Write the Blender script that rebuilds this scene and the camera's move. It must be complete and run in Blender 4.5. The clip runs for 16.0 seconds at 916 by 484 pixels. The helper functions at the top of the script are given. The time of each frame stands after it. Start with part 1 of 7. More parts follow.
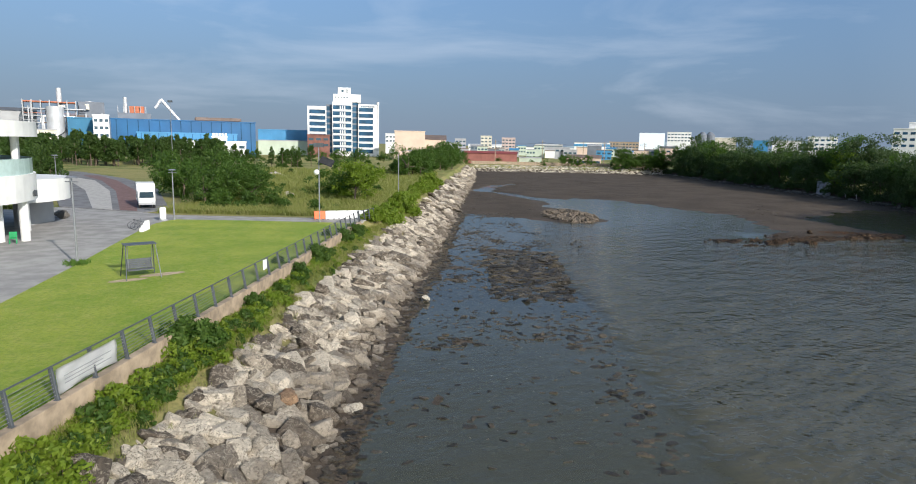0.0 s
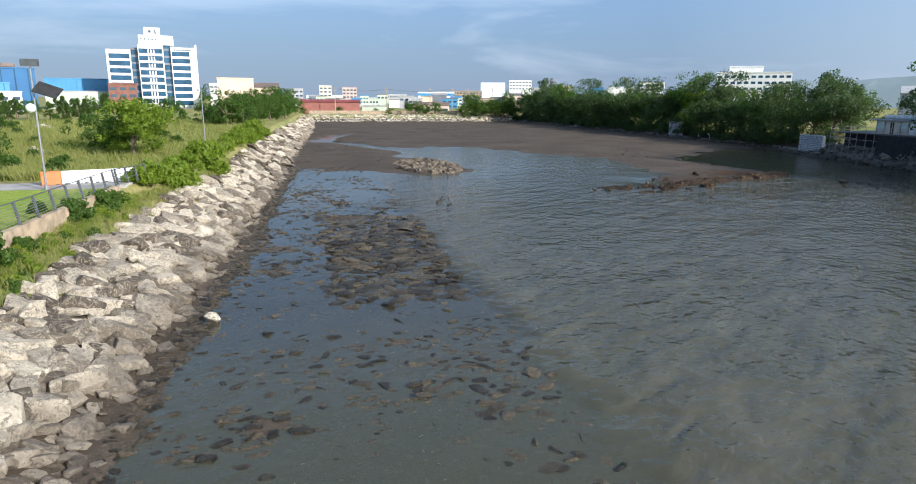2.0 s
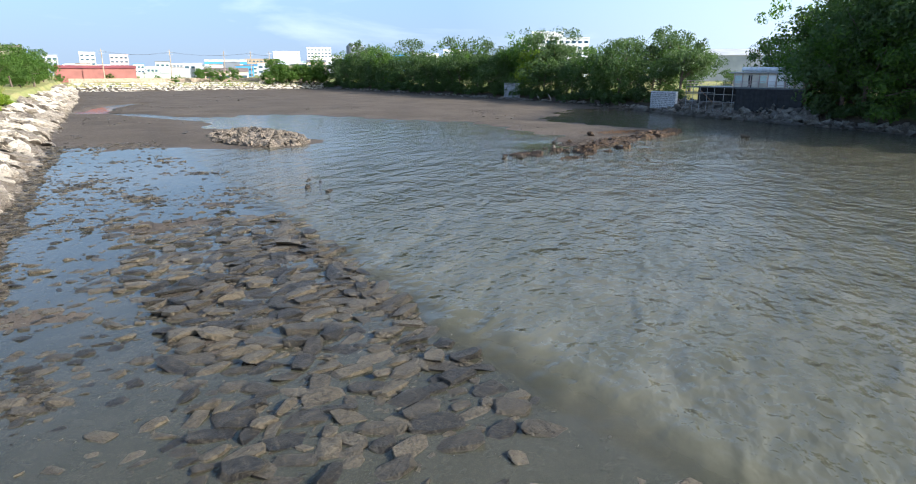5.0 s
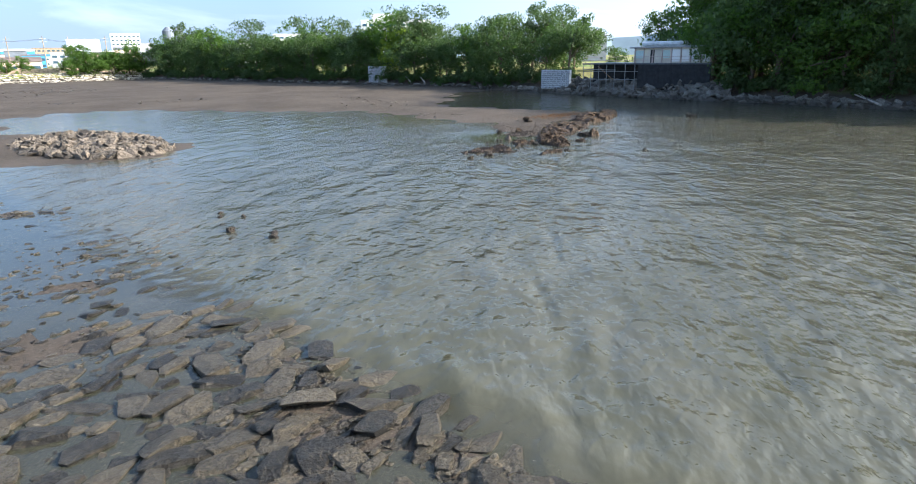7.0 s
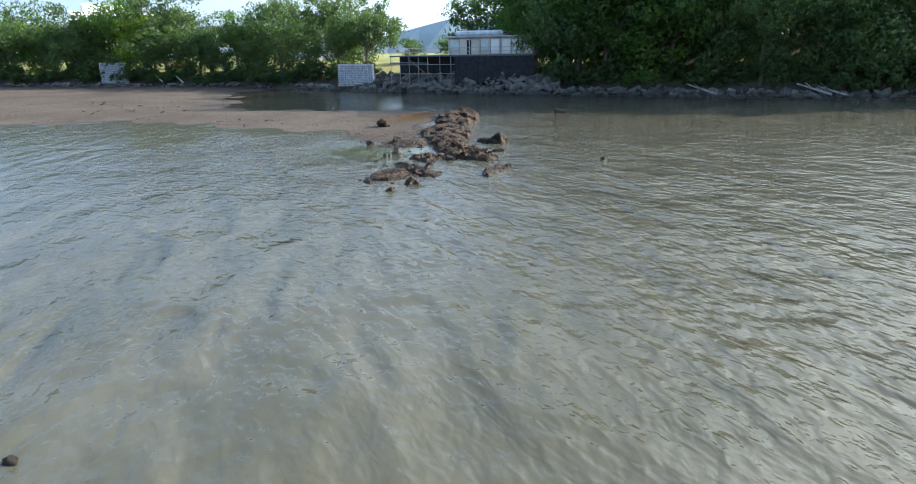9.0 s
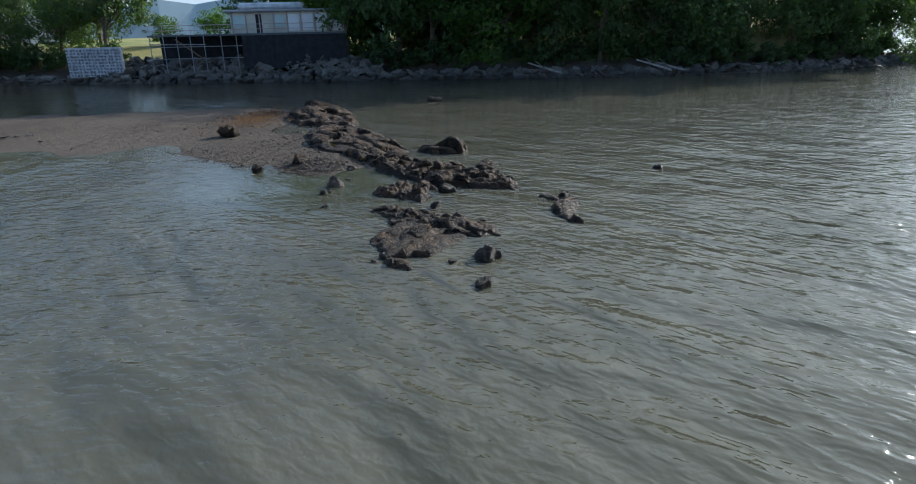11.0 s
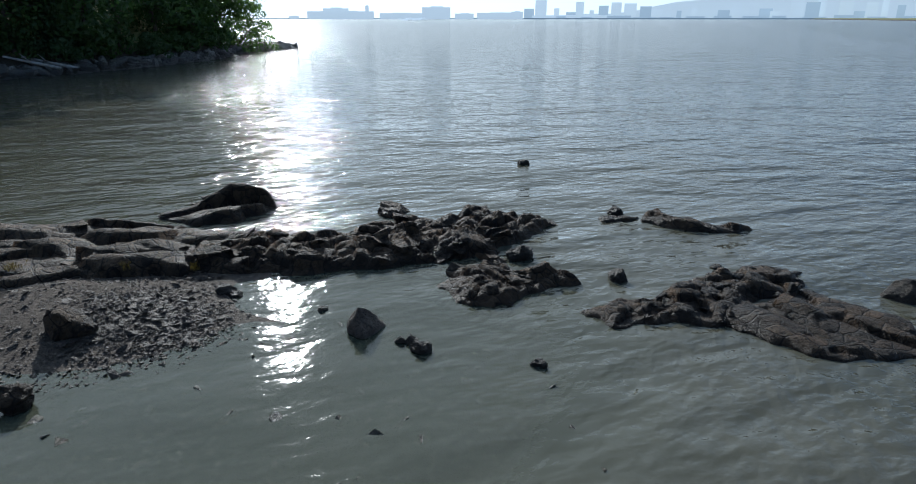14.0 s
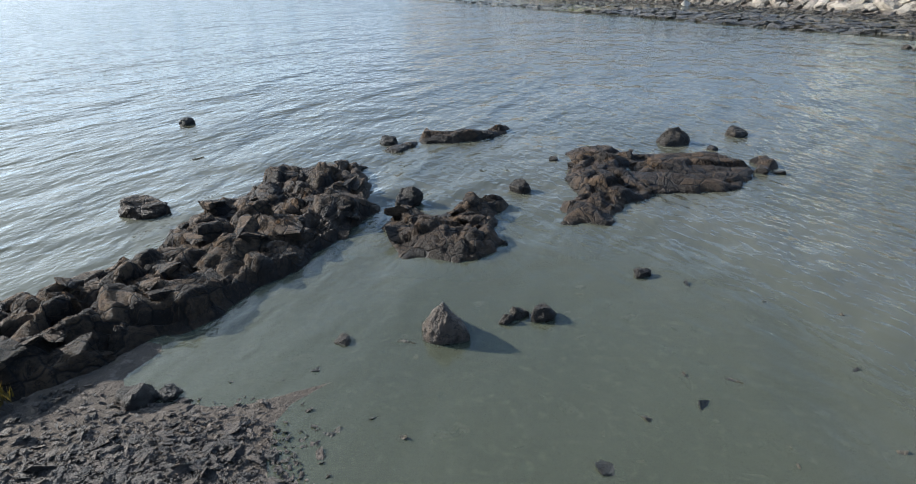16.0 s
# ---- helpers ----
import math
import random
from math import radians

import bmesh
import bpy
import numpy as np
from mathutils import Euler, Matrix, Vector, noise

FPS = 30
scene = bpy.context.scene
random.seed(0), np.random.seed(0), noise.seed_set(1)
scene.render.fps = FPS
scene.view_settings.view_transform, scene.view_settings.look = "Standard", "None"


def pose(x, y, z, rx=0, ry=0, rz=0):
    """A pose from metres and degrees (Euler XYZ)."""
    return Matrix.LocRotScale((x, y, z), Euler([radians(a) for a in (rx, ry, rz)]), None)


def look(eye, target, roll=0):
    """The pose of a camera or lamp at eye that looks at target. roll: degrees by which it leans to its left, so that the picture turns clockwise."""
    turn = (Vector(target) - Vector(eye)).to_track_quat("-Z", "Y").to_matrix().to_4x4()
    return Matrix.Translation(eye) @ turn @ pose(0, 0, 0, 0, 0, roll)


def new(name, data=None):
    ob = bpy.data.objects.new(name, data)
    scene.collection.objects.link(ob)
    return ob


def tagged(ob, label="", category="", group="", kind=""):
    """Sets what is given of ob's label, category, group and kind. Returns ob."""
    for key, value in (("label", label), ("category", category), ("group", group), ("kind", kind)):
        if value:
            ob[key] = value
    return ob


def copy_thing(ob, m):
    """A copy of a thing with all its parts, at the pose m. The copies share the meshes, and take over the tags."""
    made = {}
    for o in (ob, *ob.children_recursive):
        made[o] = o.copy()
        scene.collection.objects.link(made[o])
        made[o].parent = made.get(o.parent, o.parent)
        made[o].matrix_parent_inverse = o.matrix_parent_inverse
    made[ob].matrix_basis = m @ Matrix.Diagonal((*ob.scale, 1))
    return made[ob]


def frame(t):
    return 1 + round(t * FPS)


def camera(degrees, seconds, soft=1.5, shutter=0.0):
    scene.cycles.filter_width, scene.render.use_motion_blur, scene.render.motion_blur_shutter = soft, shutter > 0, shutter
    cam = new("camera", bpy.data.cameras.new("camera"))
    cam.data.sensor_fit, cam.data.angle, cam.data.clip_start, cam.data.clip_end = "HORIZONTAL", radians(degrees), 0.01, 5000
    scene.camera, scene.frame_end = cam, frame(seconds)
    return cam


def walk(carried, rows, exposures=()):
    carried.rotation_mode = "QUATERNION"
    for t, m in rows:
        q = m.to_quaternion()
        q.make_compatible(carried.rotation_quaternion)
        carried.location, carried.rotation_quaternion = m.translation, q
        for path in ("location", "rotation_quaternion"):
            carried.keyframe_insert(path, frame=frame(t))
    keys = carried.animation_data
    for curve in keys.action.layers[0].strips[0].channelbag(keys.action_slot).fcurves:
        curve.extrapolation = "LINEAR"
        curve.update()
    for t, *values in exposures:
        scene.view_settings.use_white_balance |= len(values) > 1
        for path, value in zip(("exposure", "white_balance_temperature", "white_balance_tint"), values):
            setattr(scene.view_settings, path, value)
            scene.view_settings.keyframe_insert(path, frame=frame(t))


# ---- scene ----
cam = camera(72.0, 16.0, 1.0)
PATH = [
    (0, (0.683, 0.689, 12.638), (0.692, 2.665, 12.331), 1.2),
    (0.5, (1.073, 5.856, 12.119), (1.154, 7.831, 11.814), 1.1),
    (1, (1.629, 11.069, 11.459), (1.801, 13.036, 11.14), 0.9),
    (1.5, (2.082, 16.077, 10.858), (2.421, 18.011, 10.479), 0.6),
    (2, (2.605, 21.095, 10.089), (3.082, 22.986, 9.646), 0.4),
    (2.5, (2.979, 24.787, 9.355), (3.532, 26.646, 8.869), 0.3),
    (3, (2.7, 28.232, 8.806), (3.327, 30.062, 8.3), 0.2),
    (3.5, (2.437, 31.414, 8.469), (3.181, 33.201, 7.964), -0.1),
    (4, (2.246, 34.538, 8.204), (3.112, 36.269, 7.696), 0.0),
    (4.2, (2.314, 35.925, 8.047), (3.212, 37.638, 7.538), -0.1),
    (6.3, (3.01, 53.148, 6.807), (4.266, 54.6, 6.246), -0.3),
    (6.5, (3.422, 54.912, 6.714), (4.717, 56.328, 6.149), -0.7),
    (7, (4.49, 59.137, 6.508), (5.889, 60.449, 5.94), -1.0),
    (7.5, (5.78, 63.199, 6.441), (7.271, 64.4, 5.864), -1.0),
    (8, (7.444, 67.659, 6.171), (9.04, 68.716, 5.592), -1.3),
    (8.5, (9.716, 71.732, 5.723), (11.422, 72.6, 5.145), -1.0),
    (9, (12.528, 75.288, 5.422), (14.32, 75.961, 4.842), -1.0),
    (9.5, (15.002, 78.658, 5.338), (16.855, 79.137, 4.754), -0.9),
    (9.7, (16.151, 80.017, 5.292), (18.018, 80.427, 4.704), -1.2),
    (11.8, (28.306, 91.991, 4.579), (30.127, 91.483, 3.927), -0.8),
    (12, (29.424, 92.971, 4.56), (31.21, 92.351, 3.908), -0.8),
    (12.5, (32.303, 95.201, 4.497), (33.94, 94.262, 3.837), -0.8),
    (13, (35.172, 96.552, 4.384), (36.518, 95.232, 3.717), -0.6),
    (13.5, (37.599, 97.275, 4.309), (38.667, 95.723, 3.638), -0.3),
    (14, (39.982, 97.662, 4.176), (40.698, 95.919, 3.507), 0.0),
    (14.5, (42.33, 97.653, 3.984), (42.662, 95.8, 3.31), 0.3),
    (15, (44.541, 97.269, 3.749), (44.48, 95.393, 3.06), -0.2),
    (15.5, (45.97, 96.486, 3.439), (45.468, 94.694, 2.706), -0.1),
    (16, (46.657, 95.512, 3.263), (45.791, 93.892, 2.471), -0.6),
]
EXPOSURES = ((0.0, 0.14, 6400, 10), (2.0, 0.62, 6300, 10), (3.5, 1.05, 6250, 10), (7.0, 1.55, 6250, 10), (9.7, 1.6, 6300, 8), (11.8, 0.1, 5700, 8), (13.0, 0.08, 5700, 6), (14.5, 0.0, 5650, 6), (15.0, 0.05, 5650, 6), (15.5, 0.72, 5850, 8), (16.0, 1.0, 5950, 8))
walk(cam, [(t, look(eye, target, roll)) for t, eye, target, roll in PATH], EXPOSURES)

# ---- sky and sun ----
SUN_AZ, SUN_EL = 140.5, 25.0
world = bpy.data.worlds.new("world")
scene.world = world
world.use_nodes = True
wn, wl = world.node_tree.nodes, world.node_tree.links
wn.clear()
sky = wn.new("ShaderNodeTexSky")
sky.sky_type, sky.sun_disc = "NISHITA", False
sky.sun_elevation, sky.sun_rotation = radians(SUN_EL), radians(SUN_AZ)
sky.air_density, sky.dust_density, sky.ozone_density = 1.0, 0.7, 3.0
coord = wn.new("ShaderNodeTexCoord")
stretch = wn.new("ShaderNodeMapping")
stretch.inputs["Scale"].default_value = (1.3, 1.3, 7.0)
cirrus = wn.new("ShaderNodeTexNoise")
cirrus.inputs["Scale"].default_value, cirrus.inputs["Detail"].default_value = 1.7, 7.0
cirrus.inputs["Roughness"].default_value, cirrus.inputs["Distortion"].default_value = 0.56, 0.5
ramp = wn.new("ShaderNodeValToRGB")
ramp.color_ramp.elements[0].position, ramp.color_ramp.elements[1].position = 0.5, 0.78
tint = wn.new("ShaderNodeMixRGB")
tint.inputs[2].default_value = (5.5, 6.0, 6.8, 1)
fade = wn.new("ShaderNodeMath")
fade.operation = "MULTIPLY"
fade.inputs[1].default_value = 0.36
wl.new(coord.outputs["Generated"], stretch.inputs["Vector"])
wl.new(stretch.outputs[0], cirrus.inputs["Vector"])
wl.new(cirrus.outputs["Fac"], ramp.inputs["Fac"])
wl.new(ramp.outputs["Color"], fade.inputs[0])
wl.new(fade.outputs[0], tint.inputs[0])
# haze along the horizon: slate blue away from the sun, white towards it
split = wn.new("ShaderNodeSeparateXYZ")
wl.new(coord.outputs["Generated"], split.inputs[0])
low = wn.new("ShaderNodeMapRange")
low.interpolation_type = "SMOOTHSTEP"
low.inputs[1].default_value, low.inputs[2].default_value = 0.42, 0.0
low.inputs[4].default_value = 0.92
wl.new(split.outputs[2], low.inputs[0])
toward = wn.new("ShaderNodeVectorMath")
toward.operation = "DOT_PRODUCT"
toward.inputs[1].default_value = (math.sin(radians(SUN_AZ)), math.cos(radians(SUN_AZ)), 0.25)
wl.new(coord.outputs["Generated"], toward.inputs[0])
glare = wn.new("ShaderNodeMapRange")
glare.inputs[1].default_value, glare.inputs[2].default_value = -0.3, 1.1
wl.new(toward.outputs["Value"], glare.inputs[0])
rise = wn.new("ShaderNodeMapRange")
rise.inputs[1].default_value, rise.inputs[2].default_value = 0.0, 0.3
wl.new(split.outputs[2], rise.inputs[0])
slate = wn.new("ShaderNodeMixRGB")
slate.inputs[1].default_value, slate.inputs[2].default_value = (1.40, 1.92, 2.70, 1), (0.50, 1.26, 2.85, 1)
wl.new(rise.outputs[0], slate.inputs[0])
hazy = wn.new("ShaderNodeMixRGB")
hazy.inputs[2].default_value = (4.9, 5.6, 6.3, 1)
wl.new(glare.outputs[0], hazy.inputs[0])
wl.new(slate.outputs[0], hazy.inputs[1])
whole = wn.new("ShaderNodeMixRGB")
wl.new(low.outputs[0], whole.inputs[0])
wl.new(sky.outputs[0], whole.inputs[1])
wl.new(hazy.outputs[0], whole.inputs[2])
wl.new(whole.outputs[0], tint.inputs[1])
# bright hazy aureole round the sun
halo = wn.new("ShaderNodeVectorMath")
halo.operation = "DOT_PRODUCT"
halo.inputs[1].default_value = (math.sin(radians(SUN_AZ)) * math.cos(radians(SUN_EL)), math.cos(radians(SUN_AZ)) * math.cos(radians(SUN_EL)), math.sin(radians(SUN_EL)))
wl.new(coord.outputs["Generated"], halo.inputs[0])
spread = wn.new("ShaderNodeMapRange")
spread.interpolation_type = "SMOOTHSTEP"
spread.inputs[1].default_value, spread.inputs[2].default_value = 0.5, 1.05
spread.inputs[4].default_value = 1.0
wl.new(halo.outputs["Value"], spread.inputs[0])
aureole = wn.new("ShaderNodeMixRGB")
aureole.inputs[2].default_value = (9.6, 10.6, 11.2, 1)
wl.new(spread.outputs[0], aureole.inputs[0])
wl.new(tint.outputs[0], aureole.inputs[1])
back = wn.new("ShaderNodeBackground")
back.inputs["Strength"].default_value = 0.13
wl.new(aureole.outputs[0], back.inputs["Color"])
wl.new(back.outputs[0], wn.new("ShaderNodeOutputWorld").inputs["Surface"])

lamp = bpy.data.lights.new("sun", "SUN")
lamp.energy, lamp.angle, lamp.color = 5.0, radians(0.53), (1.0, 0.93, 0.84)
sun = new("sun", lamp)
TO_SUN = Vector((math.sin(radians(SUN_AZ)) * math.cos(radians(SUN_EL)), math.cos(radians(SUN_AZ)) * math.cos(radians(SUN_EL)), math.sin(radians(SUN_EL))))
sun.matrix_world = look(TO_SUN * 300, (0, 0, 0))


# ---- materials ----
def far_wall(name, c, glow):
    """Walls so far off that lit air outshines them; this haze is put in as blue-grey colour and glow."""
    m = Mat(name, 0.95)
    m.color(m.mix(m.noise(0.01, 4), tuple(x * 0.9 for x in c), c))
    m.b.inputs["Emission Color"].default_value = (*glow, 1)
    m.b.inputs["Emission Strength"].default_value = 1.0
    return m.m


class Mat:
    """A small builder of node materials; positions are in metres."""

    def __init__(self, name, rough=0.8, metal=0.0, spec=0.5):
        self.m = bpy.data.materials.new(name)
        self.m.use_nodes = True
        self.n, self.l = self.m.node_tree.nodes, self.m.node_tree.links
        self.b = self.n["Principled BSDF"]
        self.b.inputs["Roughness"].default_value = rough
        self.b.inputs["Metallic"].default_value = metal
        self.b.inputs["Specular IOR Level"].default_value = spec
        self.geo = self.n.new("ShaderNodeNewGeometry")

    def drift(self, angle, stretch):
        """Positions turned by angle (degrees) and drawn out across it."""
        mp = self.n.new("ShaderNodeMapping")
        mp.vector_type = "TEXTURE"
        mp.inputs["Rotation"].default_value = (0, 0, radians(angle))
        mp.inputs["Scale"].default_value = (1, stretch, 1)
        self.l.new(self.geo.outputs["Position"], mp.inputs["Vector"])
        return mp.outputs[0]

    def vec(self, scale=(1, 1, 1), rot=(0, 0, 0), local=False):
        mp = self.n.new("ShaderNodeMapping")
        mp.inputs["Scale"].default_value = scale
        mp.inputs["Rotation"].default_value = rot
        if local:
            self.l.new(self.n.new("ShaderNodeTexCoord").outputs["Object"], mp.inputs["Vector"])
        else:
            self.l.new(self.geo.outputs["Position"], mp.inputs["Vector"])
        return mp.outputs[0]

    def noise(self, scale, detail=5.0, rough=0.55, vec=None, distort=0.0):
        t = self.n.new("ShaderNodeTexNoise")
        t.inputs["Scale"].default_value, t.inputs["Detail"].default_value = scale, detail
        t.inputs["Roughness"].default_value, t.inputs["Distortion"].default_value = rough, distort
        self.l.new(vec if vec is not None else self.vec(), t.inputs["Vector"])
        return t.outputs["Fac"]

    def voronoi(self, scale, feature="F1", vec=None, out="Distance"):
        t = self.n.new("ShaderNodeTexVoronoi")
        t.feature = feature
        t.inputs["Scale"].default_value = scale
        self.l.new(vec if vec is not None else self.vec(), t.inputs["Vector"])
        return t.outputs[out]

    def step(self, x, lo, hi):
        r = self.n.new("ShaderNodeMapRange")
        r.interpolation_type = "SMOOTHSTEP"
        r.inputs[1].default_value, r.inputs[2].default_value = lo, hi
        self.l.new(x, r.inputs[0])
        return r.outputs[0]

    def axis(self, which):
        s = self.n.new("ShaderNodeSeparateXYZ")
        self.l.new(self.geo.outputs["Position"], s.inputs[0])
        return s.outputs[which]

    def math(self, op, a, b):
        m = self.n.new("ShaderNodeMath")
        m.operation = op
        for i, v in enumerate((a, b)):
            if isinstance(v, (int, float)):
                m.inputs[i].default_value = v
            else:
                self.l.new(v, m.inputs[i])
        return m.outputs[0]

    def mix(self, fac, a, b):
        m = self.n.new("ShaderNodeMixRGB")
        for i, v in enumerate((fac, a, b)):
            if isinstance(v, tuple):
                m.inputs[i].default_value = (*v, 1)
            elif isinstance(v, (int, float)):
                m.inputs[i].default_value = v
            else:
                self.l.new(v, m.inputs[i])
        return m.outputs[0]

    def ramp(self, fac, stops):
        r = self.n.new("ShaderNodeValToRGB")
        e = r.color_ramp.elements
        while len(e) < len(stops):
            e.new(0.5)
        for i, (p, c) in enumerate(stops):
            e[i].position, e[i].color = p, (*c, 1)
        self.l.new(fac, r.inputs[0])
        return r.outputs[0]

    def island(self):
        return self.geo.outputs["Random Per Island"]

    def object_random(self):
        return self.n.new("ShaderNodeObjectInfo").outputs["Random"]

    def color(self, c):
        if isinstance(c, tuple):
            self.b.inputs["Base Color"].default_value = (*c, 1)
        else:
            self.l.new(c, self.b.inputs["Base Color"])
        return self

    def rough(self, r):
        self.l.new(r, self.b.inputs["Roughness"])
        return self

    def bump(self, height, strength=0.5, dist=0.02):
        b = self.n.new("ShaderNodeBump")
        b.inputs["Strength"].default_value, b.inputs["Distance"].default_value = strength, dist
        self.l.new(height, b.inputs["Height"])
        self.l.new(b.outputs[0], self.b.inputs["Normal"])
        return self


def plain(name, c, rough=0.6, metal=0.0, vary=0.12, scale=3.0):
    """Paint, metal or plaster with soft stains and fine grain."""
    m = Mat(name, rough, metal)
    dark = tuple(x * (1 - vary * 1.6) for x in c)
    light = tuple(min(1.0, x * (1 + vary)) for x in c)
    m.color(m.mix(m.step(m.noise(scale, 6), 0.3, 0.7), dark, light))
    m.bump(m.noise(scale * 20, 3), 0.15, 0.004)
    return m.m


def stone_mat(name, pale, dark, wet_below, wet_color, grain=9.0, gloss=0.0, tide=None, cells=0.0, spec=0.4, mottle=1.0):
    """Rock: tone by piece, veins and stains, wet and dark near the water."""
    m = Mat(name, 0.85, 0.0, spec)
    r = m.math("FRACT", m.math("ADD", m.island(), m.object_random()), 0.0)
    if cells:
        warp = m.n.new("ShaderNodeVectorMath")
        warp.operation = "MULTIPLY_ADD"
        wob = m.n.new("ShaderNodeTexNoise")
        wob.inputs["Scale"].default_value, wob.inputs["Detail"].default_value = 2.5, 3.0
        m.l.new(m.geo.outputs["Position"], wob.inputs["Vector"])
        m.l.new(wob.outputs["Color"], warp.inputs[0])
        warp.inputs[1].default_value = (0.35, 0.35, 0.35)
        m.l.new(m.geo.outputs["Position"], warp.inputs[2])
        r = m.math("FRACT", m.math("MULTIPLY", m.math("ADD", r, m.voronoi(cells, "F1", warp.outputs[0], "Color")), 1.7), 0.0)
        joint = m.step(m.voronoi(cells, "DISTANCE_TO_EDGE", warp.outputs[0]), 0.07, 0.0)
    tone = m.ramp(r, [(0.0, tuple(x * 0.7 for x in dark)), (0.2, dark), (0.42, tuple((a + b) / 2 for a, b in zip(pale, dark))), (0.62, pale), (1.0, tuple(min(1, x * 1.3) for x in pale))])
    stain = m.step(m.noise(1.7, 8, 0.62), 0.35, 0.7)
    grainy = m.noise(grain, 9, 0.72)
    speck = m.noise(grain * 3.5, 6, 0.7)
    base = m.mix(m.math("MULTIPLY", stain, 0.25), tone, dark)
    vein = m.step(m.math("ABSOLUTE", m.math("SUBTRACT", m.noise(2.3, 6, 0.6, None, 0.8), 0.5), 0.0), 0.035, 0.0)
    base = m.mix(m.math("MULTIPLY", vein, 0.4), base, tuple(min(1, x * 1.35) for x in pale))
    crack = m.step(m.math("ABSOLUTE", m.math("SUBTRACT", m.noise(3.4, 5, 0.65, None, 0.5), 0.47), 0.0), 0.022, 0.0)
    base = m.mix(m.math("MULTIPLY", crack, 0.7), base, tuple(x * 0.3 for x in dark))
    base = m.mix(m.math("MULTIPLY", m.step(grainy, 0.43, 0.62), 0.55 * mottle), base, tuple(x * 0.5 for x in dark))
    base = m.mix(m.math("MULTIPLY", m.step(speck, 0.55, 0.68), 0.5 * mottle), base, tuple(min(1, x * 1.2) for x in pale))
    if cells:
        base = m.mix(m.math("MULTIPLY", joint, 0.8), base, tuple(x * 0.25 for x in dark))
        crack = m.math("MAXIMUM", crack, m.math("MULTIPLY", joint, 1.6))
    edge = m.math("ADD", m.axis(2), m.math("MULTIPLY", m.noise(0.8, 4), 0.9))
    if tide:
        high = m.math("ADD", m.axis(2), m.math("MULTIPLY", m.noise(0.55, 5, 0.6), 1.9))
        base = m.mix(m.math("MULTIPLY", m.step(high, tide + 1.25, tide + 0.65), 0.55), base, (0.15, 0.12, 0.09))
    wet = m.step(edge, wet_below + 0.95, wet_below + 0.25)
    base = m.mix(m.math("MULTIPLY", wet, 0.85), base, wet_color)
    m.color(base)
    m.rough(m.math("SUBTRACT", 0.92 - gloss, m.math("ADD", m.math("MULTIPLY", wet, 0.3), m.math("MULTIPLY", grainy, 0.1))))
    m.bump(m.math("ADD", m.math("ADD", m.math("MULTIPLY", grainy, 1.5), m.math("MULTIPLY", speck, 0.35)), m.math("SUBTRACT", m.math("MULTIPLY", m.noise(3.0, 6, 0.65), 2.0), m.math("MULTIPLY", crack, 0.35))), 1.0, 0.10)
    return m.m


def leaf_mat(name, a, b, c, through_light=0.5):
    m = Mat(name, 0.55, 0.0, 0.3)
    m.color(m.ramp(m.math("ADD", m.math("MULTIPLY", m.island(), 0.6), m.math("MULTIPLY", m.noise(0.35, 3), 0.4)), [(0.1, a), (0.5, b), (0.9, c)]))
    m.b.inputs["Subsurface Weight"].default_value = 0.0
    tr = m.n.new("ShaderNodeBsdfTranslucent")
    tr.inputs["Color"].default_value = (b[0] * 1.5, b[1] * 1.7, b[2] * 0.8, 1)
    mx = m.n.new("ShaderNodeMixShader")
    mx.inputs[0].default_value = through_light
    out = m.n["Material Output"]
    m.l.new(m.b.outputs[0], mx.inputs[1])
    m.l.new(tr.outputs[0], mx.inputs[2])
    m.l.new(mx.outputs[0], out.inputs["Surface"])
    return m.m


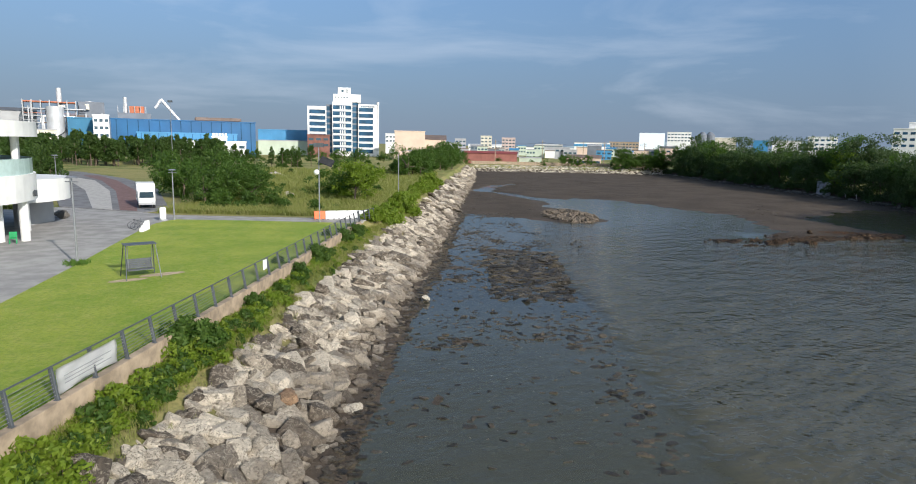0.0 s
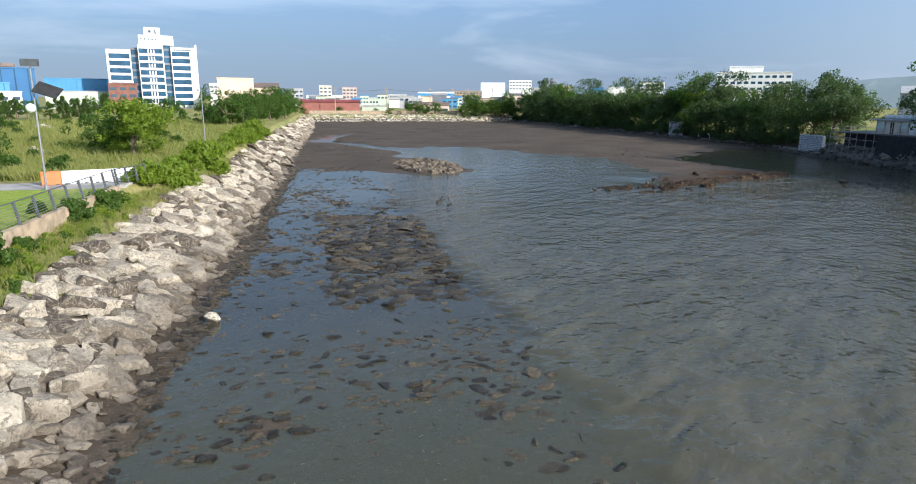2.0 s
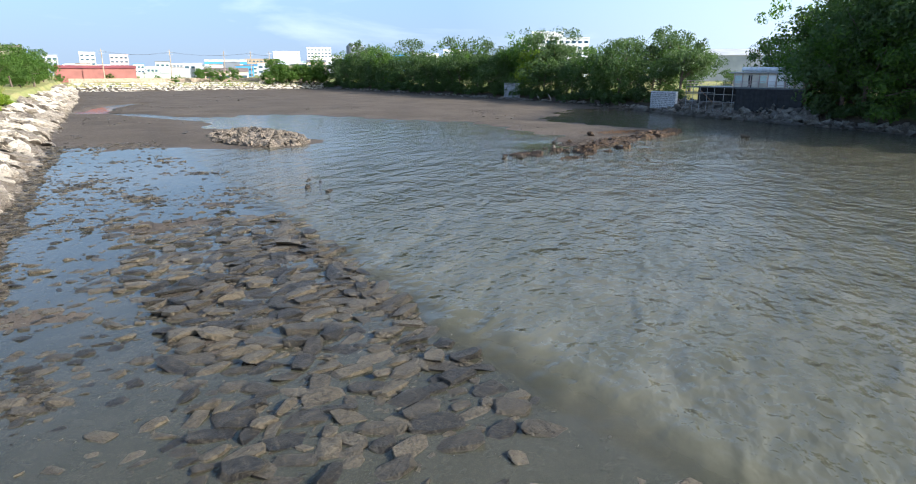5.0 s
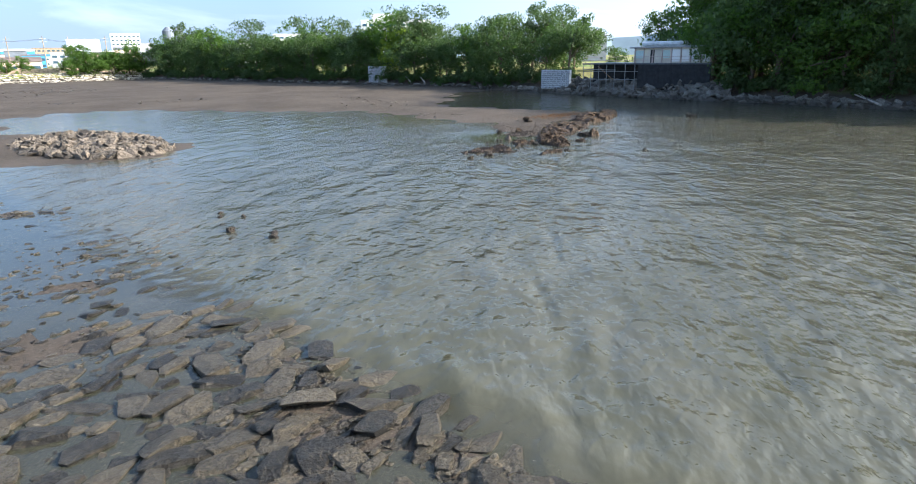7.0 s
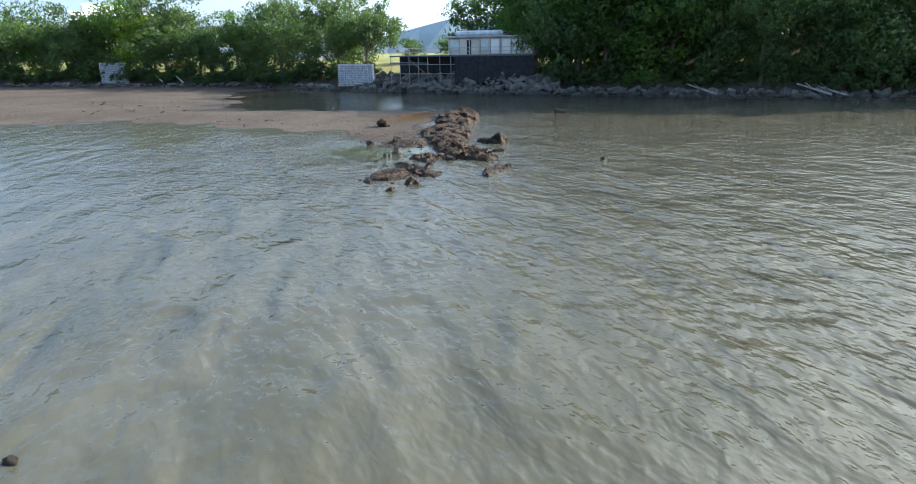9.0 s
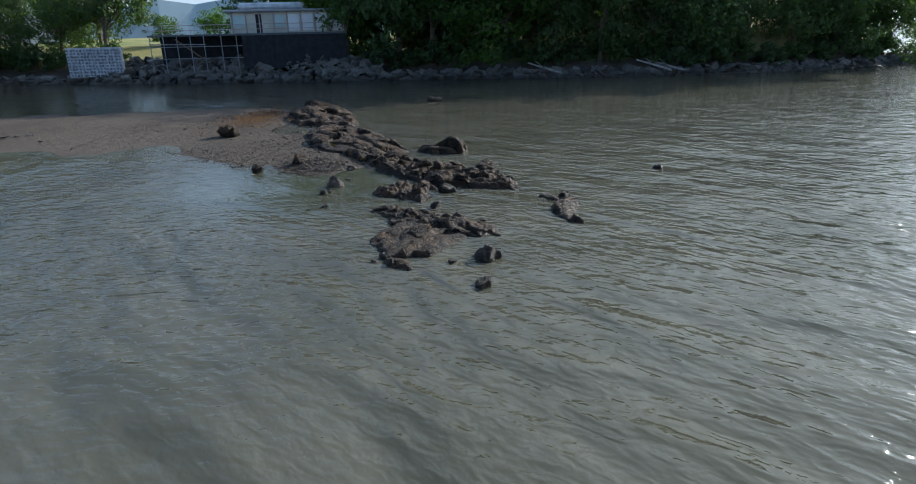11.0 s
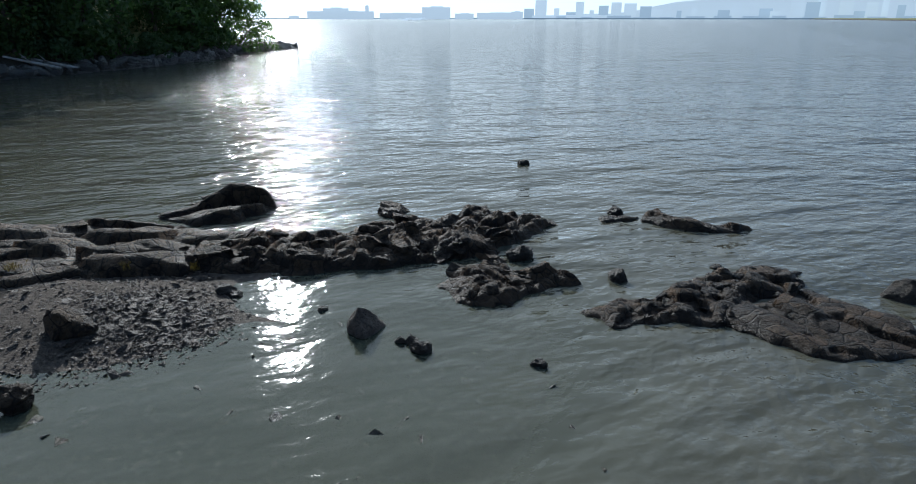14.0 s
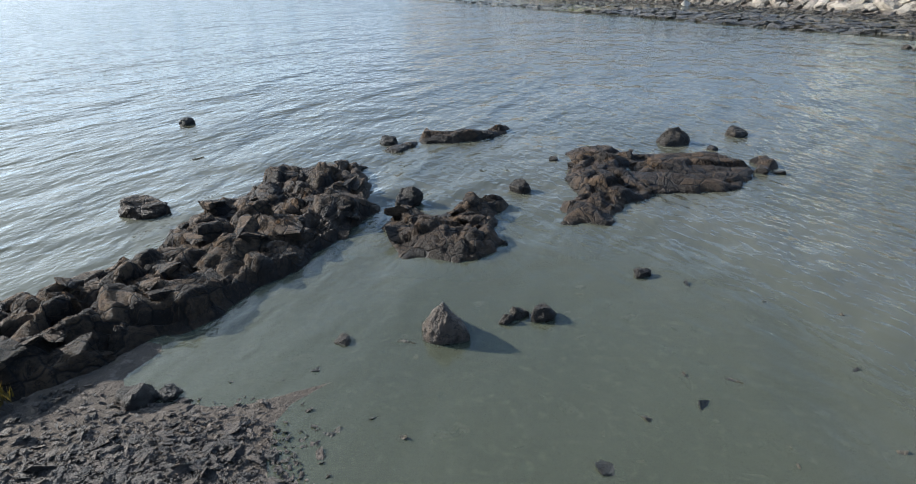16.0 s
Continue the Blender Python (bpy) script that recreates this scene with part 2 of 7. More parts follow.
def water_mat():
    m = Mat("murky_sea_water", 0.05)
    n, l = m.n, m.l

    def add(*terms):
        out = terms[0]
        for t in terms[1:]:
            out = m.math("ADD", out, t)
        return out

    def away(x, y, near, far):
        d = n.new("ShaderNodeVectorMath")
        d.operation = "DISTANCE"
        d.inputs[1].default_value = (x, y, 0.0)
        l.new(m.geo.outputs["Position"], d.inputs[0])
        return m.step(d.outputs["Value"], near, far)

    rough_sea = m.step(m.math("ADD", m.axis(0), m.math("MULTIPLY", m.noise(0.3, 3), 3.0)), 12.4, 14.8)
    open_sea = m.step(m.axis(1), 20.0, 4.0)
    inlet = m.step(m.axis(1), 108.0, 84.0)
    lee = away(45.2, 92.2, 1.5, 6.5)
    lagoon = m.math("SUBTRACT", 1.0, away(40.0, 95.0, 5.0, 17.0))
    waves = m.math("MAXIMUM", rough_sea, open_sea)
    chop = m.math("MULTIPLY", m.math("MULTIPLY", waves, m.math("ADD", 0.2, m.math("MULTIPLY", lee, 0.8))), m.math("ADD", 0.45, m.math("MULTIPLY", inlet, 0.55)))
    # silt hanging in the water
    cloud = m.noise(0.55, 6, 0.62, m.drift(-57, 2.2), 0.5)
    fine = m.noise(2.6, 5, 0.65, m.drift(-50, 1.6), 0.4)
    veil = m.step(add(m.math("MULTIPLY", cloud, 0.72), m.math("MULTIPLY", fine, 0.28)), 0.36, 0.66)
    silt = m.mix(veil, (0.072, 0.071, 0.049), (0.100, 0.096, 0.070))
    silt = m.mix(lee, (0.092, 0.098, 0.066), silt)
    deep = m.math("MULTIPLY", m.step(m.axis(1), 52.0, 42.0), m.math("SUBTRACT", 1.0, rough_sea))
    silt = m.mix(deep, silt, (0.080, 0.084, 0.062))
    # waves of falling length: low swell, wind waves, ripples, shiver
    def wave(scale, angle, stretch, slope, bend=0.3, detail=1.0):
        return m.math("MULTIPLY", m.noise(scale, detail, 0.5, m.drift(angle, stretch), bend), slope / (0.4 * scale))

    seaward = m.step(m.axis(1), 92.0, 70.0)
    gust = m.math("ADD", 0.65, m.math("MULTIPLY", m.step(m.noise(0.14, 3, 0.5), 0.3, 0.7), 0.6))
    swell = wave(0.62, -57, 2.2, 0.05, 0.6)
    roll = m.math("MULTIPLY", add(wave(0.13, -78, 2.0, 0.022), wave(0.36, -70, 2.0, 0.03), wave(0.9, 10, 1.3, 0.05), wave(2.2, 20, 1.3, 0.05)), seaward)
    wind = add(wave(2.4, -47, 2.8, 0.065, 0.4), wave(4.8, -42, 2.3, 0.08, 0.4), m.math("MULTIPLY", wave(3.3, -72, 2.2, 0.10), seaward))
    ripple = m.math("MULTIPLY", add(wave(8.5, -52, 1.8, 0.065, 0.3, 2.0), wave(17.0, -46, 1.3, 0.05, 0.2, 2.0)), gust)
    ring = m.math("MULTIPLY", m.math("MULTIPLY", add(wave(3.0, 6, 3.0, 0.05), wave(7.0, 0, 2.5, 0.08)), lagoon), m.math("ADD", 0.10, m.math("MULTIPLY", lee, 0.90)))
    calm = add(0.03, m.math("MULTIPLY", chop, 0.97), m.math("MULTIPLY", deep, 0.22))
    h = add(m.math("MULTIPLY", add(swell, roll, wind, ripple), calm), ring)
    b = n.new("ShaderNodeBump")
    b.inputs["Strength"].default_value, b.inputs["Distance"].default_value = 1.0, 1.0
    l.new(h, b.inputs["Height"])
    soft = m.math("MULTIPLY", add(m.math("MULTIPLY", swell, 1.1), m.math("MULTIPLY", wind, 0.3)), calm)
    soft_b = n.new("ShaderNodeBump")
    soft_b.inputs["Strength"].default_value, soft_b.inputs["Distance"].default_value = 1.0, 1.0
    l.new(soft, soft_b.inputs["Height"])
    diff = n.new("ShaderNodeBsdfDiffuse")
    l.new(silt, diff.inputs["Color"])
    l.new(soft_b.outputs[0], diff.inputs["Normal"])
    clear = n.new("ShaderNodeBsdfTransparent")
    clear.inputs["Color"].default_value = (0.60, 0.55, 0.42, 1)
    body = n.new("ShaderNodeMixShader")
    turbid = m.math("MULTIPLY", m.math("ADD", 0.50, m.math("MULTIPLY", waves, 0.38)), m.math("ADD", 0.68, m.math("MULTIPLY", lee, 0.32)))
    turbid = m.math("ADD", turbid, m.math("MULTIPLY", deep, 0.22))
    l.new(turbid, body.inputs[0])
    l.new(clear.outputs[0], body.inputs[1])
    l.new(diff.outputs[0], body.inputs[2])
    gloss = n.new("ShaderNodeBsdfGlossy")
    l.new(m.math("ADD", 0.05, m.math("MULTIPLY", m.step(m.axis(1), 70.0, -20.0), 0.06)), gloss.inputs["Roughness"])
    l.new(b.outputs[0], gloss.inputs["Normal"])
    fr = n.new("ShaderNodeFresnel")
    fr.inputs["IOR"].default_value = 1.33
    l.new(b.outputs[0], fr.inputs["Normal"])
    top = n.new("ShaderNodeMixShader")
    l.new(fr.outputs[0], top.inputs[0])
    l.new(body.outputs[0], top.inputs[1])
    l.new(gloss.outputs[0], top.inputs[2])
    l.new(top.outputs[0], n["Material Output"].inputs["Surface"])
    return m.m


def ground_mat():
    m = Mat("mud_and_meadow_ground", 0.8, 0.0, 0.16)
    z = m.math("ADD", m.axis(2), m.math("MULTIPLY", m.noise(0.5, 4), 0.8))
    lump = m.noise(3.0, 7, 0.65)
    mud = m.mix(m.step(m.noise(0.12, 6, 0.6), 0.3, 0.7), (0.056, 0.043, 0.032), (0.096, 0.076, 0.058))
    mud = m.mix(m.math("MULTIPLY", m.step(lump, 0.4, 0.7), 0.5), mud, (0.04, 0.033, 0.026))
    grass = m.mix(m.step(m.noise(0.09, 6, 0.6), 0.3, 0.58), (0.12, 0.17, 0.042), (0.30, 0.265, 0.11))
    grass = m.mix(m.math("MULTIPLY", m.step(m.noise(4.0, 6, 0.7), 0.35, 0.7), 0.5), grass, (0.07, 0.10, 0.02))
    mud = m.mix(m.math("MULTIPLY", m.step(m.noise(9.0, 5, 0.75), 0.52, 0.66), 0.6), mud, (0.17, 0.14, 0.11))
    m.color(m.mix(m.step(z, 1.6, 2.4), mud, grass))
    m.rough(m.math("SUBTRACT", 0.88, m.math("MULTIPLY", m.step(m.axis(2), 0.10, 0.0), 0.12)))
    m.bump(m.math("ADD", lump, m.math("MULTIPLY", m.noise(14.0, 5, 0.7), 0.7)), 1.0, 0.08)
    return m.m


def lawn_mat():
    m = Mat("mown_lawn", 0.75, 0.0, 0.25)
    c = m.mix(m.step(m.noise(0.25, 6, 0.6), 0.35, 0.68), (0.23, 0.33, 0.03), (0.40, 0.43, 0.065))
    c = m.mix(m.math("MULTIPLY", m.step(m.noise(1.3, 9, 0.78), 0.45, 0.68), 0.7), c, (0.50, 0.45, 0.13))
    c = m.mix(m.math("MULTIPLY", m.step(m.noise(5.0, 8, 0.8), 0.45, 0.62), 0.5), c, (0.10, 0.18, 0.015))
    c = m.mix(m.math("MULTIPLY", m.noise(30.0, 4, 0.7), 0.5), c, (0.12, 0.20, 0.02))
    m.color(c).bump(m.noise(45.0, 4, 0.7), 1.0, 0.04)
    return m.m


MATS = {
    "water": water_mat(),
    "ground": ground_mat(),
    "lawn": lawn_mat(),
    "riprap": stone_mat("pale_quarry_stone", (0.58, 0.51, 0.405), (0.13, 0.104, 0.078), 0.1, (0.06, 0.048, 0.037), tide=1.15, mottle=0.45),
    "rubble": stone_mat("dark_wet_rubble", (0.125, 0.10, 0.064), (0.018, 0.0155, 0.012), -0.5, (0.018, 0.015, 0.012), 12.0, gloss=0.40),
    "outcrop": stone_mat("tidal_bedrock", (0.120, 0.074, 0.040), (0.024, 0.016, 0.010), -0.05, (0.011, 0.0085, 0.0065), 14.0, 0.12, cells=3.4, spec=0.2),
    "wet_rock": stone_mat("black_wet_rock", (0.062, 0.048, 0.034), (0.022, 0.017, 0.013), -0.2, (0.012, 0.010, 0.008), gloss=0.2, spec=0.25),
    "gravel": stone_mat("wet_slaty_gravel", (0.115, 0.085, 0.062), (0.045, 0.034, 0.026), -0.75, (0.03, 0.024, 0.019), gloss=0.25, spec=0.35),
    "pale_bank": stone_mat("pale_bank_stone", (0.56, 0.51, 0.42), (0.40, 0.36, 0.29), -0.6, (0.2, 0.17, 0.13)),
    "bank_rock": stone_mat("shaded_shore_rock", (0.25, 0.23, 0.20), (0.12, 0.105, 0.09), 0.2, (0.06, 0.052, 0.042)),
    "leaf_dark": leaf_mat("dark_broadleaf", (0.030, 0.056, 0.022), (0.058, 0.098, 0.034), (0.10, 0.14, 0.05), 0.46),
    "leaf_mid": leaf_mat("summer_leaf", (0.034, 0.07, 0.013), (0.062, 0.118, 0.02), (0.11, 0.17, 0.033)),
    "leaf_bright": leaf_mat("bright_shrub_leaf", (0.085, 0.135, 0.013), (0.155, 0.22, 0.022), (0.24, 0.30, 0.046)),
    "pine": leaf_mat("pine_needles", (0.03, 0.06, 0.014), (0.055, 0.10, 0.022), (0.09, 0.14, 0.032)),
    "grass": leaf_mat("wild_grass", (0.11, 0.15, 0.034), (0.23, 0.245, 0.075), (0.38, 0.33, 0.15)),
    "bark": plain("bark", (0.12, 0.09, 0.065), 0.9, vary=0.3, scale=6),
    "concrete": plain("weathered_concrete", (0.34, 0.265, 0.185), 0.9, vary=0.22, scale=1.6),
    "paving": plain("grey_paving", (0.30, 0.29, 0.275), 0.85, vary=0.15, scale=0.7),
    "white": plain("white_paint", (0.74, 0.74, 0.72), 0.55, vary=0.05, scale=0.6),
    "steel": plain("galvanised_steel", (0.28, 0.29, 0.30), 0.45, 0.6, 0.1),
    "dark_steel": plain("dark_painted_steel", (0.09, 0.10, 0.11), 0.5, 0.3, 0.1),
    "blue": plain("blue_cladding", (0.004, 0.095, 0.24), 0.5, vary=0.1, scale=0.1),
    "light_blue": plain("light_blue_cladding", (0.05, 0.23, 0.43), 0.5, vary=0.1, scale=0.1),
    "brick_red": plain("red_brick", (0.19, 0.085, 0.065), 0.85, vary=0.15, scale=0.5),
    "red_roof": plain("red_sheet_roof", (0.24, 0.05, 0.04), 0.6, vary=0.12, scale=0.2),
    "peach": plain("peach_render", (0.60, 0.47, 0.37), 0.8, vary=0.06, scale=0.2),
    "grey": plain("grey_cladding", (0.34, 0.35, 0.36), 0.7, vary=0.1, scale=0.2),
    "window": plain("dark_window_glass", (0.05, 0.09, 0.12), 0.08, 0.0, 0.1, 0.3),
    "orange_rock": stone_mat("orange_rock", (0.42, 0.27, 0.16), (0.30, 0.19, 0.11), -0.6, (0.08, 0.06, 0.04)),
    "islet": stone_mat("brown_islet_stone", (0.22, 0.175, 0.13), (0.10, 0.082, 0.064), -0.45, (0.05, 0.042, 0.034)),
    "leaf_bank": leaf_mat("bank_leaf", (0.036, 0.065, 0.026), (0.058, 0.092, 0.040), (0.09, 0.125, 0.055), 0.46),
    "grass_green": leaf_mat("lush_grass", (0.06, 0.12, 0.02), (0.10, 0.18, 0.03), (0.16, 0.24, 0.05)),
    "salt_red": leaf_mat("red_saltmarsh", (0.09, 0.045, 0.034), (0.13, 0.066, 0.048), (0.16, 0.095, 0.065)),
    "salt_orange": leaf_mat("orange_saltwort", (0.07, 0.045, 0.012), (0.10, 0.066, 0.018), (0.13, 0.095, 0.03), 0.25),
    "road": plain("worn_asphalt", (0.17, 0.17, 0.175), 0.9, vary=0.2, scale=0.5),
    "pale_paving": plain("pale_block_paving", (0.40, 0.385, 0.36), 0.85, vary=0.12, scale=1.5),
    "red_paving": plain("red_block_paving", (0.17, 0.10, 0.09), 0.85, vary=0.15, scale=1.5),
    "sand": plain("bare_sand", (0.42, 0.33, 0.22), 0.95, vary=0.15, scale=3),
    "orange": plain("orange_plastic", (0.75, 0.12, 0.02), 0.5, vary=0.08),
    "orange_steel": plain("orange_painted_steel", (0.42, 0.12, 0.05), 0.6, vary=0.15, scale=0.3),
    "rubber": plain("black_rubber", (0.025, 0.025, 0.027), 0.8),
    "wood": plain("brown_wood", (0.22, 0.13, 0.07), 0.7, vary=0.25, scale=5),
    "driftwood": plain("bleached_driftwood", (0.34, 0.31, 0.27), 0.9, vary=0.2, scale=4),
    "green_plastic": plain("green_plastic", (0.01, 0.28, 0.09), 0.45),
    "glass_pale": plain("pale_glass", (0.45, 0.58, 0.56), 0.15, vary=0.05),
    "teal_glass": plain("teal_glazing", (0.08, 0.17, 0.16), 0.1, vary=0.15, scale=0.4),
    "window_blue": plain("blue_ribbon_glass", (0.02, 0.075, 0.14), 0.12, vary=0.25, scale=0.25),
    "slate": plain("slate_cladding", (0.14, 0.16, 0.19), 0.7, vary=0.1, scale=0.2),
    "silo": plain("bright_galvanised", (0.62, 0.63, 0.64), 0.4, 0.4, 0.1, 0.3),
    "teal": plain("teal_cladding", (0.006, 0.13, 0.25), 0.5, vary=0.08, scale=0.1),
    "pale_green": plain("pale_green_cladding", (0.45, 0.52, 0.42), 0.7, vary=0.06, scale=0.2),
    "cream": plain("cream_panel", (0.58, 0.54, 0.45), 0.7, vary=0.12, scale=0.5),
    "pink": plain("dull_pink_paint", (0.46, 0.36, 0.33), 0.7, vary=0.1, scale=0.6),
    "red_wall": plain("dull_red_wall", (0.26, 0.10, 0.08), 0.8, vary=0.1, scale=0.3),
    "brown_roof": plain("brown_sheet_roof", (0.16, 0.12, 0.10), 0.7, vary=0.15, scale=0.3),
    "dark_roof": plain("dark_sheet_roof", (0.12, 0.125, 0.13), 0.7, vary=0.12, scale=0.3),
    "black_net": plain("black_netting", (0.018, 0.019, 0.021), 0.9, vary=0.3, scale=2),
    "tarp": plain("pale_tarpaulin", (0.55, 0.58, 0.60), 0.5, vary=0.12, scale=1.5),
    "white_stone": plain("pale_mortar", (0.46, 0.47, 0.48), 0.9, vary=0.15, scale=3),
    "cobble": plain("grey_cobble", (0.22, 0.225, 0.235), 0.85, vary=0.25, scale=4),
    # far walls and breakwater carry the distance haze as colour and emission
    "haze_dark": far_wall("hazed_city_wall_dark", (0.3, 0.35, 0.4), (0.30, 0.37, 0.42)),
    "haze_breakwater": far_wall("hazed_breakwater_stone", (0.15, 0.18, 0.2), (0.10, 0.15, 0.19)),
    # woods lightened to blue-grey: the haze before them is put into the colour
    "far_hill": plain("hazed_hill_woods", (0.24, 0.31, 0.34), 0.95, vary=0.15, scale=0.01),
    "haze": far_wall("hazed_city_wall", (0.4, 0.45, 0.5), (0.44, 0.50, 0.53)),
}


# ---- mesh helpers ----
def mesh_object(name, verts, faces, mat, parent=None, label="", smooth=False):
    me = bpy.data.meshes.new(name)
    me.from_pydata([tuple(v) for v in verts], [], [tuple(f) for f in faces])
    me.materials.append(mat)
    if smooth:
        me.polygons.foreach_set("use_smooth", [True] * len(me.polygons))
    me.update()
    ob = new(name, me)
    if parent:
        ob.parent = parent
    if label:
        ob["label"] = label
    return ob


def part(name, bm, mat, parent=None, label="", smooth=False):
    me = bpy.data.meshes.new(name)
    bm.to_mesh(me)
    bm.free()
    me.materials.append(mat)
    if smooth:
        me.polygons.foreach_set("use_smooth", [True] * len(me.polygons))
    ob = new(name, me)
    if parent:
        ob.parent = parent
    if label:
        ob["label"] = label
    return ob


def shared(name, me, parent, m):
    ob = new(name, me)
    ob.parent = parent
    ob.matrix_basis = m
    return ob


def thing(name, x, y, z, rz=0.0, label="", category="", group="", kind=""):
    e = new(name)
    e.empty_display_size = 0.3
    e.matrix_basis = pose(x, y, z, 0, 0, rz)
    return tagged(e, label, category, group, kind)


def box(bm, x0, x1, y0, y1, z0, z1, bevel=0.0):
    r = bmesh.ops.create_cube(bm, size=1.0)
    vs = r["verts"]
    for v in vs:
        v.co = Vector((x0 + (v.co.x + 0.5) * (x1 - x0), y0 + (v.co.y + 0.5) * (y1 - y0), z0 + (v.co.z + 0.5) * (z1 - z0)))
    if bevel:
        es = list({e for v in vs for e in v.link_edges})
        bmesh.ops.bevel(bm, geom=es, offset=bevel, segments=1, affect="EDGES")
    return bm


def boxed(name, dims, mat, parent=None, label="", bevel=0.0):
    return part(name, box(bmesh.new(), *dims, bevel), mat, parent, label)


def tube(bm, a, b, r0, r1=None, seg=8):
    a, b = Vector(a), Vector(b)
    d = b - a
    m = Matrix.Translation((a + b) / 2) @ d.to_track_quat("Z", "Y").to_matrix().to_4x4()
    bmesh.ops.create_cone(bm, cap_ends=True, segments=seg, radius1=r0, radius2=r0 if r1 is None else r1, depth=d.length, matrix=m)
    return bm


def interp(v, table):
    t = np.array(table, dtype=float)
    return np.interp(v, t[:, 0], t[:, 1])


def inside(px, py, poly):
    """Signed distance to a closed polygon, positive inside."""
    px, py = np.asarray(px, float), np.asarray(py, float)
    best, odd = np.full(px.shape, 1e9), np.zeros(px.shape, bool)
    for (x0, y0), (x1, y1) in zip(poly, poly[1:] + poly[:1]):
        dx, dy = x1 - x0, y1 - y0
        t = np.clip(((px - x0) * dx + (py - y0) * dy) / (dx * dx + dy * dy + 1e-9), 0, 1)
        best = np.minimum(best, np.hypot(px - x0 - t * dx, py - y0 - t * dy))
        cross = ((y0 > py) != (y1 > py)) & (px < (x1 - x0) * (py - y0) / (y1 - y0 + 1e-12) + x0)
        odd ^= cross
    return np.where(odd, best, -best)


def near_line(px, py, line):
    best = np.full(np.shape(px), 1e9)
    for (x0, y0), (x1, y1) in zip(line, line[1:]):
        dx, dy = x1 - x0, y1 - y0
        t = np.clip(((px - x0) * dx + (py - y0) * dy) / (dx * dx + dy * dy), 0, 1)
        best = np.minimum(best, np.hypot(px - x0 - t * dx, py - y0 - t * dy))
    return best


def smooth01(x):
    x = np.clip(x, 0, 1)
    return x * x * (3 - 2 * x)


def lumps(x, y, scale, seed):
    """Cheap smooth value noise on arrays, -1..1."""
    g = np.random.RandomState(seed).uniform(-1, 1, (64, 64))
    u, v = np.asarray(x) / scale, np.asarray(y) / scale
    i, j = np.floor(u).astype(int), np.floor(v).astype(int)
    f, h = smooth01(u - i), smooth01(v - j)
    a, b, c, d = g[i % 64, j % 64], g[(i + 1) % 64, j % 64], g[i % 64, (j + 1) % 64], g[(i + 1) % 64, (j + 1) % 64]
    return (a * (1 - f) + b * f) * (1 - h) + (c * (1 - f) + d * f) * h


# ---- the plan ----
TOE = [(-600, -260), (-260, -96), (-64, -24), (-2, -6.4), (10, -4.9), (22, -4.1), (32, -3.7), (48, -2.8), (64, -1.4), (97, 0.4), (122, 1.8), (220, 7.2), (330, 11)]
CREST = [(-600, -268), (-260, -104), (-64, -32), (-2, -14.6), (10, -13.1), (22, -12.1), (40, -11.2), (70, -9.6), (76, -7.8), (85, -6.4), (135, -4.6), (243, 2.2), (330, 6)]
SHORE = [(-600, 6000), (10, 6000), (15, 420), (22, 140), (29, 102), (33, 96), (40, 93), (50, 90), (64, 88.5), (75, 89.5), (92, 93), (111, 96.5), (125, 99.5), (142, 102), (162, 102), (224, 101), (300, 99), (340, 97)]
MUD = [(1.0, 114), (8, 111), (13, 108), (17, 106), (22, 105), (26, 108), (26.5, 114), (24, 122), (21, 128), (20, 140), (24, 148), (30, 154), (34, 155), (45, 137), (54, 122), (52.5, 110), (51.6, 100), (48.2, 95.0), (46.8, 93.2), (46.2, 92.0), (46.3, 91.1), (47.1, 90.7), (47.6, 90.2), (48.6, 90.2), (50.5, 91.8), (56, 93), (66, 95), (68.6, 99), (68.5, 107), (67.5, 118), (75, 128), (90, 137), (108, 143), (112, 320), (-2, 320), (-4, 130)]
STREAM = [(31, 144), (23, 147), (18, 156), (13, 168), (7.5, 174), (10, 186), (14, 199), (19, 206)]
ROAD = [(-38, 74), (-46, 88), (-62, 112), (-82, 136), (-110, 160)]


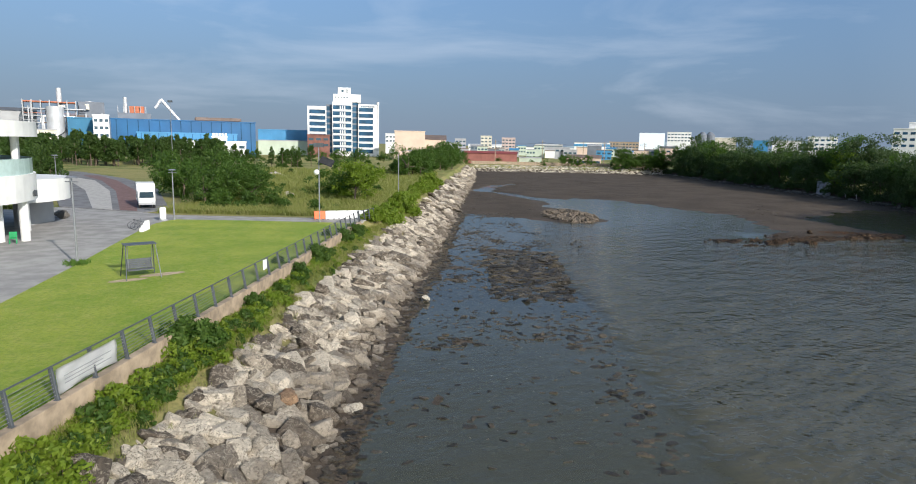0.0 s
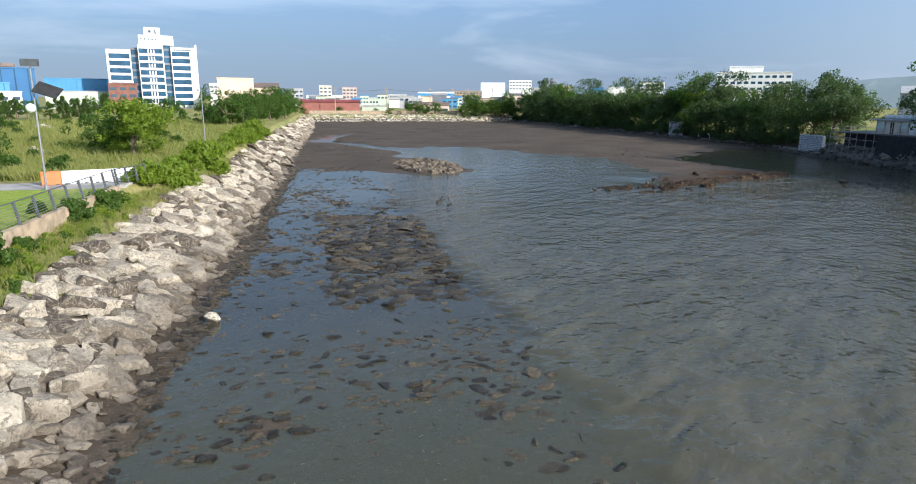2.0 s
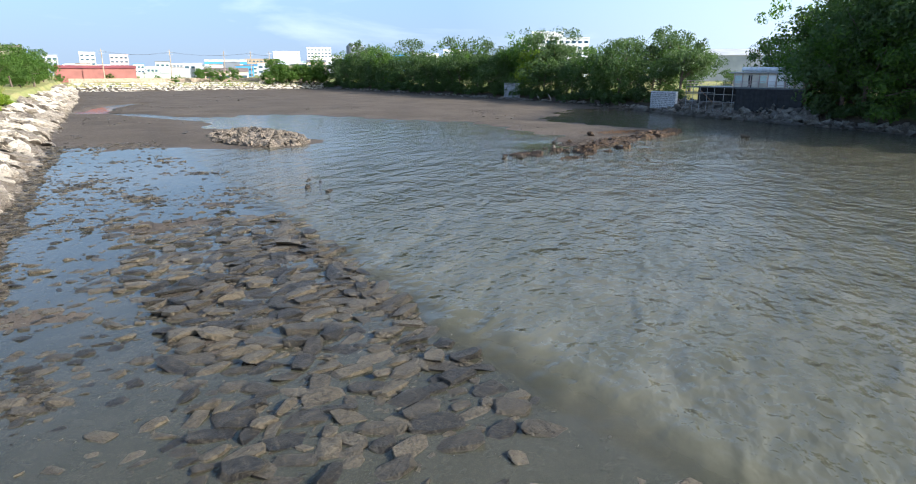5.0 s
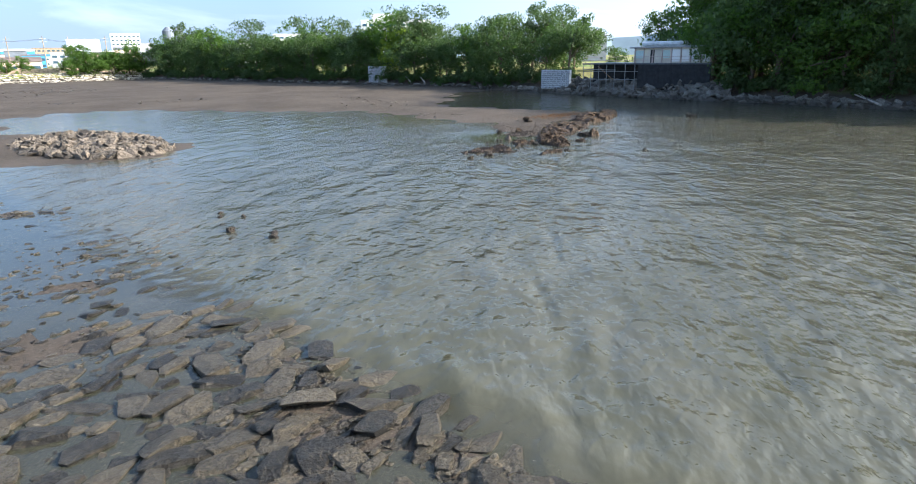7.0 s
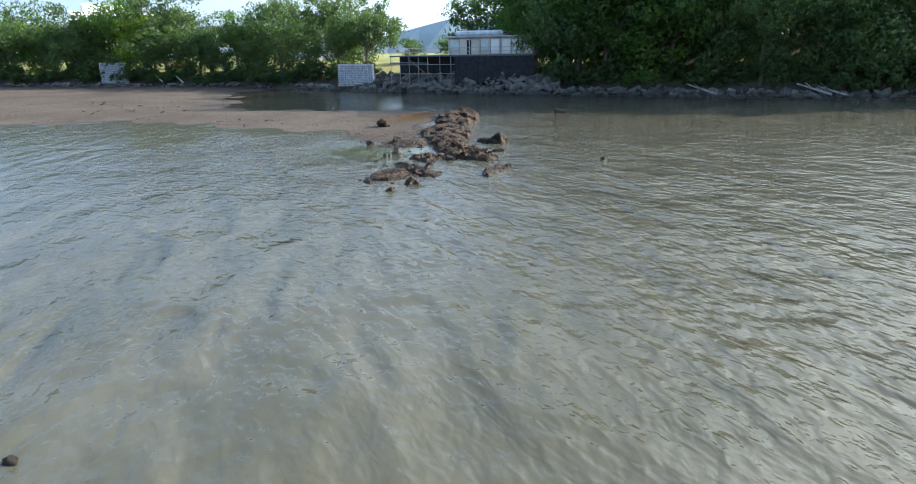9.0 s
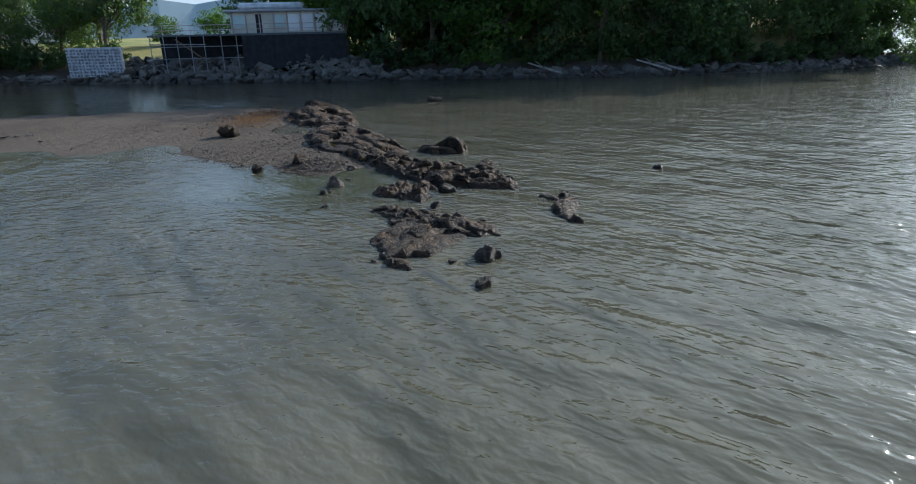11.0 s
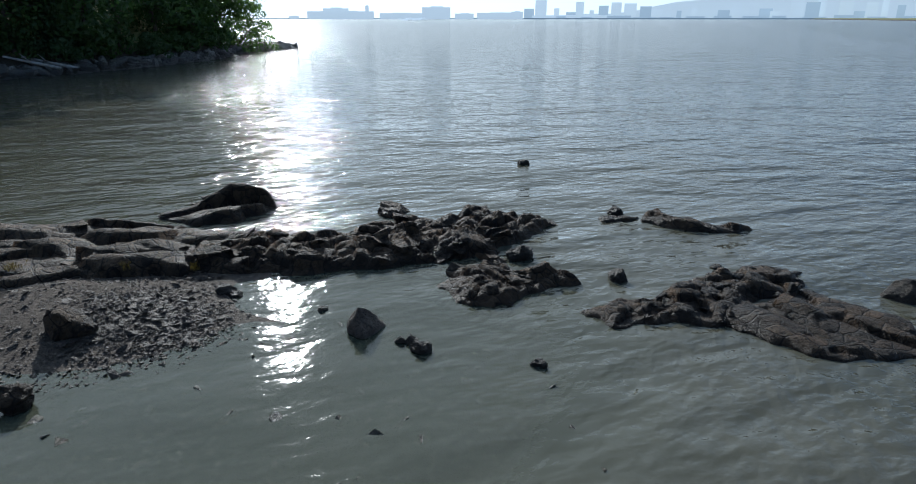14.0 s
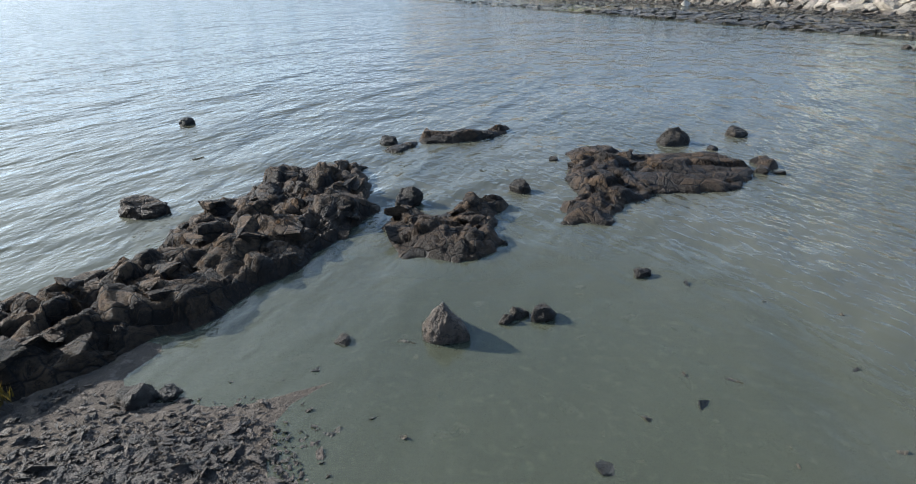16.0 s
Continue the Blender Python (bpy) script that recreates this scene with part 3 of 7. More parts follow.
def terrain(x, y):
    x, y = np.asarray(x, float), np.asarray(y, float)
    toe, crest, shore = interp(y, TOE), interp(y, CREST), interp(y, SHORE)
    bed = np.full(x.shape, -1.6)
    shelf = smooth01((13 - x) / 1.6) * smooth01((y - 8) / 15) * smooth01((125 - y) / 12)
    bed = bed * (1 - shelf) + shelf * (-0.07 + 0.07 * lumps(x, y, 3.1, 4) + 0.05 * lumps(x, y, 1.1, 5))
    foot = 0.13 - 0.2 * (x - toe - 0.1) / (0.95 + 0.5 * lumps(x, y, 2.3, 14) + 0.25 * lumps(x, y, 0.9, 15))
    bed = np.where((y > 8) & (y < 118), np.maximum(bed, np.clip(foot, -1.6, 0.13)), bed)
    field = smooth01((y - 51) / 5) * smooth01((79 - y) / 6) * smooth01((x - 3) / 3) * smooth01((12.2 - x) / 0.8)
    bed = bed + (0.045 + 0.04 * lumps(x, y, 4.2, 17)) * field
    d = inside(x, y, MUD) + 1.6 * lumps(x, y, 7, 6) + 0.6 * lumps(x, y, 2.2, 7)
    mud = np.where(d > 0, 0.30 * smooth01(d / 14), np.maximum(d * 0.09, -1.6)) + 0.03 * lumps(x, y, 2.5, 8)
    mud = mud - 0.55 * smooth01(1 - (near_line(x, y, STREAM) - 1.3 - 0.8 * lumps(x, y, 6, 16)) / 2.2) * (mud > -0.3)
    mud = mud - 0.25 * smooth01(1 - np.hypot((x - 45.9) / 1.5, (y - 90.2) / 0.7)) + 0.18 * smooth01(1.2 - np.hypot((x - 48.5) / 2.2, (y - 91.9) / 1.6))
    bed = np.maximum(bed, mud)
    # left revetment
    up = np.clip((toe - x) / np.maximum(toe - crest, 0.1), 0, 1)
    left = np.where(x < toe, -0.1 + up * 3.0, -9)
    left = np.where(x < crest, 2.9 + 0.82 * smooth01((crest - 0.1 - x) / 0.8), left)
    wild = smooth01((y - 76) / 10) * smooth01((crest - x) / 6) * smooth01((near_line(x, y, ROAD) - 9) / 6)
    left = np.where(x < crest, left + wild * (0.5 * lumps(x, y, 17, 9) + 0.15 * lumps(x, y, 5, 10)), left)
    # right bank and its wooded rise
    r = x - shore
    right = np.where(r > -1.5, -0.5 + np.clip(r + 1.5, 0, 5) * 0.5, -9)
    hill = smooth01((95 - y) / 25) * smooth01(r / 30) * 9
    right = np.where(r > 3.5, 2.0 + smooth01((r - 3.5) / 14) * 1.6 + hill + 0.3 * lumps(x, y, 9, 12), right)
    # head of the inlet
    head = np.where(y > 298, -0.2 + np.clip((y - 298) / 7, 0, 1) * 3.0, -9)
    head = np.where(y > 306, 2.8 + 0.4 * lumps(x, y, 20, 13), head)
    return np.maximum.reduce([bed, left, right, head])


LOOK_X, LOOK_Y = np.arange(-130, 135, 0.5), np.arange(-135, 335, 0.5)
LOOK_Z = terrain(*np.meshgrid(LOOK_X, LOOK_Y))


def drop_flat(x, y):
    """Height of the ground, read from a table."""
    i, j = min(max((x + 130) * 2, 0), len(LOOK_X) - 1.001), min(max((y + 135) * 2, 0), len(LOOK_Y) - 1.001)
    a, b = int(i), int(j)
    f, g = i - a, j - b
    t = LOOK_Z
    return float((t[b, a] * (1 - f) + t[b, a + 1] * f) * (1 - g) + (t[b + 1, a] * (1 - f) + t[b + 1, a + 1] * f) * g)


MUD_IN = inside(*np.meshgrid(LOOK_X, LOOK_Y), MUD)


def on_mud(x, y):
    return float(MUD_IN[int((y + 135) * 2 + 0.5), int((x + 130) * 2 + 0.5)])


def spaced(lo, fine0, fine1, hi, fine, grow=1.35):
    out = list(np.arange(fine0, fine1 + 1e-6, fine))
    s, v = fine, fine1
    while v < hi:
        s *= grow
        v += s
        out.append(min(v, hi))
    s, v = fine, fine0
    while v > lo:
        s *= grow
        v -= s
        out.insert(0, max(v, lo))
    return np.array(out)


def build_ground():
    xs, ys = spaced(-4000, -40, 125, 4000, 0.9), spaced(-4000, -20, 330, 4600, 1.0)
    xs = np.unique(np.concatenate([xs, np.arange(-6, 14, 0.4), np.arange(43.9, 52, 0.33)]))
    ys = np.unique(np.concatenate([ys, np.arange(88.2, 95, 0.31)]))
    gx, gy = np.meshgrid(xs, ys)
    gz = terrain(gx, gy)
    n, k = len(xs), len(ys)
    verts = np.stack([gx.ravel(), gy.ravel(), gz.ravel()], 1)
    i = (np.arange(k - 1)[:, None] * n + np.arange(n - 1)[None, :]).ravel()
    faces = np.stack([i, i + 1, i + n + 1, i + n], 1)
    ob = mesh_object("ground", verts.tolist(), faces.tolist(), MATS["ground"], smooth=True)
    return tagged(ob, "brown tidal mud flat rising to a rough green meadow", "ground", kind="structure")


build_ground()
sea = mesh_object("water", [(-4500, -4500, 0), (4500, -4500, 0), (4500, 4500, 0), (-4500, 4500, 0)], [(0, 1, 2, 3)], MATS["water"])
tagged(sea, "murky grey-green rippled tidal water", "water", kind="structure")


# ---- stones ----
def hull_stone(seed, flat=0.6, points=15, broken=True):
    """An angular quarried block of about one metre."""
    r = random.Random(seed)
    bm = bmesh.new()
    for _ in range(points):
        v = Vector((r.gauss(0, 1), r.gauss(0, 1), r.gauss(0, 1))).normalized()
        v = Vector([math.copysign(abs(c) ** 0.55, c) for c in v]) * (0.5 + r.uniform(-0.06, 0.06))
        v.z *= flat
        v.x *= 1.15
        bm.verts.new(v)
    bmesh.ops.convex_hull(bm, input=bm.verts)
    for v in [v for v in bm.verts if not v.link_faces]:
        bm.verts.remove(v)
    bmesh.ops.triangulate(bm, faces=bm.faces)
    long = [e for e in bm.edges if e.calc_length() > 0.42] if broken else []
    if long:
        bmesh.ops.subdivide_edges(bm, edges=long, cuts=1)
    bmesh.ops.triangulate(bm, faces=bm.faces)
    for v in bm.verts:
        v.co *= 1 + r.uniform(-0.07, 0.05)
        v.co.z += r.uniform(-0.03, 0.03) * flat
    me = bpy.data.meshes.new("stone")
    bm.to_mesh(me)
    bm.free()
    return me


def stone_set(count, seed, mat, flat, points=15, broken=True):
    out = []
    for i in range(count):
        me = hull_stone(seed + i, flat, points, broken)
        me.materials.append(mat)
        out.append(me)
    return out


def join_stones(name, places, meshes, mat, label, category, parent=None):
    """Many stones as one mesh: places are (x, y, z, sx, sy, sz, rx, ry, rz)."""
    arrays = []
    for me in meshes:
        co = np.empty(len(me.vertices) * 3)
        me.vertices.foreach_get("co", co)
        arrays.append((co.reshape(-1, 3), np.array([p.vertices[:] for p in me.polygons])))
    vs, fs, base = [], [], 0
    for i, (x, y, z, sx, sy, sz, rx, ry, rz) in enumerate(places):
        co, tri = arrays[i % len(arrays)]
        rot = np.array(Euler((rx, ry, rz)).to_matrix())
        vs.append((co * (sx, sy, sz)) @ rot.T + (x, y, z))
        fs.append(tri + base)
        base += len(co)
    ob = mesh_object(name, np.concatenate(vs).tolist(), np.concatenate(fs).tolist(), mat, parent)
    return tagged(ob, label, category, kind="stuff")


def revetment_places(y0, y1, size, seed, rows=8, flat=(0.65, 1.05)):
    """Stones of mixed size lying on the slope, with smaller ones in the gaps."""
    r = random.Random(seed)
    out, y = [], y0
    while y < y1:
        for k in range(rows):
            yy = y + r.uniform(-0.5, 0.5) * size
            toe, crest = float(interp(yy, TOE)), float(interp(yy, CREST))
            top = crest + (1.7 if 8 < yy < 72 else 0.7)
            tilt = math.atan2(3.0, toe - crest)
            loose = 0.26 - 0.12 * float(smooth01((yy - 30) / 25))
            u = (k + r.uniform(0.1, 0.9)) / rows
            s = size * r.choice((0.5, 0.7, 0.85, 1.0, 1.15, 1.5)) * (1.05 - 0.5 * (u < 0.2))
            x = toe + 0.3 + (top - toe) * u
            z = -0.04 + 3.0 * (toe - x) / (toe - crest) + r.uniform(0.0, 0.14) * s
            out.append((x, yy, z, s * r.uniform(1.0, 1.35), s * r.uniform(0.75, 1.0), s * r.uniform(*flat), r.gauss(0, loose), tilt * 0.9 + r.gauss(0, loose), r.uniform(-1.6, 1.6)))
        y += size * 0.7
    return out


RIPRAP = stone_set(28, 100, MATS["riprap"], 0.62, 26, False)
revetment = thing("revetment", -8, 40, 0, 0, "long sloping revetment of pale rough quarry stones, wet and dark at the foot", "revetment", kind="structure")
near = revetment_places(16, 44, 0.86, 3, 11)
near.sort(key=lambda p: -p[3])
for i, (x, y, z, sx, sy, sz, rx, ry, rz) in enumerate(near[:300]):
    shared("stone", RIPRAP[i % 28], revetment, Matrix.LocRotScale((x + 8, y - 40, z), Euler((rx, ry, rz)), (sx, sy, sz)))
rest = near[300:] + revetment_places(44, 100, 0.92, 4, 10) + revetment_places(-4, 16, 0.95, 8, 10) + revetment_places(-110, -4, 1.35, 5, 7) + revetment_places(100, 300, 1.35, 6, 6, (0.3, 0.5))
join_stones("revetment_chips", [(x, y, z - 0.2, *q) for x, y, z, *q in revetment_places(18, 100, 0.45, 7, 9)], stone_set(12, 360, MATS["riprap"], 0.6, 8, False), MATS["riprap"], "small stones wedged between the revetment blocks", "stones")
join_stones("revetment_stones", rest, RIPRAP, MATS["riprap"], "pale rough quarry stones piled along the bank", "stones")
head_bank = []
hr = random.Random(9)
for x in np.arange(8, 101, 1.0):
    for k in range(5):
        s = hr.uniform(0.8, 1.6)
        head_bank.append((x + hr.uniform(-0.6, 0.6), 298.5 + k * 1.6 + hr.uniform(-0.5, 0.5), 0.1 + k * 0.65, s * 1.2, s, s * 0.7, hr.uniform(-0.3, 0.3), hr.uniform(-0.3, 0.3), hr.uniform(0, 6)))
join_stones("head_bank_stones", head_bank, RIPRAP, MATS["pale_bank"], "pale stone bank closing the head of the inlet", "stones")

RUBBLE = stone_set(15, 300, MATS["rubble"], 0.32, 26, False) + stone_set(15, 700, MATS["rubble"], 0.40, 16, False)
CHIPS = stone_set(12, 340, MATS["rubble"], 0.45, 8, False)


def rubble_density(x, y):
    """How thickly stones lie on the shelf, 0..1."""
    edge_x = 11.4 + 0.9 * smooth01((y - 56) / 14)
    main = smooth01((y - 50.5) / 3) * smooth01((76.5 - y - 0.3 * (12 - x)) / 3) * smooth01((x - 3.3 - 0.9 * lumps(x, y, 4, 22)) / 1.6) * smooth01((edge_x - x) / 0.4)
    pools = smooth01((lumps(x, y, 4.6, 25) + 0.35 * lumps(x, y, 1.9, 26) + 0.15) / 0.35)
    side = smooth01((y - 54) / 4) * smooth01((84 - y) / 6) * smooth01((5.0 - x) / 1.5) * (0.08 + 0.62 * pools)
    belt = smooth01((y - 37) / 3) * smooth01((47.5 - y) / 2.5) * smooth01((11.3 - x) / 0.5) * (0.5 + 0.3 * smooth01((x - 3) / 5))
    far_belt = smooth01((y - 78) / 3) * smooth01((100 - y) / 5) * smooth01((13.5 - x) / 1) * (0.05 + 0.5 * pools)
    edge = smooth01((y - 23) / 2) * smooth01((50 - y) / 3) * smooth01(1.15 - abs(x - 9.7 - 0.03 * (y - 30)) / 1.5) * np.where(y > 39, 0.95, 0.6)
    patch = smooth01(1.2 - np.hypot((x - 3) / 3.6, (y - 92) / 2.6)) * 0.95
    loose = 0.10 * smooth01((y - 22) / 6) * smooth01((11.8 - x) / 1)
    foot = smooth01(1 - (x - interp(y, TOE)) / 2.2) * 0.95
    return np.maximum.reduce([main, side, belt, far_belt, edge, loose, patch, foot])


def rubble_places(n, seed, small):
    """Slabs laid side by side, the largest first, with little overlap."""
    r = np.random.RandomState(seed)
    x, y = r.uniform(-4.5, 13, n), r.uniform(18, 118, n)
    dense = rubble_density(x, y) * (np.where(y < 50, 0.3, 1.0) if small else 1.0)
    keep = (r.uniform(0, 1, n) < dense * (0.9 + 0.3 * lumps(x, y, 3.4, 21))) & (x > interp(y, TOE) - 0.1)
    x, y, dense = x[keep], y[keep], dense[keep]
    size = r.uniform(0.06, 0.2, len(x)) if small else 0.15 + 0.62 * r.uniform(0, 1, len(x)) ** 3.0
    if not small:
        size = size * np.where((y > 79) | (x < interp(y, TOE) + 1.6), 0.55, np.where(y < 50.5, np.where(x < 8, 0.6, 0.66), np.where(x < 4, 0.65, 1.0)))
    z = terrain(x, y)
    taken, out = {}, []
    for i in np.argsort(-size):
        s, turn = size[i], r.normal(0.1, 0.45) if r.uniform() < 0.8 else r.uniform(0, 6.3)
        if not small:
            c, q, free = math.cos(turn), math.sin(turn), True
            a, b = int(x[i] // 1.2), int(y[i] // 1.2)
            for g in range(a - 1, a + 2):
                for h in range(b - 1, b + 2):
                    for u, v, w in taken.get((g, h), ()):
                        du, dv = u - x[i], v - y[i]
                        if math.hypot((du * c + dv * q) / 1.35, (dv * c - du * q) / 0.85) < 0.41 * (s + w):
                            free = False
                            break
            if not free:
                continue
            taken.setdefault((a, b), []).append((x[i], y[i], s))
        sink = r.uniform(-0.08, 0.03) if 30 < y[i] < 48 and x[i] < 8 else r.uniform(-0.03, 0.02)
        lie = max(z[i], -0.05) + sink + s * (r.uniform(-0.03, 0.06) + 0.04 * dense[i])
        out.append((x[i], y[i], lie, s * r.uniform(1.15, 1.6), s * r.uniform(0.7, 1.0), s ** 0.85 * r.uniform(0.45, 1.1), r.normal(0, 0.1), r.normal(0, 0.1), turn))
    return out


rubble = thing("rubble_shelf", 7, 60, 0, 0, "dark wet flat rubble stones lying in shallow muddy water", "rubble", kind="structure")
allp = rubble_places(80000, 31, False)
close = sorted((p for p in allp if 53 < p[1] < 72 and p[0] > 4), key=lambda p: -p[3])[:300]
chosen = {id(p) for p in close}
for i, (x, y, z, sx, sy, sz, rx, ry, rz) in enumerate(close):
    shared("stone", RUBBLE[i % 30], rubble, Matrix.LocRotScale((x - 7, y - 60, z), Euler((rx, ry, rz)), (sx, sy, sz)))
join_stones("rubble_stones", [p for p in allp if id(p) not in chosen], RUBBLE, MATS["rubble"], "dark wet rubble stones strewn over the shallow shelf", "stones")
join_stones("rubble_chips", rubble_places(110000, 32, True), CHIPS, MATS["rubble"], "small dark wet chips between the rubble stones", "stones")


# ---- tidal outcrops ----
BLOCKS = stone_set(12, 380, MATS["outcrop"], 0.5, 12)


def outcrop(name, poly, height, cell, seed, label, res=0.07, round_edge=0.5, tilt=0.35, mat=None, blocks=24, block_size=1.0, axis=45.0, long=1.6, rough=1.0):
    """Jointed bedrock rising out of the water inside a footprint; joints run along the axis."""
    r = np.random.RandomState(seed)
    xs, ys = [p[0] for p in poly], [p[1] for p in poly]
    gx, gy = np.meshgrid(np.arange(min(xs) - 0.5, max(xs) + 0.5, res), np.arange(min(ys) - 0.5, max(ys) + 0.5, res))
    wx, wy = gx + 0.14 * lumps(gx, gy, 0.7, seed) + 0.05 * lumps(gx, gy, 0.25, seed + 1), gy + 0.14 * lumps(gx, gy, 0.7, seed + 2) + 0.05 * lumps(gx, gy, 0.25, seed + 3)
    sd = inside(wx, wy, poly)
    area = (max(xs) - min(xs) + 1) * (max(ys) - min(ys) + 1)
    n = max(6, int(area / (cell * cell)))
    sx, sy = r.uniform(min(xs) - 0.5, max(xs) + 0.5, n), r.uniform(min(ys) - 0.5, max(ys) + 0.5, n)
    ca, sa = math.cos(radians(axis)), math.sin(radians(axis))
    d1, d2, who = np.full(gx.shape, 9.0), np.full(gx.shape, 9.0), np.zeros(gx.shape, int)
    for k in range(n):
        du, dv = wx - sx[k], wy - sy[k]
        d = np.hypot((du * ca + dv * sa) / long, dv * ca - du * sa)
        closer = d < d1
        d2 = np.where(closer, d1, np.minimum(d2, d))
        who = np.where(closer, k, who)
        d1 = np.where(closer, d, d1)
    lift, ax, ay = r.uniform(0.55, 1.1, n), r.normal(0, tilt, n), r.normal(0, tilt, n)
    sd = sd + 0.08 * lumps(gx, gy, 0.33, seed + 8) + 0.04 * lumps(gx, gy, 0.14, seed + 9)
    body = 0.35 * smooth01(sd / 0.14) + 0.65 * (1 - np.exp(-np.maximum(sd, 0) / round_edge))
    groove = np.sqrt(smooth01((d2 - d1) / (0.42 * cell)))
    lean = np.clip(ax[who] * (wx - sx[who]) + ay[who] * (wy - sy[who]), -0.3 * height, 0.45 * height)
    h = height * body * lift[who] * (0.62 + 0.38 * groove) + lean * np.minimum(body * 1.3, 1)
    # lesser joints within the blocks
    c2 = cell * 0.5
    u0, v0 = (wx * ca + wy * sa) / (c2 * long), (wy * ca - wx * sa) / c2
    i, j = np.floor(u0).astype(int), np.floor(v0).astype(int)
    best, val, nxt = np.full(gx.shape, 9.0), np.zeros(gx.shape), np.full(gx.shape, 9.0)
    g1, g2, g3, g4, g5 = r.uniform(0, 1, (5, 64, 64))
    for p in (-1, 0, 1):
        for q in (-1, 0, 1):
            u, v = (i + p) % 64, (j + q) % 64
            ox, oy = u0 - (i + p + g1[u, v]), v0 - (j + q + g2[u, v])
            d = np.hypot(ox, oy)
            closer = d < best
            nxt = np.where(closer, best, np.minimum(nxt, d))
            val = np.where(closer, (g3[u, v] - 0.5) * 0.26 + (g4[u, v] - 0.5) * 0.22 * ox + (g5[u, v] - 0.5) * 0.22 * oy, val)
            best = np.where(closer, d, best)
    h = h + body * height * 0.7 * rough * (val - 0.16 * (1 - smooth01((nxt - best) / 0.25)))
    h = h + body * rough * (0.035 * lumps(gx, gy, 0.3, seed + 5) + 0.016 * lumps(gx, gy, 0.13, seed + 6))
    h = np.where(sd > 0, h + 0.02, np.maximum(sd * 1.6, -0.5))
    keep = sd > -0.28
    idx = np.full(gx.shape, -1)
    idx[keep] = np.arange(keep.sum())
    verts = np.stack([gx[keep], gy[keep], h[keep]], 1)
    a, b, c, d = idx[:-1, :-1], idx[:-1, 1:], idx[1:, 1:], idx[1:, :-1]
    ok = (a >= 0) & (b >= 0) & (c >= 0) & (d >= 0)
    faces = np.stack([a[ok], b[ok], c[ok], d[ok]], 1)
    ob = mesh_object(name, verts.tolist(), faces.tolist(), mat or MATS["outcrop"], smooth=True)
    spots = np.argwhere((body > 0.3) & (body < 0.9))
    for k in range(blocks):
        a, b = spots[r.randint(len(spots))]
        s = (0.12 + 0.3 * r.uniform(0, 1) ** 2) * block_size
        shared("block", BLOCKS[k % len(BLOCKS)], ob, Matrix.LocRotScale((gx[a, b], gy[a, b], h[a, b] - 0.12 * s), Euler((r.normal(0, 0.2), r.normal(0, 0.2), radians(axis) + r.normal(0, 0.5))), (s * r.uniform(1.1, 1.7), s, s * r.uniform(0.6, 1.0))))
    return tagged(ob, label, "rock outcrop", "tidal rocks")


# the ridge: broken blocks at its seaward end, smooth humps towards the spit
outcrop("rock_outcrop", [(48.3, 90.2), (47.6, 89.95), (46.9, 89.6), (46.2, 89.2), (45.3, 88.7), (44.3, 87.9), (43.6, 87.1), (43.1, 85.9), (42.95, 84.8), (43.9, 84.7), (45.0, 85.3), (46.0, 86.5), (46.9, 87.5), (48.2, 88.1), (48.9, 88.9)], 0.40, 0.42, 41, "jointed brown bedrock ridge standing out of the water", 0.045, 0.42, 0.2, blocks=90, axis=48, long=1.35)
outcrop("rock_outcrop", [(48.0, 90.35), (47.9, 88.3), (50.5, 88.6), (54, 89.6), (57.5, 91.4), (58.5, 93.2), (55, 93.6), (52, 92.8), (49.8, 91.5)], 0.46, 1.0, 49, "long smooth dark bedrock hump along a gravel spit", 0.06, 0.8, 0.12, blocks=24, axis=25, long=2.6, rough=0.5)
outcrop("rock_outcrop", [(57.5, 91.6), (60, 91.4), (63, 92.2), (67, 93.6), (69, 95), (66.5, 96.2), (62.5, 95.8), (59, 94.6)], 0.9, 1.5, 42, "rounded pale bedrock hump at the end of a gravel spit", 0.09, 1.3, 0.12, blocks=24, block_size=1.5, axis=18, long=2.6, rough=0.6)
outcrop("rock_outcrop", [(43.95, 88.75), (43.6, 89.15), (43.05, 89.4), (42.6, 89.15), (42.2, 88.4), (41.75, 88.0), (42.25, 87.55), (43.0, 87.95), (43.2, 87.4), (43.75, 87.85), (43.85, 88.3)], 0.30, 0.38, 43, "low jointed brown rock between two channels", 0.04, 0.36, 0.2, blocks=16, block_size=0.8, axis=20)
outcrop("rock_outcrop", [(41.5, 89.15), (40.85, 89.3), (40.2, 88.85), (39.4, 88.55), (39.1, 87.6), (38.5, 86.9), (38.3, 85.95), (39.2, 86.2), (39.9, 86.8), (40.3, 87.6), (40.75, 88.1)], 0.27, 0.4, 44, "jagged dark bedrock crest, wet at its foot", 0.04, 0.32, 0.22, blocks=26, block_size=0.8, axis=50)
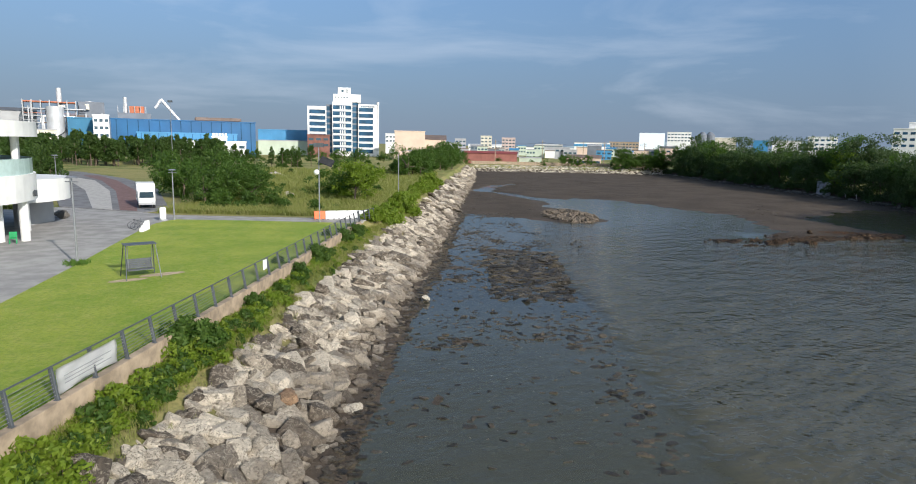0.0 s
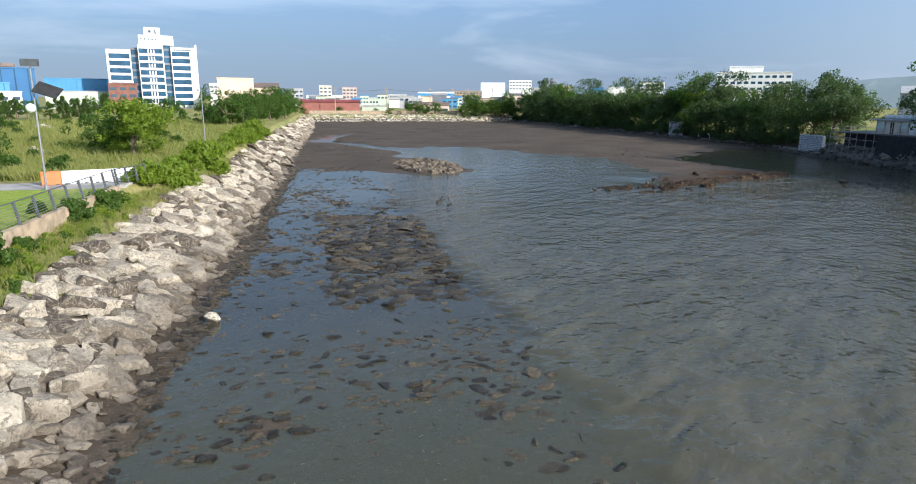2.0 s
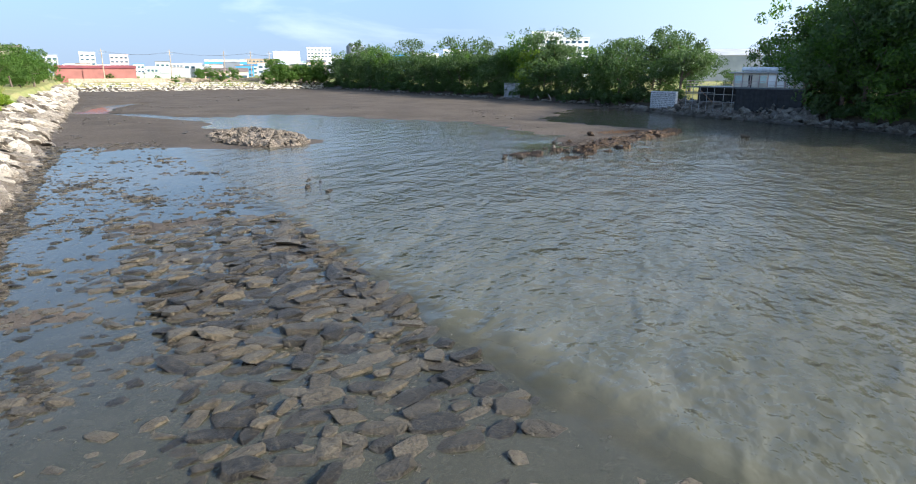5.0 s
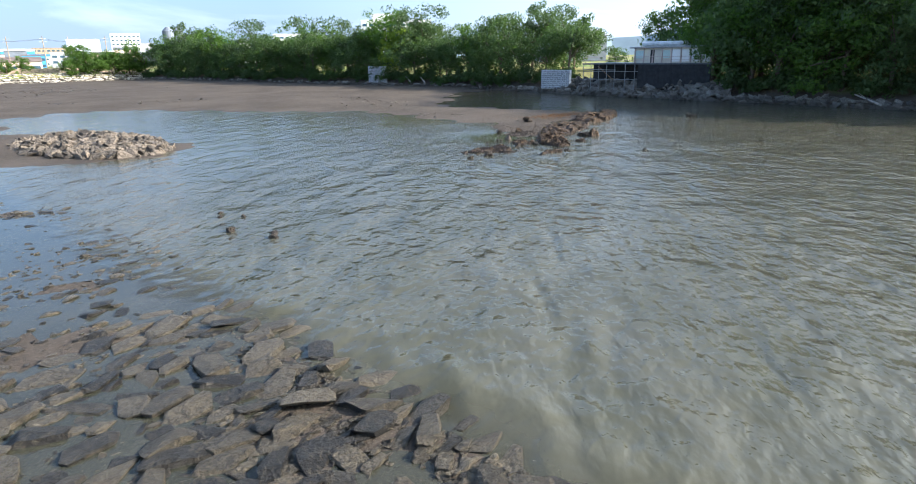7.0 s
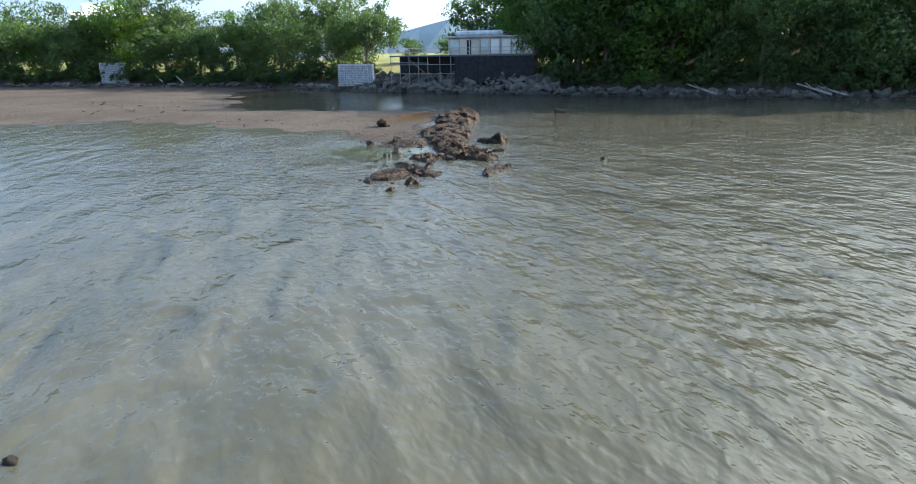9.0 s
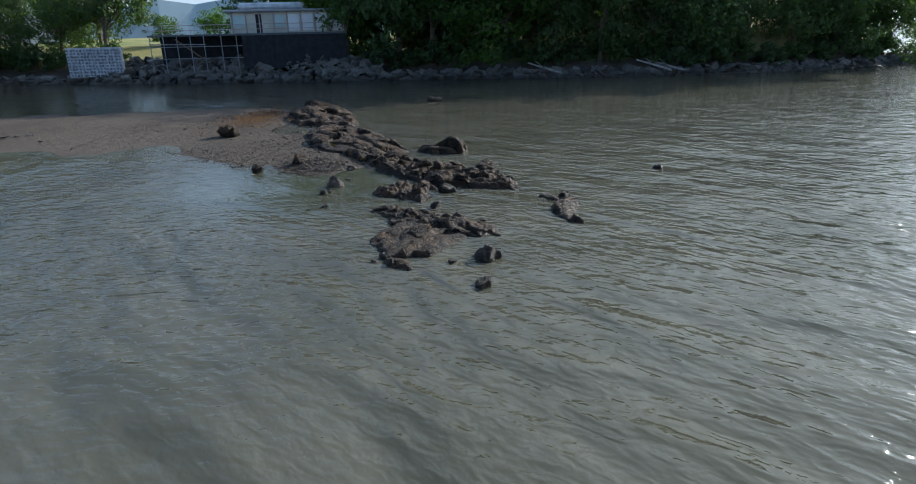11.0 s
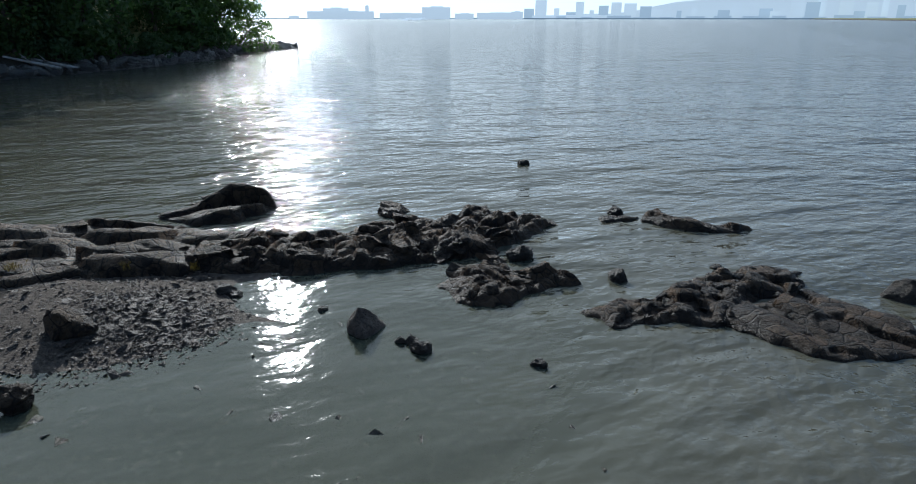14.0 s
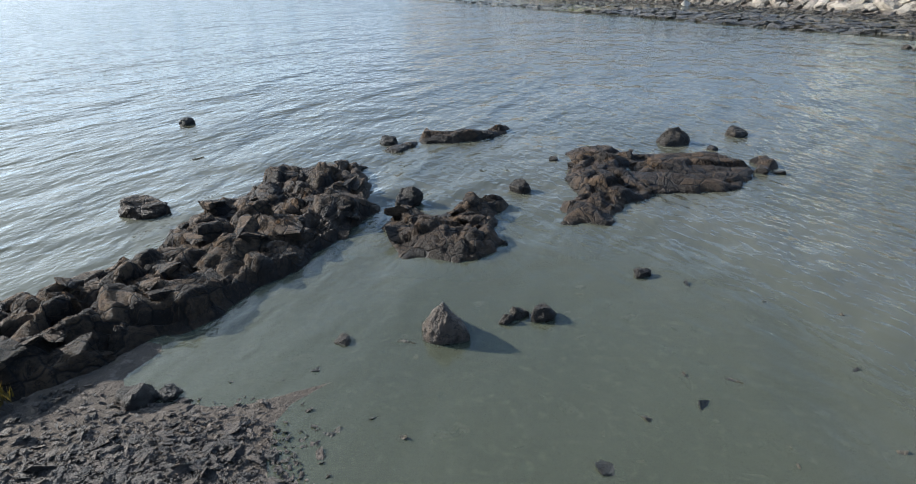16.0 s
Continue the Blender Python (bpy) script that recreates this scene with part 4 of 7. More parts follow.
for k, (slab, top) in enumerate((([(39.75, 88.55), (38.95, 89.05), (38.1, 89.2), (37.75, 88.9), (38.5, 88.3), (39.25, 87.85)], 0.24), ([(39.3, 87.95), (38.6, 88.5), (37.8, 89.0), (37.2, 88.8), (37.05, 88.35), (37.8, 87.75), (38.75, 87.3)], 0.29), ([(38.8, 87.35), (38.0, 87.9), (37.1, 88.4), (36.95, 87.8), (37.5, 87.25), (38.4, 86.9)], 0.25))):
    outcrop("rock_outcrop", slab, top, 1.1, 52 + k, "smooth brown bedrock slab cut off by straight joints", 0.035, 0.34, 0.06, blocks=2, block_size=0.6, axis=-32, long=2.6, rough=0.75)
outcrop("rock_outcrop", [(41.15, 83.65), (41.2, 84.2), (40.2, 84.3), (39.2, 84.1), (39.0, 83.7), (40.1, 83.75)], 0.30, 0.8, 45, "long low black rock bar awash", 0.05, 0.2, 0.06, blocks=4, block_size=0.6, axis=0, long=2.5, rough=0.6)
outcrop("rock_outcrop", [(37.05, 88.62), (36.55, 88.66), (36.1, 88.45), (36.15, 88.2), (36.65, 88.3)], 0.26, 0.9, 58, "long rounded black rock beside a slab", 0.04, 0.22, 0.05, blocks=0, axis=20, long=2.0, rough=0.4)
outcrop("rock_outcrop", [(42.2, 84.0), (42.0, 84.3), (41.4, 84.15), (41.3, 83.9), (41.8, 83.85)], 0.10, 0.5, 51, "low black rock just awash", 0.05, 0.2, 0.06, blocks=3, block_size=0.4, axis=0)
outcrop("rock_outcrop", [(51.3, 87.7), (50.1, 88.1), (49.5, 87.5), (49.15, 86.7), (49.35, 86.0), (50.0, 86.0), (50.8, 86.7)], 0.55, 1.3, 46, "dark tilted rock standing apart in the water", 0.05, 0.45, 0.25, blocks=3, axis=30, long=2.0, rough=0.5)

# ---- plant builders ----
def leaf_cloud(name, centres, leaves, size, mat, parent, rng, droop=0.0):
    """Leaves scattered in clumps round the given centres (x, y, z, radius)."""
    verts, faces = [], []
    for cx, cy, cz, cr in centres:
        n = rng.normal(0, 1, (leaves, 3))
        n /= np.linalg.norm(n, axis=1)[:, None]
        p = n * cr * (rng.uniform(0.35, 1, leaves) ** 0.6)[:, None] * (1, 1, 0.75) + (cx, cy, cz)
        u = rng.normal(0, 1, (leaves, 3))
        u -= n * (u * n).sum(1)[:, None] * 0.6
        u[:, 2] -= droop
        u /= np.linalg.norm(u, axis=1)[:, None]
        w = np.cross(u, n + rng.normal(0, 0.5, (leaves, 3)))
        w /= np.linalg.norm(w, axis=1)[:, None] + 1e-6
        s = size * rng.uniform(0.6, 1.3, leaves)[:, None]
        blade = np.stack([p - u * s * 0.9, p + u * s * 0.7 + w * s * 0.5, p + u * s * 0.9 - w * s * 0.5], 1)
        base = len(verts)
        verts.extend(blade.reshape(-1, 3).tolist())
        faces.extend((base + 3 * np.arange(leaves)[:, None] + np.arange(3)).tolist())
    return mesh_object(name, verts, faces, mat, parent)


def tree(name, height, spread, mat, seed, label, clumps=70, leaves=55, leaf=0.26, low=0.3, category="tree", group=""):
    rng = np.random.RandomState(seed)
    t = thing(name, 0, 0, 0, 0, label, category, group)
    bm = bmesh.new()
    r0 = 0.022 * height + 0.05
    bend = Vector((rng.uniform(-0.4, 0.4), rng.uniform(-0.4, 0.4), height * 0.45))
    tube(bm, (0, 0, -0.3), bend, r0, r0 * 0.7)
    centres = []
    lobes = [(rng.uniform(-0.5, 0.5) * spread, rng.uniform(-0.5, 0.5) * spread, height * rng.uniform(low + 0.15, 0.85), spread * rng.uniform(0.35, 0.6)) for _ in range(8)]
    for lx, ly, lz, lr in lobes:
        tube(bm, bend * rng.uniform(0.6, 1), (lx, ly, lz), r0 * 0.45, r0 * 0.12, 6)
    part("trunk", bm, MATS["bark"], t)
    for _ in range(clumps):
        lx, ly, lz, lr = lobes[rng.randint(8)]
        d = rng.normal(0, 1, 3)
        d /= np.linalg.norm(d)
        c = np.array((lx, ly, lz)) + d * lr * rng.uniform(0.55, 1.05) * (1, 1, 0.8)
        c[2] = np.clip(c[2], height * low, height)
        centres.append((*c, spread * rng.uniform(0.12, 0.24)))
    leaf_cloud("crown", centres, leaves, leaf, mat, t, rng)
    return t


def drop(x, y):
    return drop_flat(x, y)


def plant(models, spots, rng, lo=0.85, hi=1.2):
    """Copies of the models at (x, y, scale); the first uses move the models themselves."""
    used = set()
    for i, (x, y, s) in enumerate(spots):
        k = i % len(models)
        f = s * rng.uniform(lo, hi)
        m = pose(x, y, drop(x, y) - 0.05, 0, 0, rng.uniform(0, 360)) @ Matrix.Diagonal((f, f, f * rng.uniform(0.9, 1.15), 1))
        if k in used:
            copy_thing(models[k], m @ Matrix.Diagonal([1 / c for c in models[k].scale] + [1]))
        else:
            models[k].matrix_basis = m
            used.add(k)


# ---- rocks standing alone ----
def boulder(x, y, size, seed, label, flat=0.8, z=0.0, mat=None, sub=4, peak=0.0):
    """One weathered rock: a hull softened and roughened."""
    r = random.Random(seed)
    bm = bmesh.new()
    for _ in range(18):
        v = Vector((r.gauss(0, 1), r.gauss(0, 1), r.gauss(0, 1))).normalized() * 0.5
        bm.verts.new((v.x * r.uniform(0.9, 1.2), v.y, v.z * flat))
    bmesh.ops.convex_hull(bm, input=bm.verts)
    for v in [v for v in bm.verts if not v.link_faces]:
        bm.verts.remove(v)
    bmesh.ops.triangulate(bm, faces=bm.faces)
    bmesh.ops.subdivide_edges(bm, edges=list(bm.edges), cuts=sub, use_grid_fill=True)
    bmesh.ops.smooth_vert(bm, verts=bm.verts, factor=0.5, use_axis_x=True, use_axis_y=True, use_axis_z=True)
    bmesh.ops.smooth_vert(bm, verts=bm.verts, factor=0.5, use_axis_x=True, use_axis_y=True, use_axis_z=True)
    for v in bm.verts:
        p = v.co * 3 + Vector((seed, 0, 0))
        v.co += v.co.normalized() * (0.10 * noise.noise(p) + 0.04 * noise.noise(p * 3.1) - 0.06 * abs(noise.noise(p * 1.7)))
        v.co.x, v.co.y = v.co.x * (1 - peak * (v.co.z + 0.4)), v.co.y * (1 - peak * (v.co.z + 0.4))
    ob = part("boulder", bm, mat or MATS["outcrop"])
    ob.matrix_basis = pose(x, y, z, r.uniform(-8, 8), r.uniform(-8, 8), r.uniform(0, 360)) @ Matrix.Diagonal((size, size, size, 1))
    return tagged(ob, label, "boulder", "lone boulders")


LONE = "dark weathered boulder standing in shallow water"
boulder(44.25, 90.75, 0.85, 1, "pointed brown boulder standing in shallow water", 0.92, 0.08, MATS["gravel"], peak=0.95)
for i, (x, y, s) in enumerate([(43.25, 90.95, 0.32), (43.48, 90.85, 0.24), (43.62, 90.85, 0.18), (36.85, 86.5, 0.85), (36.87, 88.96, 0.2), (35.25, 86.7, 0.45), (41.2, 87.5, 0.4), (45.3, 79.5, 0.36), (69.9, 86.8, 1.1), (41.7, 90.75, 0.22), (43.05, 87.1, 0.6), (37.1, 88.75, 0.3), (36.6, 87.28, 0.22), (39.7, 86.3, 0.2), (41.9, 83.6, 0.4), (47.0, 90.45, 0.36), (46.75, 90.5, 0.2), (45.2, 90.4, 0.18), (16.5, 79.95, 0.44), (16.85, 80.5, 0.3), (15.9, 82.1, 0.46), (17.4, 83.9, 0.31), (17.1, 85.3, 0.26), (16.7, 84.6, 0.25)]):
    boulder(x, y, s * 1.1, 20 + i, LONE, 0.75, s * 0.04, MATS["wet_rock"], 3, 0.6 if s in (0.85, 0.31) else 0.0)
boulder(46.6, 85.5, 0.9, 70, "low dark rock in the choppy water", 0.45, 0.02, MATS["outcrop"])
boulder(47.85, 92.5, 0.72, 60, "smooth grey boulder lying on wet gravel", 0.85, 0.2)
boulder(55.6, 97.3, 1.1, 61, "grey boulder lying on the mud spit", 0.8, 0.25)
boulder(47.0, 90.9 + 3.0, 0.5, 62, "dark boulder at the edge of the gravel spit", 0.8, 0.1)
boulder(-1.65, 50.6, 0.95, 63, "pale rounded boulder at the foot of the revetment", 0.7, 0.2, MATS["pale_bank"])
boulder(-3.9, 28.9, 1.0, 64, "pale boulder rolled down to the waterline", 0.8, 0.2, MATS["pale_bank"])
boulder(-4.6, 25.0, 0.7, 65, "pale boulder rolled down to the waterline", 0.8, 0.1, MATS["pale_bank"])
boulder(-6.5, 27.1, 1.15, 66, "orange-brown boulder among the pale revetment stones", 0.8, 1.5, MATS["orange_rock"])
outcrop("rock_outcrop", [(92.5, 38), (95.5, 34), (96.5, 27), (98, 20), (99.6, 15.4), (101, 16), (101, 24), (101, 34), (97, 40)], 1.2, 1.3, 47, "low rocky cape running out below the trees", 0.16, 1.2, mat=MATS["bank_rock"])
# the islet's haze is put in through the glowing haze material
outcrop("rock_outcrop", [(1150 * 0.49 - 5, -1020), (600, -1012), (622, -1018), (610, -1034), (580, -1036)], 5.0, 9.0, 48, "small bare islet far out in the bay, coloured as seen through haze", 1.0, 5.0, mat=MATS["haze"])

# the stony islet on the mud
ir = np.random.RandomState(5)
islet = []
for _ in range(900):
    a, q = ir.uniform(0, 6.28), math.sqrt(ir.uniform(0, 1))
    u, v = q * math.cos(a), q * math.sin(a)
    x, y = 21.3 + 4.6 * u + 1.2 * v, 114.5 + 8.0 * v - 3.2 * u
    s = ir.uniform(0.3, 0.95)
    islet.append((x, y, 0.05 + 0.95 * (1 - q ** 1.6) * ir.uniform(0.6, 1.0), s * 1.2, s, s * ir.uniform(0.7, 1.3), ir.normal(0, 0.4), ir.normal(0, 0.4), ir.uniform(0, 6.3)))
join_stones("stone_islet", islet, stone_set(12, 500, MATS["islet"], 0.6, 16, False), MATS["islet"], "low heap of brown stones on the tidal mud", "stones")
# gravel on the spit and scattered stones on the flat
gravel = []
while len(gravel) < 7000:
    x, y = ir.uniform(46, 60), ir.uniform(90, 104)
    d = on_mud(x, y)
    w = math.exp(-max(d, 0) / 2.2) * math.exp(-max(0, y - 95) / 3.5)
    if d < -0.3 or ir.uniform() > max(w, 0.10):
        continue
    s = ir.uniform(0.025, 0.06) if ir.uniform() < 0.94 else ir.uniform(0.06, 0.12)
    gravel.append((x, y, max(drop_flat(x, y), -0.03) + 0.015, s * ir.uniform(1, 1.6), s, s * ir.uniform(0.4, 0.8), ir.normal(0, 0.3), ir.normal(0, 0.3), ir.uniform(0, 6.3)))
join_stones("spit_gravel", gravel, stone_set(14, 540, MATS["gravel"], 0.5, 7, False), MATS["gravel"], "dark wet slaty gravel on the spit", "gravel")
flat_stones = []
while len(flat_stones) < 700:
    x, y = ir.uniform(2, 70), ir.uniform(96, 260)
    if on_mud(x, y) > 1 and lumps(np.array([x]), np.array([y]), 9, 30)[0] > 0.25:
        s = ir.uniform(0.12, 0.5)
        flat_stones.append((x, y, drop_flat(x, y) + 0.05, s, s, s * 0.6, 0, 0, ir.uniform(0, 6)))
join_stones("mudflat_stones", flat_stones, CHIPS, MATS["rubble"], "small dark stones scattered over the tidal mud", "stones")
for hx, hy, hs in ((-26.6, 103.0, 1.0), (-45.0, 160.0, 1.8)):
    heap = []
    for _ in range(60):
        a, q = ir.uniform(0, 6.28), ir.uniform(0, 1) ** 0.6
        heap.append((hx + hs * 1.3 * q * math.cos(a), hy + hs * q * math.sin(a), drop_flat(hx, hy) + 0.75 * hs * (1 - q) * ir.uniform(0.5, 1), *(hs * ir.uniform(0.25, 0.6, 3)), *ir.uniform(0, 3, 3)))
    join_stones("stone_heap", heap, RIPRAP, MATS["pale_bank"], "heap of pale dumped stones in the meadow", "stones")
chips = []
for _ in range(5200):
    x, y = 47.3 + ir.normal(0, 0.55), 91.75 + ir.normal(0, 0.45)
    if on_mud(x, y) > -0.5 and on_mud(x, y) < 3:
        s = ir.uniform(0.015, 0.045) if ir.uniform() < 0.93 else ir.uniform(0.05, 0.14)
        chips.append((x, y, max(drop_flat(x, y), -0.01) + 0.012, s * ir.uniform(1, 1.8), s, s * ir.uniform(0.4, 0.8), ir.normal(0, 0.3), ir.normal(0, 0.3), ir.uniform(0, 6.3)))
join_stones("shore_shingle", chips, stone_set(14, 580, MATS["gravel"], 0.5, 7, False), MATS["gravel"], "wet brown slaty shingle at the water edge", "gravel")
lagoon = []
for _ in range(150):
    x, y = ir.uniform(40.5, 46.6), ir.uniform(90.3, 94.2)
    s = 0.04 + 0.13 * ir.uniform(0, 1) ** 2.5
    lagoon.append((x, y, -0.05 + 0.03 * ir.uniform(), s * ir.uniform(1, 1.5), s, s * 0.7, ir.normal(0, 0.3), ir.normal(0, 0.3), ir.uniform(0, 6.3)))
join_stones("lagoon_stones", lagoon, stone_set(8, 600, MATS["rubble"], 0.6, 10, False), MATS["rubble"], "small dark stones just awash in the calm shallow lagoon", "stones")
# shore rock along the wooded bank
shore = []
for y in np.arange(30, 300, 0.55):
    dense = 7 if 92 < y < 124 else 3
    for k in range(dense):
        s = ir.uniform(0.4, 1.3) * (1 if y < 130 else 0.8)
        if y > 130 and ir.uniform() < 0.5:
            continue
        x = float(interp(y, SHORE)) - 0.8 - 0.28 * (dense - 3) + k * 0.62 + ir.uniform(-0.4, 0.4)
        shore.append((x, y + ir.uniform(-0.4, 0.4), -0.1 + k * 0.36, s * ir.uniform(1, 1.6), s, s * 0.8, ir.normal(0, 0.4), ir.normal(0, 0.4), ir.uniform(0, 6)))
ROCKS = stone_set(14, 560, MATS["bank_rock"], 0.7)
bank = thing("rock_bank", 95, 108, 0, 0, "grey rocks tumbled along the shaded shore", "rocks", kind="structure")
close = sorted((q for q in shore if 88 < q[1] < 126), key=lambda q: -q[3])[:300]
chosen = {id(q) for q in close}
for i, (x, y, z, sx, sy, sz, rx, ry, rz) in enumerate(close):
    shared("rock", ROCKS[i % 14], bank, Matrix.LocRotScale((x - 95, y - 108, z), Euler((rx, ry, rz)), (sx, sy, sz)))
join_stones("shore_rocks", [q for q in shore if id(q) not in chosen], ROCKS, MATS["bank_rock"], "grey rocks tumbled along the shaded shore", "rocks")

# ---- lawn, plaza and path ----
def sheet(name, poly, top, thick, mat, label, category):
    bm = bmesh.new()
    f = bm.faces.new([bm.verts.new((x, y, top)) for x, y in poly])
    if f.normal.z < 0:
        f.normal_flip()
    g = bmesh.ops.extrude_face_region(bm, geom=[f])
    for v in g["geom"]:
        if isinstance(v, bmesh.types.BMVert):
            v.co.z -= thick
    bmesh.ops.recalc_face_normals(bm, faces=bm.faces)
    bmesh.ops.triangulate(bm, faces=bm.faces)
    return tagged(part(name, bm, mat), label, category, kind="structure")


def wall_x(y):
    return -13.45 + 0.05 * y


sheet("lawn", [(wall_x(4) - 0.2, 4), (wall_x(69.6) - 0.2, 69.6), (-14, 69.6), (-22, 69.9), (-30.2, 69.6), (-30.6, 66), (-29.6, 60.7), (-27.6, 52), (-25.5, 43.5), (-23.3, 33.2), (-21.5, 24), (-20.5, 4)], 3.82, 0.3, MATS["lawn"], "bright green mown lawn above the revetment", "lawn")
sheet("plaza", [(-20.5, 4), (-21.5, 24), (-23.3, 33.2), (-25.5, 43.5), (-27.6, 52), (-29.6, 60.7), (-30.6, 66), (-30.2, 69.6), (-22, 69.9), (-14, 69.6), (-10.4, 69.9), (-9.4, 74.2), (-22, 73.6), (-32, 73.8), (-36.5, 75.5), (-49, 79.5), (-70, 74), (-75, 30), (-60, 4)], 3.79, 0.3, MATS["paving"], "grey block-paved plaza and footpath", "pavement")
sheet("road", [(-36.5, 75.5), (-35.5, 80), (-52, 112), (-70, 136), (-92, 158), (-120, 172), (-126, 165), (-100, 146), (-78, 122), (-60, 96), (-49, 79.5)], 3.90, 0.4, MATS["road"], "grey service road with worn asphalt", "road")
sheet("pavement", [(-41.0, 77.0), (-44, 78.0), (-60, 104), (-76, 126), (-90, 140), (-87, 142), (-72, 128), (-56, 104)], 3.905, 0.4, MATS["pale_paving"], "pale concrete block strip beside the road", "pavement")
sheet("pavement", [(-37.5, 76), (-40.0, 76.8), (-55, 104), (-71, 128.5), (-84, 144), (-81, 145), (-68, 129), (-51.5, 104)], 3.905, 0.4, MATS["red_paving"], "dark red block strip along the road", "pavement")

# retaining wall below the fence
wall = thing("retaining_wall", wall_x(8), 8, 0, math.degrees(math.atan2(62, wall_x(70) - wall_x(8))) - 90, "weathered beige concrete retaining wall", "wall", kind="structure")
LEN = math.hypot(62, wall_x(70) - wall_x(8))
for k in range(13):
    a, b = k * LEN / 13, (k + 1) * LEN / 13 - 0.015
    boxed("panel", (-0.18, 0.18, a, b, 1.9, 3.97), MATS["concrete"], wall, bevel=0.012)

# ---- fence ----
fence = thing("fence", wall_x(8), 8, 3.97, math.degrees(math.atan2(62, wall_x(70) - wall_x(8))) - 90, "dark grey steel wire-rope fence with leaning posts", "fence")


def fence_post():
    bm = bmesh.new()
    box(bm, -0.065, 0.065, -0.05, 0.05, 0.0, 1.12, 0.01)
    for v in bm.verts:
        v.co.x -= 0.16 * v.co.z
    box(bm, -0.09, 0.09, -0.08, 0.08, 0.0, 0.02)
    me = bpy.data.meshes.new("post")
    bm.to_mesh(me)
    bm.free()
    me.materials.append(MATS["dark_steel"])
    return me


post, n_posts = fence_post(), 31
for k in range(n_posts):
    shared("post", post, fence, pose(0.02, 0.3 + k * (LEN - 0.6) / (n_posts - 1), 0))
for k in range(7):
    z = 0.18 + 0.125 * k
    part("wire", tube(bmesh.new(), (0.02 - 0.16 * z, 0.3, z), (0.02 - 0.16 * z, LEN - 0.3, z), 0.011, seg=5), MATS["steel"], fence)
part("handrail", tube(bmesh.new(), (-0.16, 0.2, 1.13), (-0.16, LEN - 0.2, 1.13), 0.032, seg=8), MATS["dark_steel"], fence)
# railing returning along the path end
rail = thing("railing", wall_x(70), 70.1, 3.97, -14, "short dark steel railing at the path end", "railing")
for k in range(4):
    shared("post", post, rail, pose(-0.05 + 0.1 * k, 0.2 + k * 1.2, 0))
for z in (0.4, 0.75, 1.1):
    part("rail", tube(bmesh.new(), (-0.1, 0.1, z), (0.15, 4.0, z), 0.025), MATS["dark_steel"], rail)


def cloth(name, w, h, sag, mat, label, x, y, z, rz):
    bm = bmesh.new()
    rows, cols = 8, 16
    grid = [[bm.verts.new((w * i / cols, 0.02 * math.sin(i * 0.9 + j), -h * j / rows + (sag * (math.sin(math.pi * i / cols)) * j / rows))) for i in range(cols + 1)] for j in range(rows + 1)]
    for j in range(rows):
        for i in range(cols):
            bm.faces.new((grid[j][i], grid[j + 1][i], grid[j + 1][i + 1], grid[j][i + 1]))
    bmesh.ops.solidify(bm, geom=bm.faces[:], thickness=0.006)
    t = thing(name, x, y, z, rz, label, "banner")
    part("cloth", bm, mat, t, smooth=True)
    return t


turn = math.degrees(math.atan2(62, wall_x(70) - wall_x(8)))
banner = cloth("banner", 3.4, 0.95, 0.12, MATS["white"], "white cloth banner with faded lettering tied to the fence", wall_x(20.6) + 0.02, 20.6, 5.02, turn)
for k in range(3):
    boxed("lettering", (0.35, 3.0 - 0.5 * (k % 2), -0.036, -0.03, -0.36 - 0.13 * k, -0.33 - 0.13 * k), MATS["grey"], banner)
notice = thing("notice_board", wall_x(40.4) - 0.05, 40.4, 4.45, turn, "small white notice fixed to the fence", "sign")
boxed("board", (-0.3, 0.3, -0.02, 0.02, 0.0, 0.62), MATS["white"], notice)

# ---- lamps and masts ----
def lamp_post(x, y, h, label, kind_of_head="disc", z=3.8, ball=None):
    t = thing("street_lamp", x, y, z, 0, label, "street lamp", "street lamps")
    pole = part("pole", tube(bmesh.new(), (0, 0, 0), (0, 0, h), 0.085, 0.05, 10), MATS["steel"], t)
    part("base", tube(bmesh.new(), (0, 0, 0), (0, 0, 0.35), 0.14, 0.12, 10), MATS["steel"], pole)
    if kind_of_head == "disc":
        bm = tube(bmesh.new(), (0, 0, h), (0, 0, h + 0.12), 0.42, 0.30, 16)
        tube(bm, (-0.45, 0, h - 0.25), (0.45, 0, h - 0.25), 0.03)
        part("head", bm, MATS["steel"], t)
    elif kind_of_head == "arm":
        bm = bmesh.new()
        pts = [Vector((0.12 * k ** 1.25, 0, h + 0.55 * math.sin(k / 9 * 1.57))) for k in range(10)]
        for a, b in zip(pts, pts[1:]):
            tube(bm, a, b, 0.04, seg=6)
        part("arm", bm, MATS["steel"], t)
        boxed("lantern", (1.6, 2.3, -0.12, 0.12, h + 0.48, h + 0.6), MATS["steel"], t)
    else:
        bm = bmesh.new()
        box(bm, -0.5, 0.5, -0.2, 0.2, h, h + 0.45)
        part("head", bm, MATS["dark_steel"], t)
    if ball:
        bm = bmesh.new()
        bmesh.ops.create_uvsphere(bm, u_segments=14, v_segments=10, radius=0.3, matrix=Matrix.Translation((-0.25, -0.1, ball)))
        part("globe", bm, MATS["white"], t, "white round globe", True)
    return t


